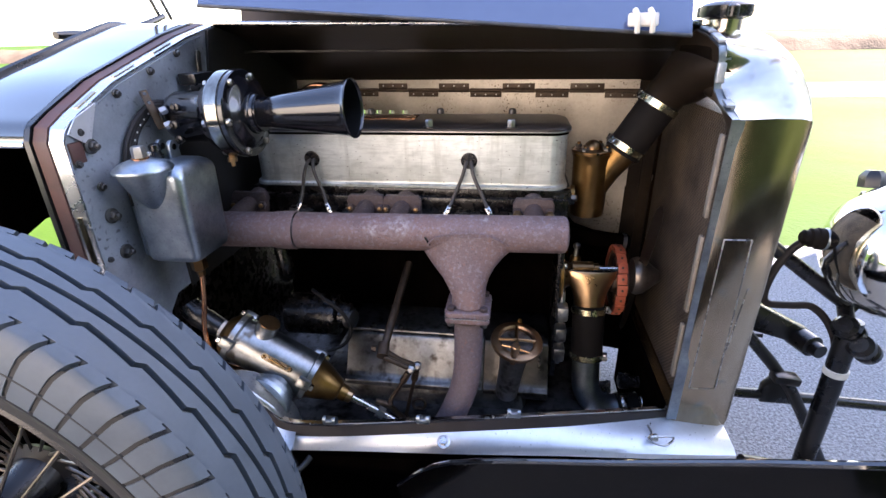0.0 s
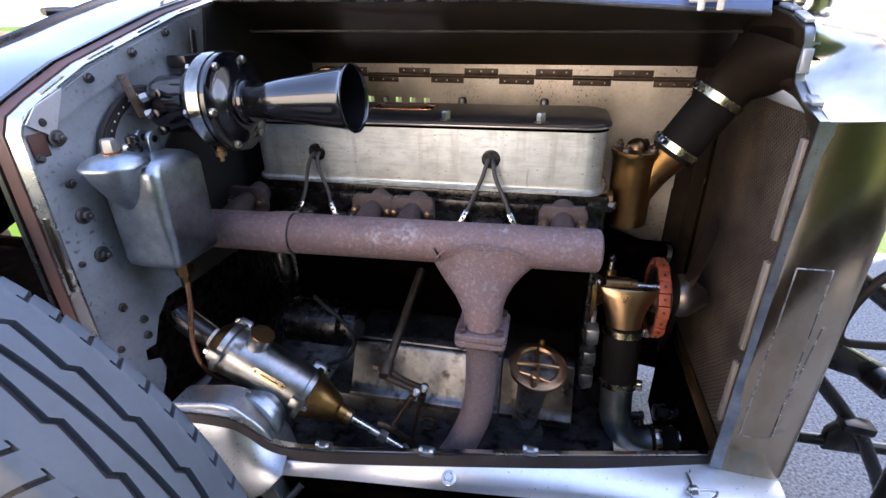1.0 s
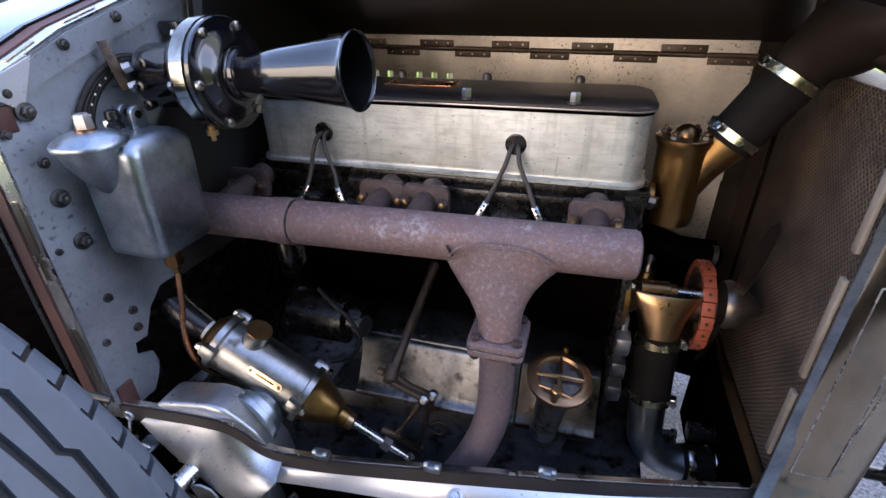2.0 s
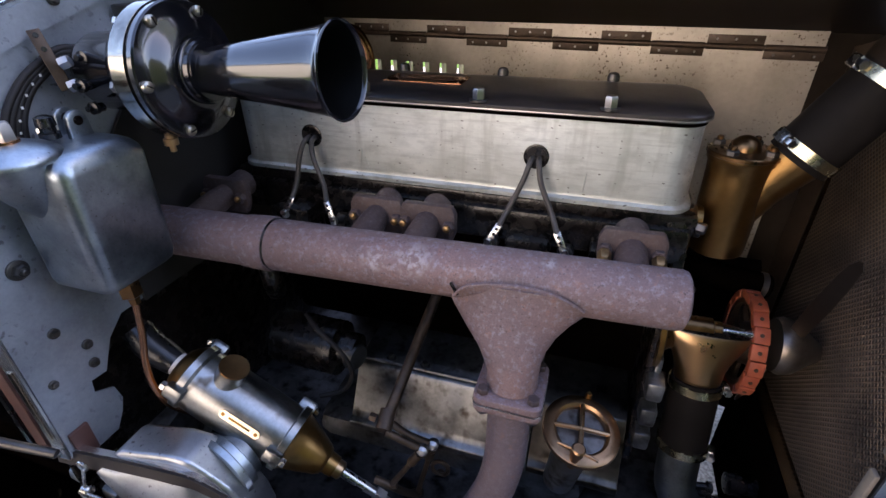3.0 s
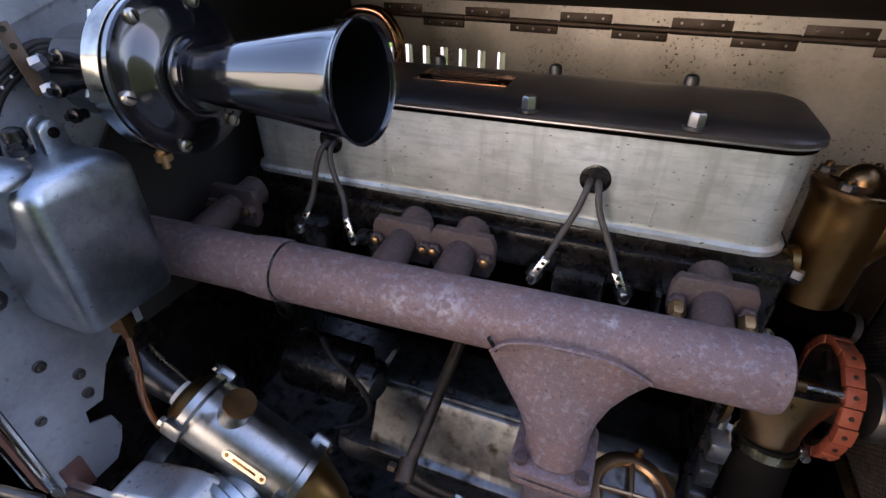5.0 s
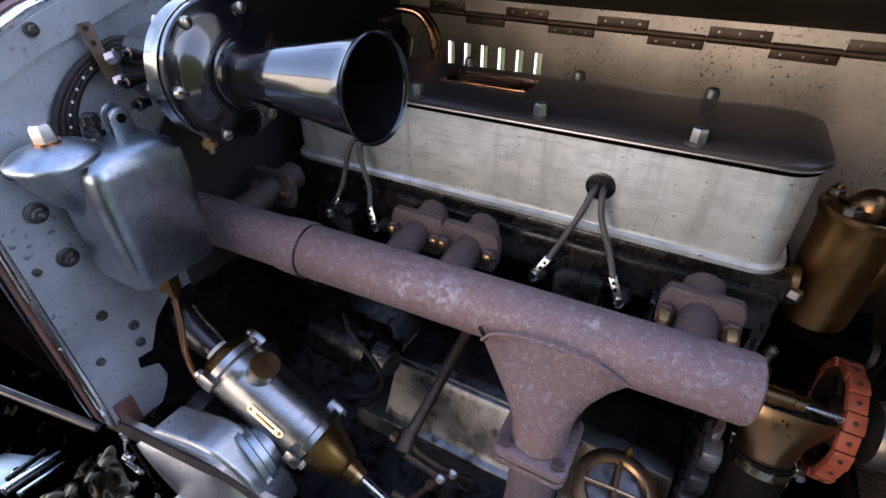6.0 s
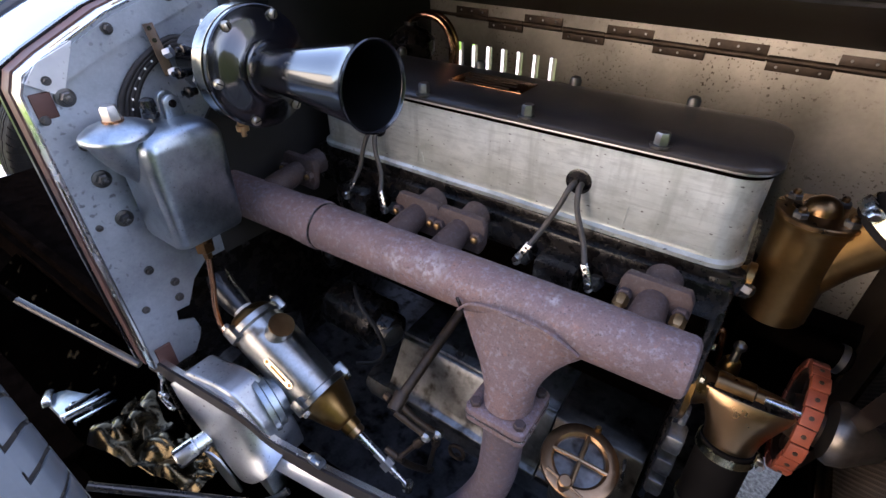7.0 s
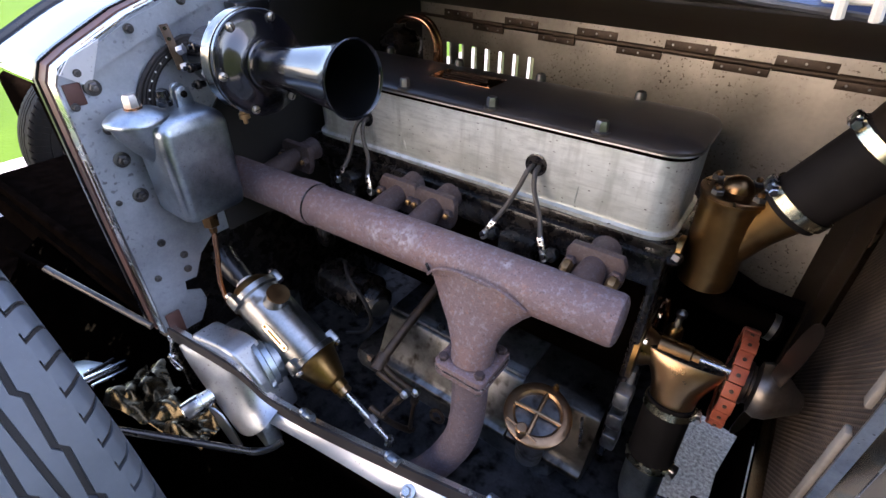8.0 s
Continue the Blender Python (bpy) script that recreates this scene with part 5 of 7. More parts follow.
def exhaust_manifold():
    th = thing("exhaust_manifold", (0.0, 0.81, 0.83), "oxidised purple-brown cast exhaust manifold", "manifold")
    a, b = manifold_axis(-0.345), manifold_axis(0.181)
    d = (b - a).normalized()
    L = (b - a).length
    prof = [(-0.205, 0.0335), (-0.020, 0.0338), (-0.014, 0.0352), (-0.002, 0.0356), (0.000, 0.0362), (0.024, 0.0366), (0.0255, 0.0345), (0.0275, 0.0335), (0.0285, 0.0342), (L * 0.5, 0.0338), (L - 0.008, 0.0336), (L - 0.003, 0.0318), (L, 0.026), (L, 0.0)]
    part("pipe", lathe(prof, a, d, 48), RUST, th)
    part("joint_gap", lathe([(0.0250, 0.0350), (0.0254, 0.0352), (0.0270, 0.0352), (0.0274, 0.0348)], a, d, 48), OILY, th)
    # funnel to the downpipe flange
    rings = []
    for z, left, right, cy, hy in ((0.966, -0.104, 0.110, 0.817, 0.0336), (0.952, -0.096, 0.102, 0.816, 0.0350), (0.938, -0.086, 0.087, 0.814, 0.0354), (0.920, -0.073, 0.068, 0.809, 0.0352), (0.902, -0.058, 0.053, 0.802, 0.0342),
                                   (0.884, -0.041, 0.0435, 0.794, 0.0327), (0.868, -0.031, 0.0392, 0.788, 0.0315), (0.852, -0.0235, 0.0385, 0.783, 0.0308), (0.838, -0.0235, 0.0395, 0.780, 0.0312)):
        cx, hx = (left + right) / 2, (right - left) / 2
        rings.append([Vector((cx + hx * math.cos(t), cy + hy * math.sin(t), z)) for t in np.linspace(0, 2 * math.pi, 40, endpoint=False)])
    part("funnel", rings_to_mesh(bmesh.new(), rings), RUST, th)
    # weld bead round the funnel's mouth
    bead = [(-0.066, 0.7745, 0.952), (-0.052, 0.7762, 0.966), (-0.025, 0.7775, 0.9735), (0.008, 0.7785, 0.9755), (0.040, 0.780, 0.972), (0.064, 0.7840, 0.9605), (0.077, 0.7875, 0.9505)]
    part("weld_bead", sweep(bead, 0.0021, 8, 5, flat=0.8), RUST, th)
    part("casting_slit", box((-0.0655, 0.7768, 0.9595), (0.003, 0.004, 0.018), 0.001, Matrix.Rotation(-0.5, 3, "Y")), OILY, th)
    # port stubs and flanges
    for x in PORTS:
        c = manifold_axis(x)
        part("stub", sweep([c + Vector((0, 0.006, 0.004)), c + Vector((0, 0.036, 0.017)), Vector((x, 0.880, 0.984)), Vector((x, 0.892, 0.985))], [0.0245, 0.0195, 0.0170, 0.0170], 24, 5), RUST_DARK, th)
        fl = prism([(-0.042, -0.010), (-0.036, -0.022), (0.036, -0.022), (0.042, -0.010), (0.042, 0.012), (0.036, 0.022), (-0.036, 0.022), (-0.042, 0.012)], lambda p, q: (x + p * 0.92, 0.876 + 0.10 * q, 0.984 + q * 1.15), (0, 0.012, 0), 0.0025)
        f = part("port_flange", fl, RUST_DARK, th)
        part("port_boss", lathe([(0, 0.0195), (0.022, 0.0195), (0.036, 0.021)], (x, 0.886, 0.986), (0, 1, 0.02), 24), RUST_DARK, th)
        for sx in (-1, 1):
            p = Vector((x + sx * 0.0300, 0.8755, 0.984))
            part("nut", hexhead(p, (0, -1, 0.1), 0.0085, 0.008), RUST_DARK, f, "rusty nut on a brass stud")
            part("stud", lathe([(0.006, 0.0045), (0.0115, 0.0045), (0.0125, 0.003)], p, (0, -1, 0.1), 12), BRASS_NUT, f)
        if x > 0.1:
            for sx in (-1, 1):
                long = part("long_nut", hexhead((x + sx * 0.0300, 0.8675, 0.983), (0.02, -1, -0.25), 0.0082, 0.013), BRASS_NUT, th, "brown brass nut")
                part("stud_end", lathe([(0.012, 0.0058), (0.022, 0.0058), (0.0235, 0.0042)], (x + sx * 0.0300, 0.8675, 0.983), (0.02, -1, -0.25), 14), BRASS_NUT, long)
    return th


exhaust_manifold()


def downpipe():
    th = thing("exhaust_downpipe", (0.0, 0.76, 0.50), "oxidised exhaust downpipe with a bolted square flange", "exhaust pipe")
    for z, h in ((0.8305, 0.0105), (0.8190, 0.0105)):
        part("flange", prism(rounded_rect(-0.033, 0.049, 0.740, 0.822, 0.010), lambda x, y: (x, y, z - h / 2), (0, 0, h), 0.002), RUST, th)
    part("gasket", prism(rounded_rect(-0.0335, 0.0495, 0.7395, 0.8225, 0.010), lambda x, y: (x, y, 0.8238), (0, 0, 0.0018)), STEEL, th)
    for x, y in ((-0.022, 0.752), (0.038, 0.752), (-0.022, 0.81), (0.038, 0.81)):
        bolt(th, (x, y, 0.8365), (0, 0, 1), 0.0075, 0.007, RUST_DARK, washer=False)
        part("nut", hexhead((x, y, 0.8135), (0, 0, -1), 0.0075, 0.010), DARK_STEEL, th)
    part("pipe", sweep([(0.008, 0.780, 0.822), (0.008, 0.778, 0.76), (0.007, 0.774, 0.70), (0.000, 0.768, 0.65), (-0.016, 0.758, 0.605), (-0.040, 0.751, 0.555), (-0.09, 0.745, 0.48), (-0.20, 0.745, 0.40), (-0.45, 0.75, 0.34), (-1.6, 0.75, 0.29)], 0.0275, 28, 7), RUST_PIPE, th)
    part("lip", lathe([(0, 0.0275), (0.002, 0.0315), (0.007, 0.0315), (0.009, 0.0275)], (0.008, 0.780, 0.803), (0, 0, 1), 28), RUST_DARK, th)
    return th


downpipe()


def spark_plugs():
    for x in (-0.368, -0.286, -0.055, 0.045):
        th = thing("spark_plug", (x, 0.92, 0.948), "small spark plug with steel hexagon and cable clip", "spark plug", "spark plugs")
        d = Vector((0, -1, 0.32)).normalized()
        o = Vector((x, 0.925, 0.945))
        part("hexagon", hexhead(o - d * 0.004, d, 0.0115, 0.012), DARK_STEEL, th)
        part("insulator", lathe([(0.008, 0.007), (0.016, 0.0055), (0.024, 0.0045), (0.028, 0.003)], o, d, 14), LEAD, th)
        part("terminal", lathe([(0.026, 0.0055), (0.031, 0.0055), (0.033, 0.003)], o, d, 12), STEEL, th)
    for x, hx, k in ((-0.368, -0.338, -1), (-0.286, -0.338, 1), (-0.055, -0.008, -1), (0.045, -0.008, 1)):
        th = thing("ignition_lead", (hx, 0.95, 1.06), "dark ignition cable with a bright clip end", "cable", "ignition leads")
        end = Vector((x, 0.896, 0.9575))
        a = Vector((hx + 0.004 * k, 0.962, 1.060))
        pts = [a, Vector((hx + 0.006 * k, 0.940, 1.056)), Vector((hx + 0.012 * k, 0.930, 1.034)), Vector((hx + (x - hx) * 0.55, 0.921, 1.000)), end + Vector((-0.012 * k, 0.008, 0.022))]
        part("cable", sweep(pts, 0.0037, 10, 6), LEAD, th)
        dirn = (end - pts[-1]).normalized()
        face = Vector((0, -0.8, 0.55))
        face = (face - dirn * face.dot(dirn)).normalized()
        clip = part("clip", box(pts[-1] + dirn * 0.014, (0.0095, 0.0035, 0.034), 0.0015, Matrix((face.cross(dirn), face, dirn)).transposed()), STEEL, th, "bright clip")
        for h in (0.004, 0.012):
            part("clip_hole", lathe([(0, 0.0022), (0.0006, 0.0022)], pts[-1] + dirn * h + Vector((0, -0.0019, 0.0003)), (0, -1, 0.2), 10), OILY, clip)
        part("clip_pin", lathe([(0, 0.0045), (0.003, 0.004)], end + Vector((0, -0.002, 0.001)), (0, -1, 0.4), 10), CHROME, clip)
    return None


spark_plugs()


def horn():
    th = thing("horn", (-0.45, 0.792, 1.10), "glossy black electric horn with a flared trumpet", "horn")
    ax = Vector((1, -0.018, 0.046)).normalized()
    o = Vector((-0.372, 0.791, 1.1775))
    part("face_plate", lathe([(-0.006, 0.0715), (0.0, 0.072), (0.002, 0.0705), (0.003, 0.060), (0.006, 0.055), (0.010, 0.048), (0.0135, 0.042), (0.0150, 0.037), (0.0155, 0.033), (0.026, 0.031), (0.0265, 0.0)], o, ax, 48), HORN_BLACK, th)
    part("drum", lathe([(-0.062, 0.030), (-0.058, 0.052), (-0.050, 0.060), (-0.036, 0.068), (-0.032, 0.0700), (-0.0065, 0.0700)], o, ax, 48), HORN_BLACK, th)
    part("band", lathe([(-0.030, 0.0703), (-0.0295, 0.0722), (-0.010, 0.0722), (-0.0095, 0.0703)], o, ax, 48), BAND, th, "dark plated band")
    part("motor_body", lathe([(-0.140, 0.0), (-0.140, 0.028), (-0.134, 0.038), (-0.122, 0.043), (-0.060, 0.044), (-0.056, 0.046)], o, ax, 40), HORN_BLACK, th)
    prof = [(0.020, 0.0285), (0.022, 0.0300), (0.030, 0.0300), (0.031, 0.0240), (0.036, 0.0240), (0.038, 0.0254), (0.085, 0.0310), (0.120, 0.0354), (0.150, 0.0394), (0.170, 0.0422), (0.182, 0.0446), (0.1865, 0.0462), (0.1880, 0.0476), (0.1898, 0.0482), (0.1912, 0.0473),
            (0.190, 0.0456), (0.187, 0.0446)]
    part("trumpet", lathe(prof, o, ax, 56, cap=False), HORN_BLACK, th, "flared black trumpet")
    part("bell_lining", lathe([(0.187, 0.0446), (0.180, 0.0420), (0.160, 0.0375), (0.120, 0.0315), (0.060, 0.0225), (0.050, 0.018), (0.050, 0.0)], o, ax, 56, cap=False), BELL, th, "dull black bell lining")
    for k in range(6):
        a = radians(4 + 60 * k)
        rim = Vector(((0.018 * math.cos(a) - 0.046 * math.sin(a)) * 0.064, 0.064 * math.cos(a), 0.064 * math.sin(a)))
        screw(th, o + rim + ax * 0.003, ax, 0.0058, 0.0055, SCREW_BRASS, turn=0.5 + 0.7 * k)
        part("rear_nut", hexhead(o + rim - ax * 0.036, -ax, 0.006, 0.006), NUT_STEEL, th)
    part("neck_ring", lathe([(0.016, 0.033), (0.017, 0.0345), (0.020, 0.0345), (0.021, 0.033)], o, ax, 40), HORN_BLACK, th)
    for y, z in ((0.752, 1.165), (0.757, 1.140), (0.765, 1.192)):
        part("terminal", lathe([(0, 0.005), (0.008, 0.005), (0.009, 0.007), (0.014, 0.007), (0.015, 0.0035), (0.020, 0.0035)], (-0.478, y, z), (0.1, -1, 0.1), 12), BLACK_STEEL, th)
    up, low = Vector((-0.516, 0.7405, 1.2157)), Vector((-0.501, 0.7405, 1.1662))
    run = (low - up).normalized()
    out = Vector((0.85, -0.5, 0.15))
    out = (out - run * out.dot(run)).normalized()
    turn = Matrix((run.cross(out), out, run)).transposed()
    strap = part("strap", box((up + low) / 2, (0.0125, 0.0028, (low - up).length + 0.012), 0.001, turn), HINGE, th, "brown perforated strap")
    for f in (0.0, 0.28):
        part("strap_hole", lathe([(0, 0.0028), (0.0006, 0.0028)], up.lerp(low, f) + out * 0.0013, out, 10), OILY, strap)
    for p in ((-0.494, 0.7400, 1.188), (-0.490, 0.7380, 1.165)):
        part("strap_nut", hexhead(p, (0.75, 0.45, 0.3), 0.0068, 0.010), NUT_STEEL, strap)
    part("bracket", box((-0.512, 0.880, 1.229), (0.034, 0.062, 0.020), 0.003), BLACK_STEEL, th)
    part("bracket_leg", box((-0.480, 0.862, 1.215), (0.060, 0.022, 0.012), 0.003), BLACK_STEEL, th)
    part("drain_stud", lathe([(0, 0.0055), (0.008, 0.0055), (0.009, 0.008), (0.016, 0.008), (0.017, 0.0035), (0.024, 0.0035)], (-0.397, 0.761, 1.118), (0, 0, -1), 12), BRASS, th)
    return th


horn()


def oil_tank():
    th = thing("oil_tank", (-0.48, 0.68, 0.955), "dull cast aluminium oil tank with a domed filler", "tank")
    body = loft([(0.9575, -0.498, -0.434, 0.659, 0.731, 0.010), (0.9595, -0.505, -0.427, 0.6515, 0.7385, 0.012), (0.9640, -0.510, -0.4215, 0.6460, 0.744, 0.014), (0.9720, -0.512, -0.4190, 0.6437, 0.7463, 0.015),
                 (1.0980, -0.513, -0.4165, 0.6423, 0.7477, 0.016), (1.1065, -0.512, -0.4180, 0.6440, 0.746, 0.017), (1.1130, -0.509, -0.4220, 0.6485, 0.742, 0.018), (1.1170, -0.503, -0.4285, 0.6550, 0.736, 0.018), (1.1190, -0.493, -0.4390, 0.6650, 0.726, 0.014)])
    part("body", body, ALU_CAST, th, angle=60)
    # the filler's neck runs out into the front of the body
    neck = []
    for z, r, y in ((1.116, 0.0375, 0.6450), (1.108, 0.0372, 0.6455), (1.095, 0.0345, 0.6480), (1.075, 0.0285, 0.6540), (1.055, 0.0205, 0.6620), (1.040, 0.0130, 0.6680)):
        neck.append([Vector((-0.4725 + r * math.cos(t), y + r * math.sin(t), z)) for t in np.linspace(0, 2 * math.pi, 32, endpoint=False)])
    part("filler_neck", rings_to_mesh(bmesh.new(), neck), ALU_CAST, th, angle=60)
    c = Vector((-0.472, 0.6445, 1.113))
    dome = part("filler_dome", lathe([(0, 0.037), (0.001, 0.0415), (0.005, 0.0425), (0.008, 0.0405), (0.014, 0.032), (0.019, 0.018), (0.021, 0.0)], c, (0, 0, 1), 40), ALU_CAST, th, angle=60)
    part("cap_washer", lathe([(0.019, 0.0120), (0.0225, 0.0120)], c, (0, 0, 1), 20), COPPER, dome)
    part("cap_nut", lathe([(0.0220, 0.0108), (0.036, 0.0100), (0.039, 0.0080)], c, (0, 0, 1), 6), NUT_STEEL, dome)
    for x, y in ((-0.496, 0.722), (-0.471, 0.716)):
        lug = part("lug", prism([(-0.013, 0), (0.013, 0), (0.0115, 0.016)] + [(0.0115 * math.cos(t), 0.018 + 0.011 * math.sin(t)) for t in np.linspace(0.3, 2.84, 8)] + [(-0.0115, 0.016)], lambda a, b: (x - 0.003, y + a, 1.118 + b), (0.007, 0, 0), 0.0015), ALU_CAST, th)
        part("lug_hole", lathe([(0, 0.0052), (0.0082, 0.0052)], (x - 0.0036, y, 1.136), (1, 0, 0), 16), OILY, lug)
    part("bolt_head", hexhead((-0.505, 0.703, 1.12), (0, 0, 1), 0.008, 0.010), STEEL, th)
    part("capped_bolt", lathe([(0, 0.010), (0.006, 0.010), (0.007, 0.0075), (0.012, 0.0075), (0.013, 0.0095), (0.022, 0.0085), (0.024, 0.004)], (-0.483, 0.693, 1.122), (0, 0, 1), 14), BLACK_STEEL, th, "bolt with a black cap")
    part("drain_boss", lathe([(0, 0.018), (0.006, 0.018), (0.008, 0.013), (0.016, 0.0125)], (-0.456, 0.692, 0.960), (0, 0, -1), 20), DOME, th)
    part("drain_nut", lathe([(0.014, 0.0135), (0.032, 0.0135), (0.036, 0.0075), (0.046, 0.0065)], (-0.456, 0.692, 0.960), (0, 0, -1), 6), DOME, th)
    part("mounting_plate", box((-0.5295, 0.705, 1.03), (0.006, 0.075, 0.14), 0.003), ALU_CAST, th)
    return th


oil_tank()


def copper_pipe():
    th = thing("oil_pipe", (-0.47, 0.69, 0.78), "thin copper oil pipe under the tank", "pipe")
    part("tube", sweep([(-0.456, 0.692, 0.915), (-0.459, 0.687, 0.87), (-0.468, 0.682, 0.82), (-0.471, 0.682, 0.775), (-0.464, 0.688, 0.735), (-0.445, 0.71, 0.70), (-0.42, 0.75, 0.67)], 0.0046, 12, 6), COPPER, th)
    return th


copper_pipe()


def wire_loom():
    outer = [(0.664, 1.050), (0.666, 1.100), (0.675, 1.128), (0.684, 1.146), (0.699, 1.163), (0.717, 1.178), (0.737, 1.189), (0.769, 1.201)]
    inner = [(0.693, 1.050), (0.694, 1.090), (0.697, 1.112), (0.701, 1.131), (0.711, 1.149), (0.725, 1.164), (0.741, 1.174), (0.759, 1.183)]
    for k in range(4):
        traced = k == 2
        th = thing("wiring_cable", (-0.52, 0.69, 1.12), "black braided cable with pale tracer stitches" if traced else "black braided cable looped behind the horn", "cable", "loom cables")
        f = (k + 0.5) / 4
        way = [Vector((-0.5265, a[0] + (b[0] - a[0]) * f, a[1] + (b[1] - a[1]) * f)) for a, b in zip(outer, inner)]
        way.append(Vector((-0.508, 0.790, 1.196 - 0.004 * k)))
        cable = part("cable", sweep(way, 0.0043, 10, 4), CABLE, th)
        if traced:
            for p in glide(way, 3)[5:22:2]:
                part("tracer", box(p + Vector((0.0042, 0, 0)), (0.0012, 0.0022, 0.0028), 0.0004), TIN_WHITE, cable, "pale stitch")
    return None


wire_loom()


def cylinder_housing():
    th = thing("steering_damper_housing", (-0.34, 0.72, 0.63), "stained cast aluminium cylinder housing with a brass cone end", "housing")
    o = Vector((-0.456, 0.722, 0.777))
    d = Vector((0.222, 0.003, -0.131)).normalized()
    part("body", lathe([(0.012, 0.040), (0.016, 0.0485), (0.026, 0.0485), (0.030, 0.0445), (0.070, 0.0455), (0.176, 0.0435), (0.178, 0.0485), (0.188, 0.0485)], o, d, 44), HOUSING, th)
    part("end_dome", lathe([(-0.006, 0.018), (-0.004, 0.028), (0.004, 0.037), (0.012, 0.043), (0.0165, 0.046)], o, d, 36), BRASS_DULL, th)
    part("cone", lathe([(0.1885, 0.0455), (0.192, 0.0415), (0.215, 0.0335), (0.240, 0.0235), (0.246, 0.0195), (0.247, 0.0165), (0.262, 0.0155)], o, d, 36), BRASS_DULL, th, "dull brass cone")
    part("gland", lathe([(0.258, 0.0135), (0.272, 0.0135), (0.275, 0.010)], o, d, 20), BRASS, th)
    part("rod", lathe([(0.27, 0.0075), (0.31, 0.0072), (0.345, 0.0062), (0.385, 0.0045)], o, d, 14), STEEL, th)
    part("rod_nut", lathe([(0.332, 0.0115), (0.347, 0.0115)], o, d, 6), STEEL, th)
    part("rod_end", lathe([(-0.008, 0.008), (0.008, 0.008)], o + d * 0.388, (0.4, -0.8, 0.3), 14), STEEL, th)
    part("neck", lathe([(-0.022, 0.0165), (-0.006, 0.0175), (-0.004, 0.0165)], o, d, 24), TIN_WHITE, th)
    part("hose", sweep([o + d * -0.012, o + d * -0.035, o + d * -0.060 + Vector((0, 0, 0.004)), o + d * -0.085 + Vector((0.004, 0.004, 0.01))], [0.018, 0.021, 0.022, 0.020], 22, 5), BLACK_STEEL, th)
    up = Vector((0.508, 0.05, 0.861)).normalized()
    q = o + d * 0.066
    stub = part("filler_stub", lathe([(0.030, 0.026), (0.045, 0.0205), (0.056, 0.0195), (0.060, 0.0205), (0.066, 0.0205)], q, up, 24), HOUSING, th)
    part("stub_cap", lathe([(0.066, 0.0208), (0.0675, 0.0202), (0.068, 0.0)], q, up, 28), DOME, stub)
    for s, at in ((0.020, "rear"), (0.178, "front")):
        for ang in (-62, 62, 180):
            a = radians(ang)
            side = Vector((0.03, math.sin(a) * 1.0, math.cos(a) * 0.86))
            side = (side - d * side.dot(d)).normalized()
            p = o + d * s + side * 0.0495
            lug = part("lug", box(p, (0.026, 0.020, 0.016), 0.004, Matrix((d, d.cross(side), side)).transposed()), HOUSING, th)
            part("lug_bolt", hexhead(p + d * (0.013 if at == "front" else -0.013), d if at == "front" else -d, 0.0065, 0.007), STEEL, lug)
    w = Vector((0, -0.78, 0.62))
    w = (w - d * w.dot(d)).normalized()
    x = d.cross(w)
    pc = o + d * 0.1165 + w * 0.0445
    pl = prism([(0.026 + 0.0058 * math.cos(t), 0.0058 * math.sin(t)) for t in np.linspace(-1.57, 1.57, 8)] + [(-0.026 + 0.0058 * math.cos(t), 0.0058 * math.sin(t)) for t in np.linspace(1.57, 4.71, 8)],
               lambda a, b: pc + d * a + x * b, w * 0.0022)
    pl = part("maker_plate", pl, NICKEL_OLD, th, "small oblong brass plate")
    for a in (-0.026, 0.026):
        part("pin", lathe([(0.002, 0.003), (0.0035, 0.002)], pc + d * a, w, 10), BRASS_DULL, pl)
    part("raised_line", box(pc + w * 0.0024, (0.034, 0.0026, 0.0012), 0.0004, Matrix((d, x, w)).transposed()), BRASS_DULL, pl)
    return th


cylinder_housing()


def water_outlet():
    th = thing("water_outlet", (0.242, 0.992, 0.94), "dull brass water outlet with a branch pipe", "water outlet")
    c = Vector((0.236, 1.000, 0.94))
    part("body", lathe([(0, 0.028), (0.003, 0.0335), (0.006, 0.0345), (0.11, 0.0360), (0.124, 0.037), (0.128, 0.0395), (0.133, 0.0395)], c, (0, 0, 1), 40), BRASS_DULL, th)
    lid = part("lid", lathe([(0.1335, 0.0405), (0.134, 0.0412), (0.138, 0.0412), (0.139, 0.040), (0.1395, 0.024), (0.1400, 0.0185), (0.1435, 0.0175), (0.1500, 0.0145), (0.1545, 0.009), (0.1565, 0.004), (0.157, 0)], c, (0, 0, 1), 40), DOME, th, "domed bronze lid")
    for k in range(4):
        a = radians(235 + 90 * k)
        p = c + Vector((0.031 * math.cos(a), 0.031 * math.sin(a), 0.139))
        part("nut", hexhead(p, (0, 0, 1), 0.0075, 0.006), DARK_STEEL, lid)
        part("stud", lathe([(0.005, 0.004), (0.0095, 0.004), (0.011, 0.0025)], p, (0, 0, 1), 10), DOME, lid)
    part("branch", sweep([c + Vector((0.006, 0.0, 0.05)), c + Vector((0.030, 0.003, 0.095)), Vector((0.298, 0.998, 1.083)), Vector((0.304, 0.998, 1.095))], [0.026, 0.0285, 0.033, 0.034], 28, 5), BRASS_DULL, th)
    part("flange", lathe([(-0.016, 0.014), (-0.006, 0.016), (-0.004, 0.021), (0.003, 0.021), (0.004, 0.019)], (0.2000, 0.972, 0.990), (1, 0, 0), 24), BRASS_DULL, th)
    part("flange_bolt", hexhead((0.1985, 0.951, 0.991), (1, -0.5, 0), 0.0075, 0.010), DARK_STEEL, th)
    return th


water_outlet()


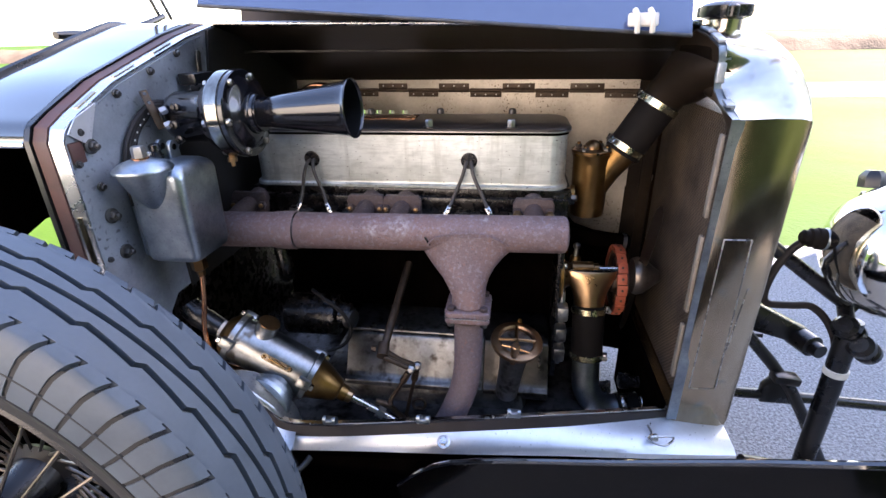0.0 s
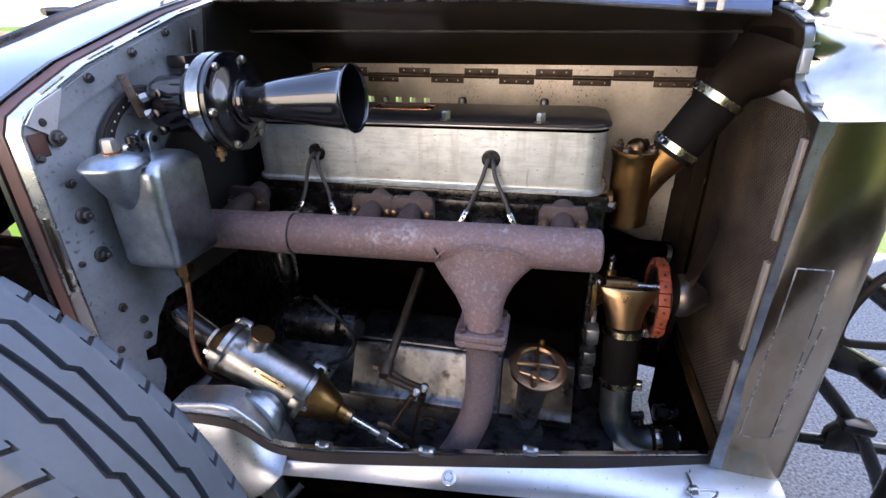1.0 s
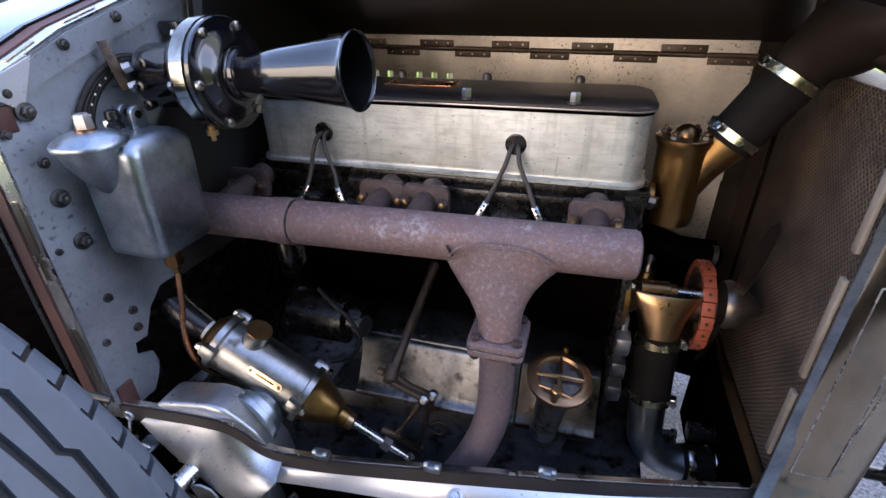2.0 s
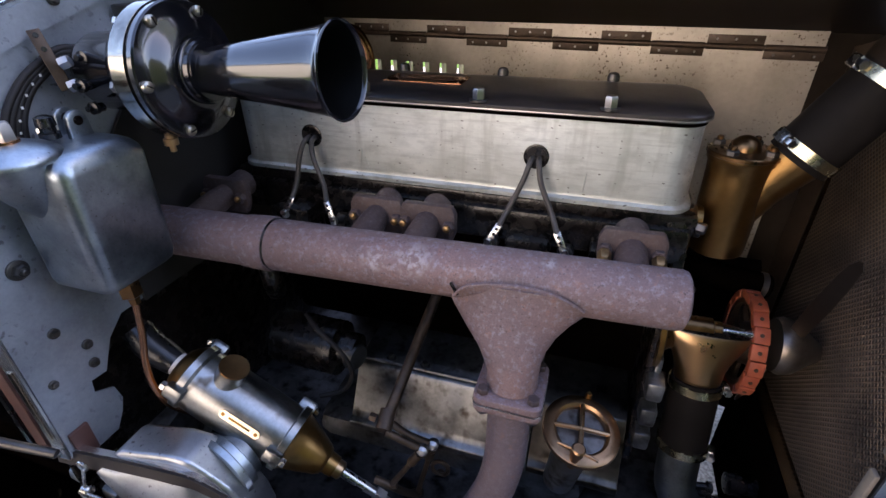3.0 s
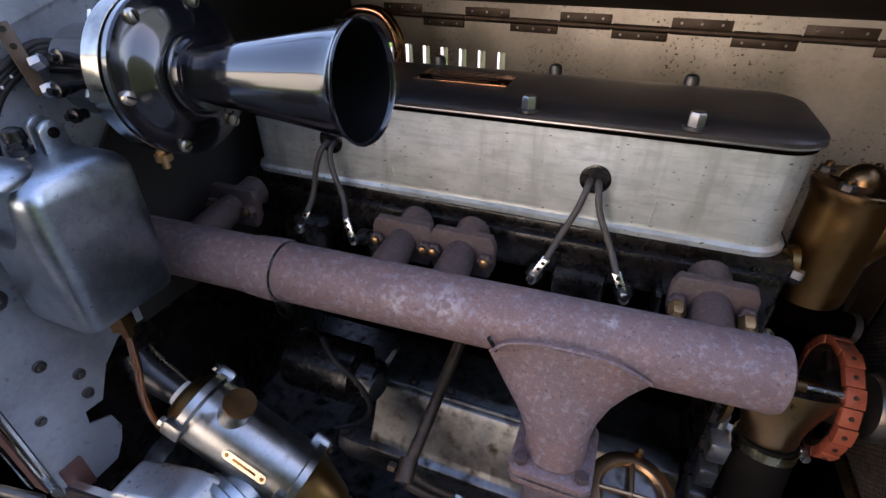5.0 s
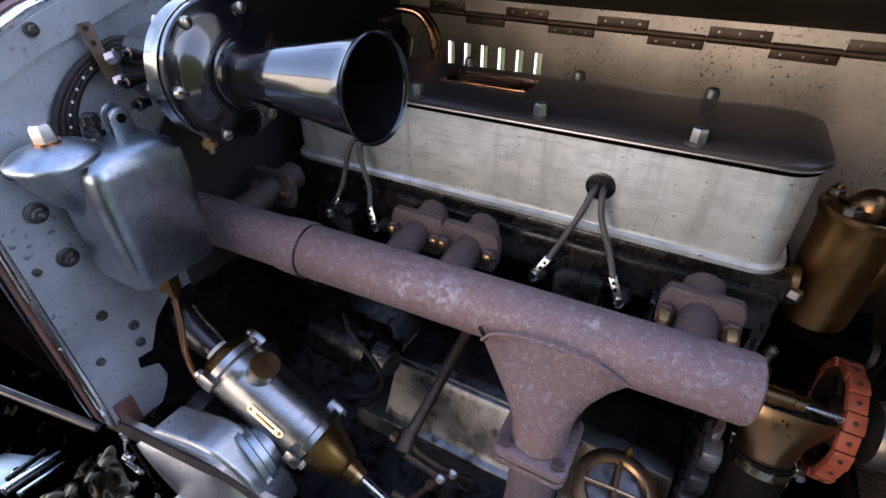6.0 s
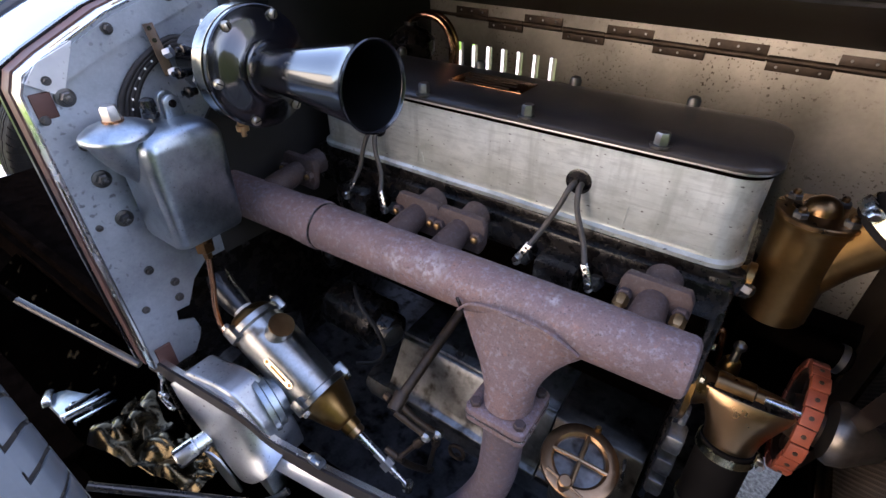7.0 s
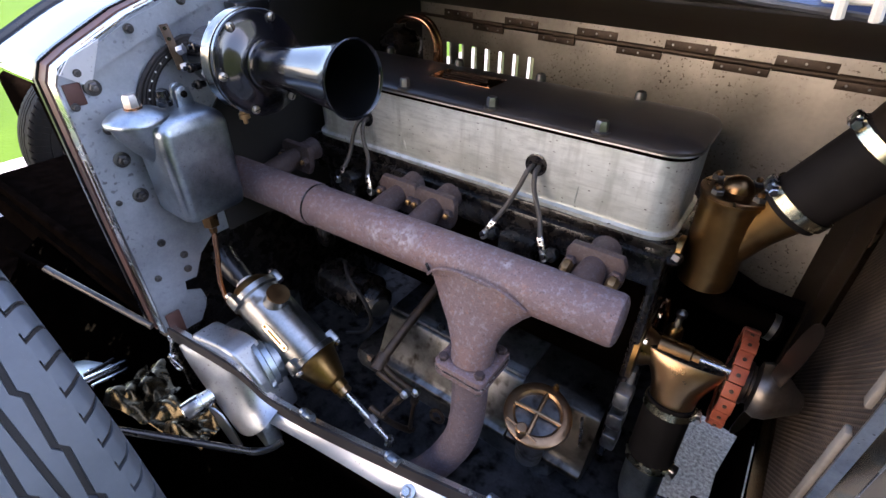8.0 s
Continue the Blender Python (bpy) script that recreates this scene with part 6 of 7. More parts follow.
def hose_clamp(th, p, d, r, screw_dir):
    d = Vector(d).normalized()
    s = Vector(screw_dir)
    s = (s - d * s.dot(d)).normalized()
    band = part("clamp", lathe([(-0.006, r + 0.0008), (-0.0062, r + 0.0022), (0.0062, r + 0.0022), (0.006, r + 0.0008)], p, d, 40), ZINC, th, "yellowish zinc worm clamp")
    t = d.cross(s)
    q = Vector(p) + s * (r + 0.005)
    part("clamp_housing", box(q, (0.014, 0.020, 0.009), 0.002, Matrix((d, t, s)).transposed()), STEEL, band)
    part("clamp_screw", hexhead(q + t * 0.010, t, 0.0058, 0.009), STEEL, band)


def top_hose():
    a, b = Vector((0.298, 0.998, 1.080)), Vector((0.345, 0.996, 1.160))
    th = thing("top_hose", (0.32, 0.997, 1.09), "thick black rubber radiator hose with two clamps", "hose")
    d = (b - a).normalized()
    part("rubber", sweep([a - d * 0.010, a + d * 0.02, b - d * 0.01, b + d * 0.02], 0.0365, 36, 5), RUBBER, th)
    hose_clamp(th, a + d * 0.004, d, 0.037, (-0.3, -0.3, 1))
    hose_clamp(th, b + d * 0.004, d, 0.037, (-0.6, -0.1, 1))
    rings = []
    side, lift = Vector((0, 1, 0)), d.cross(Vector((0, 1, 0)))
    for c, hy, hv in ((b + d * 0.010, 0.036, 0.036), (b + d * 0.026, 0.041, 0.038), (Vector((0.374, 0.990, 1.194)), 0.060, 0.043), (Vector((0.388, 0.985, 1.212)), 0.086, 0.047), (Vector((0.400, 0.982, 1.224)), 0.108, 0.050), (Vector((0.412, 0.980, 1.232)), 0.116, 0.052)):
        rings.append([c + side * (hy * math.cos(t)) + lift * (hv * math.sin(t)) for t in np.linspace(0, 2 * math.pi, 36, endpoint=False)])
    part("inlet_neck", rings_to_mesh(bmesh.new(), rings), HEADER, th)
    part("header_tank", box((0.414, CENTRE, 1.232), (0.040, 0.20, 0.092), 0.018, seg=5), HEADER, th, rounded=True)
    return th


top_hose()


def water_pump():
    th = thing("water_pump", (0.255, 0.985, 0.70), "polished brass water pump with a funnel outlet", "pump")
    c = Vector((0.255, 0.985, 0.805))
    part("barrel", lathe([(-0.062, 0.034), (-0.054, 0.032), (-0.046, 0.027), (-0.02, 0.024), (0.03, 0.020), (0.044, 0.018), (0.050, 0.014)], c, (1, 0.05, 0), 36), DOME, th)
    rings = []
    for z, dx, hx, hy, cy in ((0.8245, -0.002, 0.054, 0.011, 0.966), (0.8225, -0.002, 0.0555, 0.0125, 0.9655), (0.808, -0.001, 0.0525, 0.020, 0.968), (0.792, 0.0, 0.0465, 0.0265, 0.9705), (0.777, 0.0005, 0.0395, 0.030, 0.970), (0.763, 0.001, 0.0350, 0.0305, 0.9675), (0.748, 0.002, 0.0325, 0.030, 0.9641), (0.725, 0.002, 0.032, 0.030, 0.959)):
        rings.append([Vector((c.x + dx + hx * math.cos(t), cy + hy * math.sin(t), z)) for t in np.linspace(0, 2 * math.pi, 36, endpoint=False)])
    part("funnel", rings_to_mesh(bmesh.new(), rings), BRASS, th, "bright brass funnel")
    part("top_cover", prism([(c.x - 0.002 + 0.0530 * math.cos(t), 0.966 + 0.0105 * math.sin(t)) for t in np.linspace(0, 2 * math.pi, 36, endpoint=False)], lambda x, y: (x, y, 0.8243), (0, 0, 0.0022), 0.0006), OILY, th, "dark plate over the funnel top")
    part("rear_flange", lathe([(-0.070, 0.058), (-0.063, 0.058), (-0.061, 0.052)], c, (1, 0.05, 0), 36), BRASS_DULL, th)
    for k in range(4):
        a = radians(45 + 90 * k)
        bolt(th, c + Vector((-0.060, 0.049 * math.cos(a), 0.049 * math.sin(a))), (1, 0, 0), 0.0055, 0.006, STEEL, washer=False)
    part("greaser_boss", lathe([(0, 0.014), (0.016, 0.012), (0.020, 0.009)], c + Vector((-0.030, 0.030, 0.010)), (0.05, 0.1, 1), 20), BRASS_DULL, th)
    part("greaser", lathe([(0.018, 0.006), (0.036, 0.005), (0.040, 0.008), (0.046, 0.008), (0.050, 0.004)], c + Vector((-0.030, 0.030, 0.010)), (0.05, 0.1, 1), 14), NUT_STEEL, th)
    part("copper_loop", sweep([c + Vector((-0.044, 0.046, 0.0)), c + Vector((-0.050, 0.044, 0.05)), c + Vector((-0.054, 0.042, 0.062)), c + Vector((-0.060, 0.044, 0.052)), c + Vector((-0.062, 0.05, 0.0))], 0.0045, 10, 6), COPPER, th, "small bent copper pipe")
    part("gland", lathe([(-0.03, 0.0165), (0.014, 0.0155), (0.016, 0.012), (0.026, 0.012)], c + Vector((-0.010, -0.008, 0.018)), (1, 0.02, 0.02), 20), DOME, th)
    part("shaft", lathe([(0.02, 0.0062), (0.075, 0.0062)], c + Vector((-0.010, -0.008, 0.018)), (1, 0.02, 0.02), 16), STEEL, th)
    return th


water_pump()


def lower_hose():
    th = thing("lower_hose", (0.257, 0.955, 0.62), "black rubber hose below the pump with clamps", "hose")
    a, b = Vector((0.257, 0.962, 0.742)), Vector((0.259, 0.932, 0.622))
    d = (b - a).normalized()
    part("rubber", sweep([a, a.lerp(b, 0.4), a.lerp(b, 0.7), b], 0.0345, 32, 4), RUBBER, th)
    hose_clamp(th, a + d * 0.010, d, 0.035, (1, 0.1, 0))
    hose_clamp(th, b - d * 0.008, d, 0.035, (1, -0.2, 0.1))
    part("elbow", sweep([b - d * 0.01, b + d * 0.02, b + d * 0.070 + Vector((0.003, 0, 0)), b + d * 0.103 + Vector((0.022, 0.004, 0)), b + d * 0.120 + Vector((0.055, 0.008, 0)), b + d * 0.124 + Vector((0.095, 0.012, 0))], 0.0305, 28, 6), ALU_CAST, th, "dull aluminium elbow pipe")
    e = b + d * 0.123 + Vector((0.070, 0.009, 0))
    part("outlet_hose", sweep([e, e + Vector((0.03, 0.004, 0)), e + Vector((0.075, 0.01, 0.0))], 0.0335, 28, 3), RUBBER, th)
    hose_clamp(th, e + Vector((0.012, 0.001, 0)), (1, 0.12, 0), 0.034, (0, -0.4, 1))
    hose_clamp(th, e + Vector((0.055, 0.006, 0)), (1, 0.12, 0), 0.034, (0, -0.4, 1))
    for x, y, z in ((0.300, 0.915, 0.566), (0.302, 0.917, 0.548)):
        part("pinch_bolt", lathe([(-0.012, 0.0065), (0.006, 0.0065), (0.007, 0.009), (0.014, 0.009)], (x, y, z), (1, 0.1, 0.05), 8), BLACK_STEEL, th)
    return th


def drain_tap():
    th = thing("drain_tap", (0.388, 0.94, 0.55), "black drain tap below the radiator core", "tap")
    part("barrel", lathe([(0, 0.013), (0.024, 0.013), (0.026, 0.017), (0.046, 0.017), (0.048, 0.012)], (0.386, 0.945, 0.555), (-1, -0.1, 0.06), 18), BLACK_STEEL, th)
    part("key", box((0.346, 0.938, 0.574), (0.022, 0.006, 0.018), 0.002), BLACK_STEEL, th)
    return th


drain_tap()


lower_hose()


def coupling():
    th = thing("flexible_coupling", (0.316, 1.02, 0.712), "red segmented drive coupling behind the radiator fan", "coupling")
    c = Vector((0.3205, 1.028, 0.774))
    part("ring", lathe([(-0.007, 0.060), (-0.007, 0.0680), (0.007, 0.0680), (0.007, 0.060), (-0.007, 0.060)], c, (1, 0, 0), 48, cap=False), HINGE, th)
    for k in range(3):
        a = 2 * math.pi * k / 3 + 0.5
        out = Vector((0, math.cos(a), math.sin(a)))
        part("arm", box(c + out * 0.042 + Vector((0.004, 0, 0)), (0.007, 0.05, 0.020), 0.002, Matrix((Vector((1, 0, 0)), out, Vector((1, 0, 0)).cross(out))).transposed()), HINGE, th)
    n = 20
    for k in range(n):
        a0, a1 = 2 * math.pi * (k + 0.03) / n, 2 * math.pi * (k + 0.97) / n
        lift = 0.0012 * (k % 2)
        outline = [(0.0672, a0 + (a1 - a0) * i / 3) for i in range(4)] + [(0.0790 + lift, a1 - (a1 - a0) * i / 3) for i in range(4)]
        seg = part("segment", prism(outline, lambda r, a: c + Vector((-0.0105 + 0.001 * (k % 2), r * math.cos(a), r * math.sin(a))), (0.020, 0, 0), 0.0010), RED_RUBBER, th, "red coupling segment")
        am = (a0 + a1) / 2
        out = Vector((0, math.cos(am), math.sin(am)))
        part("rivet", lathe([(0, 0.0030), (0.0012, 0.0026), (0.0014, 0.0015)], c + out * (0.0789 + lift), out, 10), HINGE, seg)
    part("hub", lathe([(-0.012, 0.016), (-0.010, 0.028), (0.008, 0.034), (0.020, 0.034), (0.022, 0.030), (0.030, 0.030)], c, (1, 0, 0), 32), HINGE, th)
    return th


coupling()


def fan():
    th = thing("radiator_fan", (0.38, 1.01, 0.70), "dull steel fan with a conical hub close to the radiator core", "fan")
    c = Vector((0.350, 0.996, 0.802))
    part("hub", lathe([(-0.004, 0.038), (0.006, 0.042), (0.020, 0.038), (0.040, 0.022), (0.052, 0.013), (0.055, 0.0)], c, (1, 0, 0), 32), FAN_STEEL, th)
    for k in range(2):
        a = radians(112 + 180 * k)
        u, v = Vector((0, math.cos(a), math.sin(a))), Vector((0, -math.sin(a), math.cos(a)))
        rows = []
        for r, w, tw in ((0.025, 0.006, 0.006), (0.06, 0.006, 0.008), (0.11, 0.006, 0.009), (0.165, 0.005, 0.008), (0.190, 0.004, 0.006), (0.200, 0.0015, 0.002)):
            rows.append([c + Vector((0.012 + tw * s, 0, 0)) + u * r + v * (w * s) for s in (-1, -0.5, 0, 0.5, 1)])
        part("blade", sheet(rows, 0.0015), INNER_DARK, th)
    return th


fan()


def fan_bracket():
    th = thing("fan_bracket", (0.31, 1.10, 0.80), "oily black tube with a steel collar behind the coupling", "bracket")
    part("tube", lathe([(-0.07, 0.020), (0.085, 0.020), (0.088, 0.017)], (0.268, 1.10, 0.846), (1, 0, -0.14), 24), SOOTY_SHADE, th)
    part("collar", lathe([(0.072, 0.0215), (0.080, 0.0215)], (0.268, 1.10, 0.846), (1, 0, -0.14), 24), DARK_STEEL, th)
    part("foot", box((0.21, 1.10, 0.81), (0.02, 0.05, 0.11), 0.004), SOOTY_SHADE, th)
    return th


fan_bracket()


def oil_filler():
    th = thing("oil_filler", (0.10, 0.822, 0.64), "brass oil filler cap with a cross and a wing screw", "oil filler")
    c = Vector((0.101, 0.826, 0.728))
    ax = Vector((0.10, -0.22, 0.97)).normalized()
    part("cup", lathe([(-0.170, 0.024), (-0.085, 0.026), (-0.030, 0.030), (-0.012, 0.036), (-0.006, 0.040)], c, ax, 36), CASE_ALU, th)
    part("ring", lathe([(-0.010, 0.0335), (-0.010, 0.050), (-0.004, 0.0525), (0.001, 0.0515), (0.0045, 0.046), (0.0045, 0.0375), (0.001, 0.0340), (-0.010, 0.0335)], c, ax, 48, cap=False), COPPER_BRASS, th, "browned brass ring")
    part("strainer", lathe([(-0.009, 0.036), (-0.007, 0.036), (-0.0065, 0.0)], c, ax, 32), OILY, th)
    for w in (Vector((1, 0.08, 0)), Vector((-0.06, 1, 0.2))):
        w = (w - ax * w.dot(ax)).normalized()
        part("spoke", sweep([c + w * 0.040 + ax * 0.001, c + ax * 0.003, c - w * 0.040 + ax * 0.001], 0.0034, 8, 3), BRASS, th)
    kn = c + Vector((-0.004, -0.046, 0.004))
    k = part("wing_screw", lathe([(-0.03, 0.006), (0.004, 0.006), (0.006, 0.0088), (0.018, 0.0088), (0.020, 0.007)], kn, ax, 20), COPPER_BRASS, th)
    part("wing_bar", sweep([kn + ax * 0.012 + Vector((-0.026, 0.004, 0.003)), kn + ax * 0.013, kn + ax * 0.010 + Vector((0.026, -0.004, -0.003))], 0.0020, 8, 3), COPPER_BRASS, k)
    part("rear_lug", lathe([(-0.008, 0.006), (0.010, 0.005), (0.014, 0.003)], c + Vector((0.004, 0.052, 0.008)), ax, 12), BRASS_DULL, th)
    return th


oil_filler()


def stay_bar():
    th = thing("stay_bar", (0.15, 0.84, 0.57), "thin flat steel stay beside the oil filler", "stay")
    part("bar", sweep([(0.150, 0.902, 0.672), (0.155, 0.905, 0.62), (0.161, 0.914, 0.53), (0.166, 0.920, 0.45)], 0.0050, 8, 3, flat=0.45), STEEL, th)
    return th


stay_bar()


def linkage():
    th = thing("throttle_linkage", (-0.13, 0.78, 0.60), "oily steel throttle linkage with ball joints", "linkage")
    j1, j2 = Vector((-0.157, 0.756, 0.734)), Vector((-0.094, 0.771, 0.690))
    part("cross_shaft", sweep([j1, (-0.150, 0.81, 0.768), (-0.142, 0.95, 0.83)], 0.0080, 14, 2), HINGE, th)
    part("boss", lathe([(-0.014, 0.0115), (0.014, 0.0115)], j1, (0.1, -0.9, -0.4), 18), HINGE, th)
    part("clamp_bolt", hexhead(j1 + Vector((-0.012, -0.004, 0.004)), (-1, 0, 0.2), 0.0065, 0.010), HINGE, th)
    part("lever", sweep([j1 + Vector((0.004, 0, -0.001)), (j1 + j2) / 2 + Vector((0, -0.004, 0.001)), j2], [0.0070, 0.005, 0.0055], 12, 3, flat=0.7), HINGE, th)
    part("lever", sweep([j1 + Vector((0.004, -0.012, -0.008)), j2 + Vector((-0.010, -0.016, 0.004))], [0.0055, 0.005], 10, 2), HINGE, th)
    for top, low in ((j2, Vector((-0.130, 0.7895, 0.536))), (j2 + Vector((-0.010, -0.016, 0.004)), Vector((-0.151, 0.741, 0.614)))):
        rod = part("rod", sweep([top, top.lerp(low, 0.3), low], [0.0045, 0.0040, 0.0045], 10, 2), HINGE, th)
        part("ball_joint", lathe([(-0.008, 0.004), (-0.005, 0.008), (0.004, 0.008), (0.008, 0.004)], top, (0.1, -1, 0.3), 14), NUT_STEEL, rod)
        part("fork", lathe([(0, 0.0065), (0.022, 0.0075), (0.026, 0.005)], top.lerp(low, 0.1), low - top, 12), HINGE, rod)
        part("lower_joint", lathe([(-0.009, 0.0055), (0.009, 0.0055)], low, (1, 0.2, 0.2), 12), HINGE, rod)
    part("bell_crank", sweep([(-0.175, 0.738, 0.622), (-0.151, 0.741, 0.612), (-0.140, 0.76, 0.575), (-0.130, 0.790, 0.530)], 0.006, 10, 3), HINGE, th)
    eye = Vector((-0.113, 0.854, 0.506))
    part("eye_bolt", sweep([eye + Vector((0.015 * math.cos(t), 0.004 * math.sin(t), 0.012 * math.sin(t) + 0.012)) for t in np.linspace(0, 2 * math.pi, 15)], 0.0040, 8, 1), HINGE, th)
    part("eye_foot", lathe([(-0.012, 0.009), (0.0, 0.009), (0.002, 0.005)], eye, (0, 0, 1), 14), HINGE, th)
    return th


linkage()


def engine_bits():
    """Dark pipes and cables low on the engine."""
    th = thing("dynamo", (-0.33, 0.86, 0.72), "dark dynamo body low beside the crankcase", "dynamo")
    part("body", lathe([(-0.06, 0.030), (-0.055, 0.045), (0.055, 0.045), (0.06, 0.03), (0.085, 0.028), (0.09, 0.012)], (-0.34, 0.87, 0.735), (1, 0, 0), 32), OILY, th)
    part("end_cap", lathe([(0, 0.022), (0.014, 0.020), (0.018, 0.01)], (-0.262, 0.86, 0.735), (1, -0.3, 0), 20), DARK_STEEL, th)
    th = thing("dynamo_cable", (-0.27, 0.84, 0.69), "thin dark cable hanging beside the dynamo", "cable")
    part("cable", sweep([(-0.335, 0.86, 0.80), (-0.30, 0.835, 0.795), (-0.262, 0.83, 0.765), (-0.248, 0.83, 0.725), (-0.265, 0.825, 0.69), (-0.30, 0.81, 0.68)], 0.004, 10, 6), CABLE, th)
    th = thing("breather_pipe", (-0.41, 0.90, 0.80), "dark iron elbow below the rear exhaust port", "pipe")
    part("pipe", sweep([(-0.40, 0.89, 0.92), (-0.395, 0.87, 0.89), (-0.39, 0.865, 0.85), (-0.40, 0.88, 0.82)], 0.016, 16, 5), OILY, th)
    th = thing("undertray", (-0.05, 0.84, 0.50), "grimy dark metal undertray below the engine", "undertray")
    part("sheet_metal", sheet([[(x, y, 0.512 - 0.03 * (y - 0.7)) for y in np.linspace(0.69, 0.99, 5)] for x in np.linspace(-0.58, 0.262, 6)], 0.003), UNDER, th)
    part("far_sheet", sheet([[(x, y, 0.495) for y in np.linspace(0.99, 1.34, 5)] for x in np.linspace(-0.58, 0.285, 6)], 0.003), UNDER, th)
    th = thing("carburettor_cap", (-0.41, 1.16, 1.12), "dark carburettor top with a bent copper pipe", "carburettor")
    part("bowl", lathe([(0, 0.03), (0.02, 0.042), (0.045, 0.044), (0.052, 0.036), (0.06, 0.03), (0.068, 0.012), (0.074, 0.012)], (-0.435, 1.165, 1.10), (0, 0, 1), 32), OILY, th)
    for o in (0, 0.014):
        part("copper_pipe", sweep([(-0.425, 1.15 + o, 1.18), (-0.40, 1.15 + o, 1.19), (-0.362, 1.152 + o, 1.185), (-0.340, 1.155 + o, 1.155), (-0.338, 1.157 + o, 1.11), (-0.338, 1.16 + o, 1.02)], 0.0055, 10, 6), COPPER, th)
    part("stand", lathe([(0, 0.02), (0.2, 0.02)], (-0.435, 1.165, 0.90), (0, 0, 1), 20), OILY, th)


engine_bits()


# ---- wheels ----
def wheel_tyre_meshes(R, width):
    """Tread ribs and shoulder lugs over a carcass; the axle lies along y."""
    h = width / 2
    prof = [(-h * 0.82, R * 0.70), (-h * 0.98, R * 0.76), (-h * 1.06, R * 0.84), (-h * 1.04, R * 0.91), (-h * 0.97, R * 0.950), (-h * 0.90, R * 0.966), (-h * 0.5, R * 0.976), (0, R * 0.979),
            (h * 0.5, R * 0.976), (h * 0.90, R * 0.966), (h * 0.97, R * 0.950), (h * 1.04, R * 0.91), (h * 1.06, R * 0.84), (h * 0.98, R * 0.76), (h * 0.82, R * 0.70)]
    body = lathe(prof, (0, 0, 0), (0, 1, 0), 96, cap=False)
    tread = bmesh.new()
    N = 304

    def crown(y):
        return R * (1.0 - 0.016 * (y / h) ** 2)

    def strip(y0, y1, zig0, zig1, phase):
        cut0, cut1 = 0.0008 * (abs(y0) < 0.30 * width), 0.0008 * (abs(y1) < 0.30 * width)
        lo0, lo1, hi0, hi1 = [], [], [], []
        for i in range(N):
            a = 2 * math.pi * i / N
            saw = ((i + phase) % 8) / 3.5 - 1
            ya, yb = y0 + zig0 * saw, y1 + zig1 * saw
            for lst, y, r in ((lo0, ya, R * 0.968), (hi0, ya + cut0, crown(ya)), (hi1, yb - cut1, crown(yb)), (lo1, yb, R * 0.968)):
                lst.append(tread.verts.new((r * math.cos(a), y, r * math.sin(a))))
        for i in range(N):
            j = (i + 1) % N
            for p, q in ((lo0, hi0), (hi0, hi1), (hi1, lo1)):
                tread.faces.new((p[i], p[j], q[j], q[i]))

    for y0, y1, z0, z1, ph in ((-0.302, -0.172, 0, 1, 3), (-0.132, -0.019, 1, 0, 3), (0.019, 0.132, 0, 1, 0), (0.172, 0.302, 1, 0, 0)):
        strip(y0 * width, y1 * width, z0 * 0.022 * width, z1 * 0.022 * width, ph)
    # shoulder blocks: bent lugs with a gap between
    M = 76
    for s in (-1, 1):
        for k in range(M):
            a0 = 2 * math.pi * k / M
            span = 2 * math.pi / M
            ys = [(0.3021, 0.0), (0.352, 0.0), (0.3525, 0.0), (0.366, 0.0), (0.3665, 0.0), (0.425, 0.0), (0.448, 0.004), (0.480, 0.017), (0.507, 0.038), (0.526, 0.070), (0.539, 0.110), (0.541, 0.150), (0.534, 0.166)]
            low, top = [], []
            for yy, drop in ys:
                y = s * yy * width
                r1 = crown(min(abs(y), h) * s) - drop * R
                down = min(1.0, drop / 0.06)
                r0, yl = r1 - 0.010 * (1 - down) - 0.001, y - s * 0.008 * down
                e = 0.0 if yy < 0.3523 else 0.32 if yy < 0.3663 else 0.11
                sk = 0.45 * min(0.21, yy - 0.298) / 0.21
                row_t, row_l = [], []
                for f in (e + sk, 0.5 + sk, 1 - min(e, 0.11) * 0.5 + sk):
                    a = a0 + span * f
                    row_t.append(tread.verts.new((r1 * math.cos(a), y, r1 * math.sin(a))))
                    row_l.append(tread.verts.new((r0 * math.cos(a), yl, r0 * math.sin(a))))
                top.append(row_t)
                low.append(row_l)
            for i in range(len(ys) - 1):
                for j in range(2):
                    tread.faces.new((top[i][j], top[i + 1][j], top[i + 1][j + 1], top[i][j + 1]))
                for j in (0, 2):
                    tread.faces.new((top[i][j], low[i][j], low[i + 1][j], top[i + 1][j]))
            for i in (0, len(ys) - 1):
                for j in range(2):
                    tread.faces.new((top[i][j], top[i][j + 1], low[i][j + 1], low[i][j]))
    return body, tread


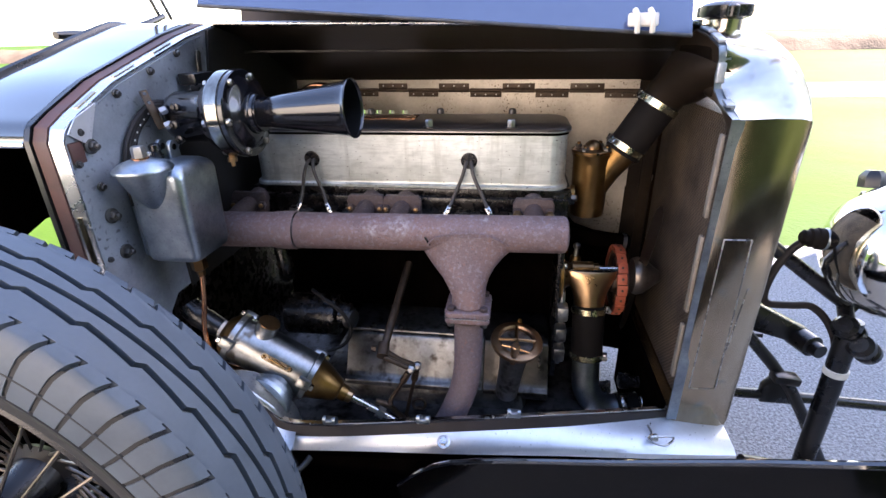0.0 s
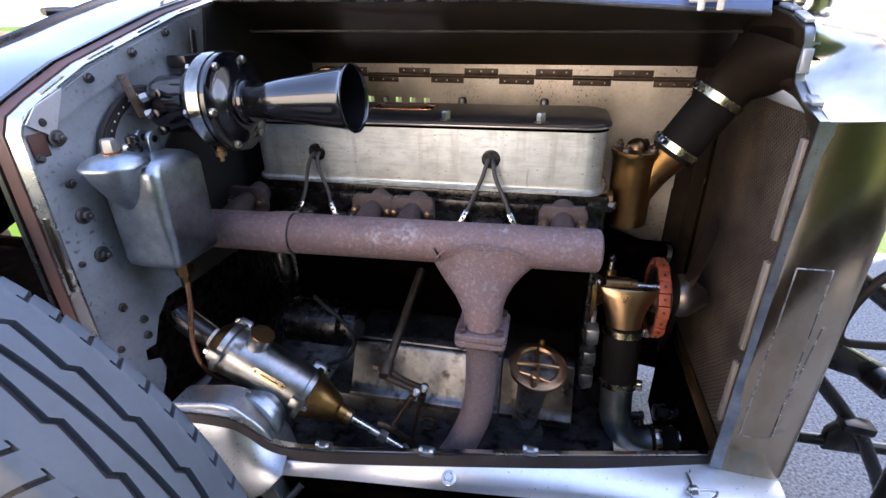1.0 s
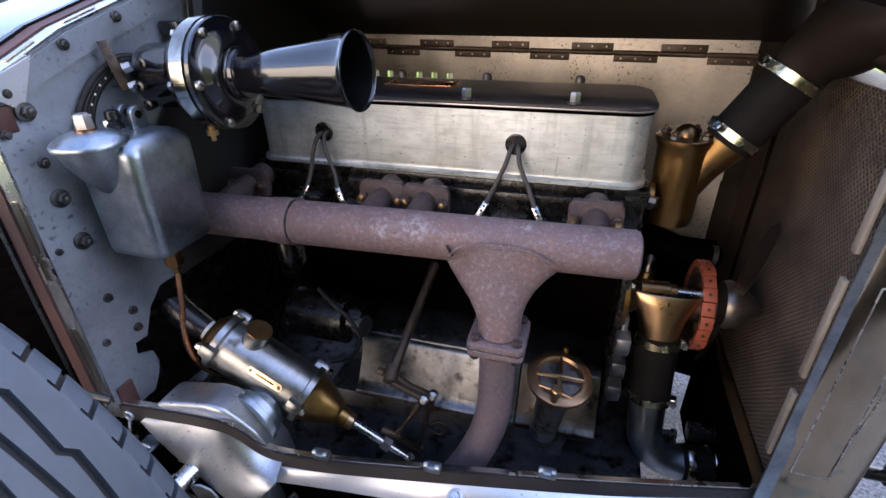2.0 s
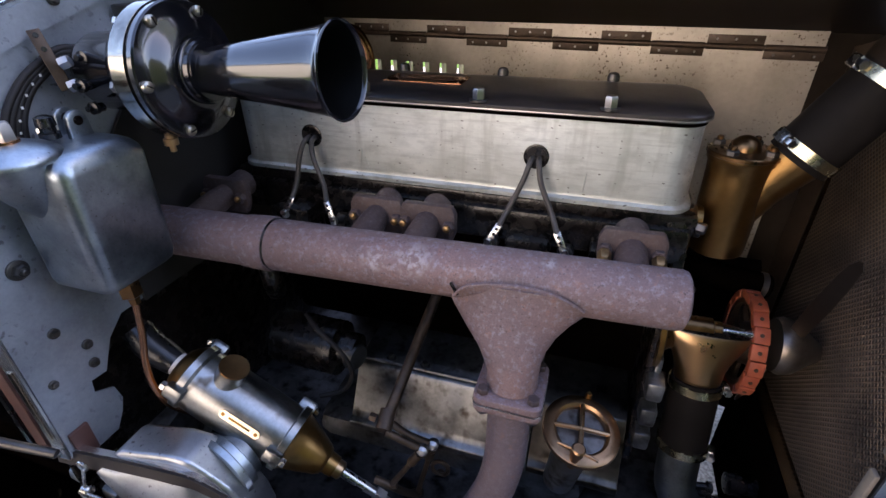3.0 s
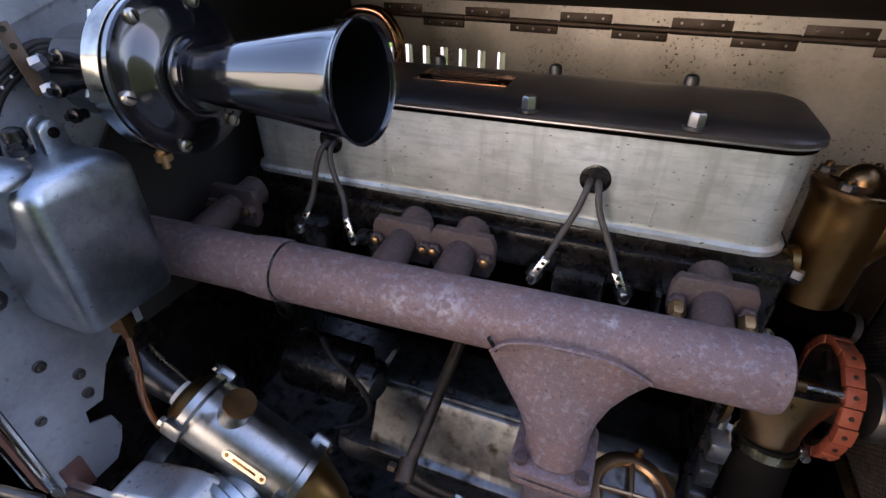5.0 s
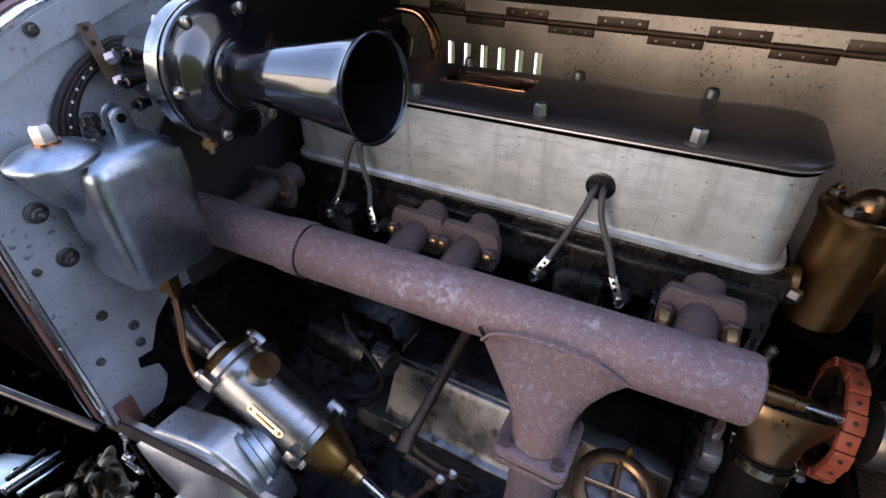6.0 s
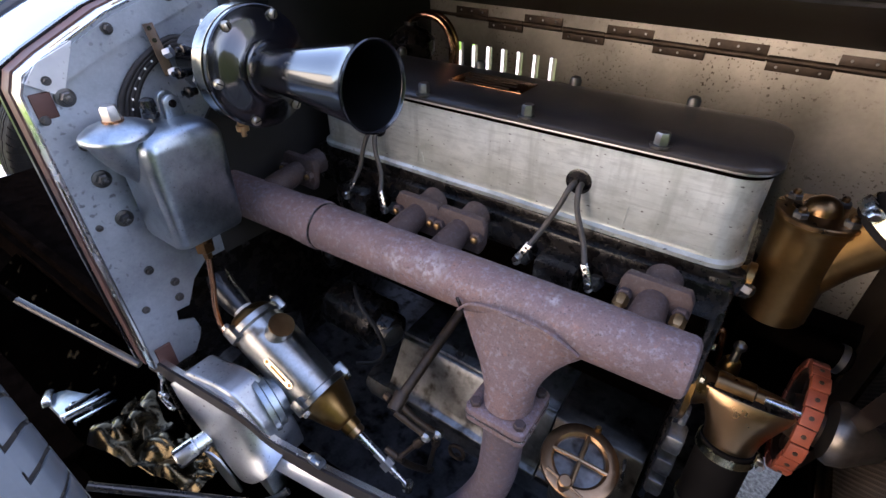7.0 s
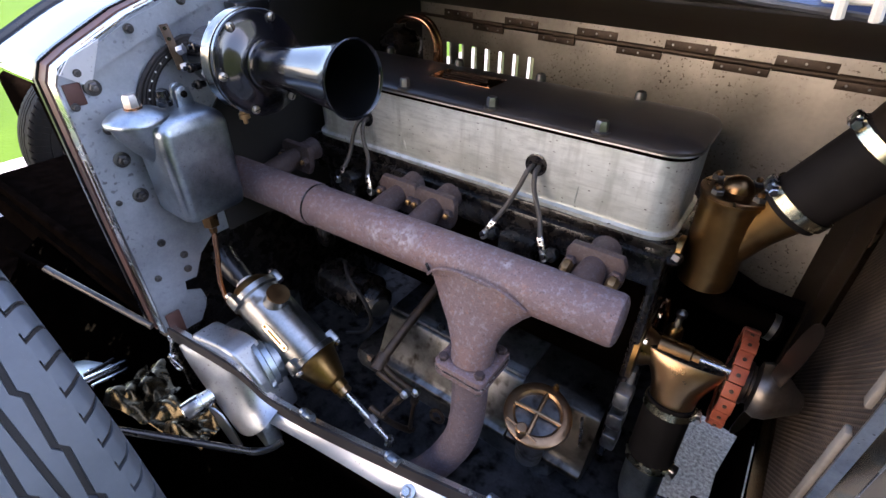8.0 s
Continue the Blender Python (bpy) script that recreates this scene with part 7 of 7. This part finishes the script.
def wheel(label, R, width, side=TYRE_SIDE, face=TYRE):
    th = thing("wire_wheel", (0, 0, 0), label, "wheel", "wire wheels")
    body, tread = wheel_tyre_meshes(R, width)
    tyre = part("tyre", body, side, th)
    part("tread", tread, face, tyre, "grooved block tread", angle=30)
    for s in (-1, 1):
        for rr in (0.80, 0.88):
            part("sidewall_ring", lathe([(s * width * 0.515, R * rr), (s * width * 0.535, R * (rr + 0.004)), (s * width * 0.535, R * (rr + 0.012)), (s * width * 0.515, R * (rr + 0.016))], (0, 0, 0), (0, 1, 0), 72, cap=False), side, tyre)
    part("rim", lathe([(-width * 0.42, R * 0.715), (-width * 0.44, R * 0.70), (-width * 0.36, R * 0.67), (-width * 0.2, R * 0.645), (width * 0.2, R * 0.645), (width * 0.36, R * 0.67), (width * 0.44, R * 0.70), (width * 0.42, R * 0.715)], (0, 0, 0), (0, 1, 0), 72, cap=False), BLACK_STEEL, th)
    part("hub", lathe([(-0.07, 0.0), (-0.07, 0.030), (-0.05, 0.045), (-0.045, 0.032), (0.045, 0.040), (0.05, 0.058), (0.06, 0.05), (0.062, 0.0)], (0, 0, 0), (0, 1, 0), 32), BLACK_STEEL, th)
    shared = {}
    for k in range(48):
        side = k % 2
        if side not in shared:
            y0, r0, twist = (0.05, 0.052, 0.35) if side else (-0.045, 0.040, -0.35)
            a = Vector((r0 * math.cos(twist), y0, r0 * math.sin(twist)))
            b = Vector((R * 0.652, -0.01 if side else 0.012, 0))
            ob = part("spoke", sweep([a, b], 0.0022, 6, 1), FAN_STEEL, th)
            shared[side] = ob
        else:
            ob = new("spoke", shared[side].data)
            ob.parent = th
        ob.matrix_basis = Matrix.Rotation(2 * math.pi * k / 48, 4, "Y")
    return th


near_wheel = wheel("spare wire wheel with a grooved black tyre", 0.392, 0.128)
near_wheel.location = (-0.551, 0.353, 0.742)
tail_wheel = wheel("spare wire wheel with a black tyre carried across the tail", 0.378, 0.152, TYRE_SHADED, TYRE_SHADED)
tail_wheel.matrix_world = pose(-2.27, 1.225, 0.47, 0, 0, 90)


def running_board():
    th = thing("running_board", (-0.8, 0.5, 0.30), "black running board carrying the spare wheels", "running board")
    part("board", box((-0.90, 0.34, 0.345), (1.30, 0.30, 0.024), 0.006), SOOTY_SHADE, th)
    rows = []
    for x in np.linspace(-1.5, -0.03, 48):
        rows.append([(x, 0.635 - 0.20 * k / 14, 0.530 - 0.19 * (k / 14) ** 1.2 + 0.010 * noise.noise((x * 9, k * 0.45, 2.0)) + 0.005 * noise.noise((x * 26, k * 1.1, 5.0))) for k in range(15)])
    part("inner_panel", sheet(rows, 0.003), CRUMPLED, th, "crumpled inner panel, shade and glints in its colour")
    rows = []
    for i in range(90):
        u = i / 89
        far, near = Vector((-0.760, 0.615, 0.500)).lerp(Vector((-0.450, 0.600, 0.515)), u), Vector((-0.710, 0.470, 0.495)).lerp(Vector((-0.450, 0.535, 0.500)), u)
        rows.append([far.lerp(near, v / 40) + Vector((0, 0, 0.060 * abs(noise.noise((u * 2.9, v * 0.045, 7))) - 0.015 + 0.016 * abs(noise.noise((u * 7.0, v * 0.10, 3))))) for v in range(41)])
    part("crumpled_sheet", sheet(rows, 0.002), FOIL, th, "crumpled dirty tin sheet", angle=40)
    part("carrier", box((-1.46, 0.58, 0.37), (1.26, 0.34, 0.03), 0.006), SOOTY_SHADE, th)
    for x in (-0.40, -0.95, -1.45):
        part("bracket", sweep([(x, 0.72, 0.40), (x, 0.60, 0.325), (x, 0.32, 0.322)], 0.014, 10, 3), BLACK_STEEL, th)
    return th


running_board()


def under_parts():
    """Castings and rods glimpsed below the casing."""
    th = thing("gearbox_casting", (-0.62, 0.86, 0.45), "dull aluminium gearbox casting in the shade", "gearbox")
    part("body", box((-0.66, 0.80, 0.52), (0.20, 0.26, 0.20), 0.03, Matrix.Rotation(0.2, 3, "Z")), CASE_ALU, th)
    part("cover", lathe([(0, 0.07), (0.015, 0.068), (0.02, 0.05)], (-0.62, 0.67, 0.53), (0.2, -1, 0.2), 28), CASE_ALU, th)
    u = Vector((0.10, 0.96, -0.235)).normalized()
    v = Vector((-0.122, 0.048, -0.054))
    v = (v - u * v.dot(u)).normalized()
    w = u.cross(v)
    w = w if w.z > 0 else -w
    c = Vector((-0.849, 0.498, 0.472))

    def at(a, b, h=0.0):
        return c + u * a + v * b + w * h

    def bar(p, q, wide, tall, h):
        d = at(*q) - at(*p)
        side = w.cross(d).normalized()
        return box((at(*p) + at(*q)) / 2 + w * h, (d.length, wide, tall), 0.003, Matrix((d.normalized(), side, w)).transposed())
    a = part("lever_plate", prism([(-0.030, -0.018), (0.030, -0.030), (0.088, 0.010), (0.098, 0.080), (0.085, 0.118), (0.030, 0.122), (-0.005, 0.140), (-0.032, 0.100)], lambda p, q: at(p, q), -w * 0.012, 0.003), ALU_CAST, th)
    part("lower_bar", bar((-0.034, -0.052), (0.092, -0.006), 0.016, 0.018, 0.004), ALU_POLISHED, a, "bright ribbed bar")
    part("second_bar", bar((-0.020, -0.076), (0.060, -0.046), 0.010, 0.012, -0.004), ALU_POLISHED, a, "bright ribbed bar")
    part("upper_bar", bar((0.036, 0.128), (0.104, 0.132), 0.022, 0.016, 0.006), ALU_POLISHED, a)
    part("end_block", bar((-0.036, 0.070), (-0.016, 0.142), 0.018, 0.016, 0.004), ALU_POLISHED, a)
    part("dark_link", bar((-0.020, -0.024), (0.100, 0.050), 0.010, 0.010, 0.010), OILY, a, "black oily link rod")
    part("plate_bolt", lathe([(0, 0.012), (0.008, 0.011), (0.012, 0.006)], c, w, 14), CHROME, a)
    part("end_boss", lathe([(0, 0.016), (0.014, 0.014), (0.018, 0.008)], at(0.080, 0.100), w, 16), ALU_POLISHED, a)
    part("ribbed_lever", box((-0.60, 0.63, 0.585), (0.09, 0.03, 0.026), 0.006, Matrix.Rotation(0.35, 3, "Y")), ALU_CAST, th)
    th = thing("brake_rod", (-0.42, 0.50, 0.60), "black steel rod running back below the casing", "rod")
    part("rod", sweep([(-0.262, 0.606, 0.600), (-0.272, 0.590, 0.592), (-0.288, 0.571, 0.590), (-0.305, 0.552, 0.604), (-0.36, 0.497, 0.648), (-0.428, 0.428, 0.703)], 0.0060, 12, 5), BLACK_STEEL, th)
    th = thing("hand_brake_rod", (-1.4, 0.62, 0.42), "long dark rod with a near-black rear end", "rod")
    part("rod", sweep([(-0.694, 0.5, 0.847), (-0.494, 0.56, 0.777)], 0.0055, 12, 3), DARK_STEEL, th)
    part("rear_end", sweep([(-0.966, 0.5, 0.777), (-0.694, 0.5, 0.847)], 0.0060, 14, 2), SOOTY_SHADE, th, "near-black end")
    th = thing("spring_hanger", (-0.32, 0.62, 0.55), "small cast hanger below the casing", "hanger")
    part("lug", prism([(-0.36, 0.575), (-0.335, 0.545), (-0.315, 0.53), (-0.30, 0.55), (-0.315, 0.60), (-0.35, 0.61)], lambda x, z: (x, 0.60, z), (0, 0.03, 0), 0.006), ALU_CAST, th)
    return None


under_parts()


# ---- lamp and front stays ----
def head_lamp():
    th = thing("headlamp", (0.74, 0.83, 0.80), "large plated headlamp on a black post", "headlamp")
    c = Vector((0.735, 0.815, 0.955))
    part("bowl", lathe([(-0.13, 0.0), (-0.13, 0.022), (-0.122, 0.05), (-0.10, 0.082), (-0.06, 0.106), (0.0, 0.118), (0.02, 0.119)], c, (1, 0, 0), 48), CHROME, th, "bright plated bowl")
    part("rim", lathe([(0.018, 0.119), (0.022, 0.126), (0.034, 0.126), (0.040, 0.118)], c, (1, 0, 0), 48), CHROME, th)
    part("lens", lathe([(0.036, 0.118), (0.044, 0.09), (0.048, 0.05), (0.049, 0.0)], c, (1, 0, 0), 40), CHROME, th)
    part("connector", lathe([(0, 0.019), (0.004, 0.020), (0.034, 0.020), (0.036, 0.017), (0.062, 0.017)], (0.605, 0.842, 0.963), (1, -0.1, -0.06), 20), ALU_CAST, th)
    boot = part("boot", lathe([(-0.034, 0.008), (-0.030, 0.0125), (-0.022, 0.0125), (-0.020, 0.0165), (-0.012, 0.0165), (-0.010, 0.0185), (0.002, 0.0185)], (0.605, 0.842, 0.963), (1, -0.1, -0.06), 20), RUBBER, th)
    part("cable", sweep([(0.585, 0.845, 0.962), (0.566, 0.85, 0.938), (0.548, 0.85, 0.896), (0.542, 0.85, 0.852), (0.553, 0.85, 0.830), (0.593, 0.85, 0.828), (0.626, 0.85, 0.828), (0.656, 0.845, 0.803), (0.678, 0.838, 0.762), (0.690, 0.835, 0.71)], 0.0068, 10, 6), CABLE, th)
    part("fork", sweep([c + Vector((-0.02, 0.12, 0.06)), c + Vector((-0.03, 0.125, 0.0)), c + Vector((-0.045, 0.06, -0.11)), (0.68, 0.82, 0.80)], 0.013, 12, 5), BLACK_STEEL, th)
    part("pivot_nut", lathe([(0, 0.02), (0.02, 0.02), (0.03, 0.012)], c + Vector((-0.025, 0.115, 0.075)), (0, 0.2, 1), 6), BLACK_STEEL, th)
    part("post", sweep([(0.68, 0.82, 0.82), (0.68, 0.815, 0.68), (0.682, 0.815, 0.46)], 0.0175, 20, 2), BLACK_STEEL, th)
    part("band", lathe([(-0.006, 0.0195), (0.006, 0.0195)], (0.68, 0.815, 0.715), (0, 0, 1), 24), TIN_WHITE, th, "white band")
    for p in ((0.68, 0.82, 0.80), (0.70, 0.80, 0.775)):
        part("clamp", lathe([(-0.026, 0.014), (-0.02, 0.021), (-0.008, 0.021), (-0.004, 0.017), (0.006, 0.017), (0.01, 0.021), (0.02, 0.021), (0.028, 0.012)], p, (0.6, 0.3, -0.5), 18), BLACK_STEEL, th)
    return th


head_lamp()


def front_stays():
    th = thing("front_stays", (0.75, 0.95, 0.45), "black tubular stays and dampers ahead of the radiator", "stays")
    part("upper_tube", sweep([(0.495, 0.855, 0.972), (0.545, 0.86, 0.935), (0.675, 0.86, 0.84), (0.70, 0.86, 0.822)], 0.0125, 16, 1), BLACK_STEEL, th)
    part("lower_tube", sweep([(0.50, 0.89, 0.80), (0.564, 0.900, 0.725), (0.673, 0.90, 0.60), (0.756, 0.90, 0.452), (0.79, 0.90, 0.39)], 0.012, 16, 2), BLACK_STEEL, th)
    part("cross_tube", sweep([(0.50, 0.90, 0.585), (0.72, 0.92, 0.565), (0.95, 0.93, 0.55)], 0.011, 14, 1), BLACK_STEEL, th)
    part("damper_arm", prism([(0.50, 0.81), (0.60, 0.758), (0.70, 0.705), (0.732, 0.690), (0.738, 0.668), (0.715, 0.655), (0.62, 0.682), (0.50, 0.74)], lambda x, z: (x, 0.985, z), (0, 0.03, 0), 0.006), BLACK_STEEL, th)
    part("damper_bolt", lathe([(-0.02, 0.024), (0.03, 0.024), (0.032, 0.016), (0.05, 0.015)], (0.715, 0.985, 0.672), (0.3, -1, 0), 20), BLACK_STEEL, th)
    part("gusset", prism([(0.62, 0.60), (0.645, 0.635), (0.69, 0.595), (0.685, 0.56), (0.62, 0.56)], lambda x, z: (x, 0.90, z), (0, 0.02, 0), 0.004), BLACK_STEEL, th)
    part("tube_clamp", box((0.645, 0.885, 0.640), (0.05, 0.03, 0.018), 0.004, Matrix.Rotation(0.1, 3, "Y")), BLACK_STEEL, th)
    part("dumb_iron", sweep([(0.55, 0.775, 0.50), (0.85, 0.775, 0.47), (1.1, 0.775, 0.40), (1.2, 0.775, 0.36)], 0.025, 12, 4), BLACK_STEEL, th)
    return th


front_stays()
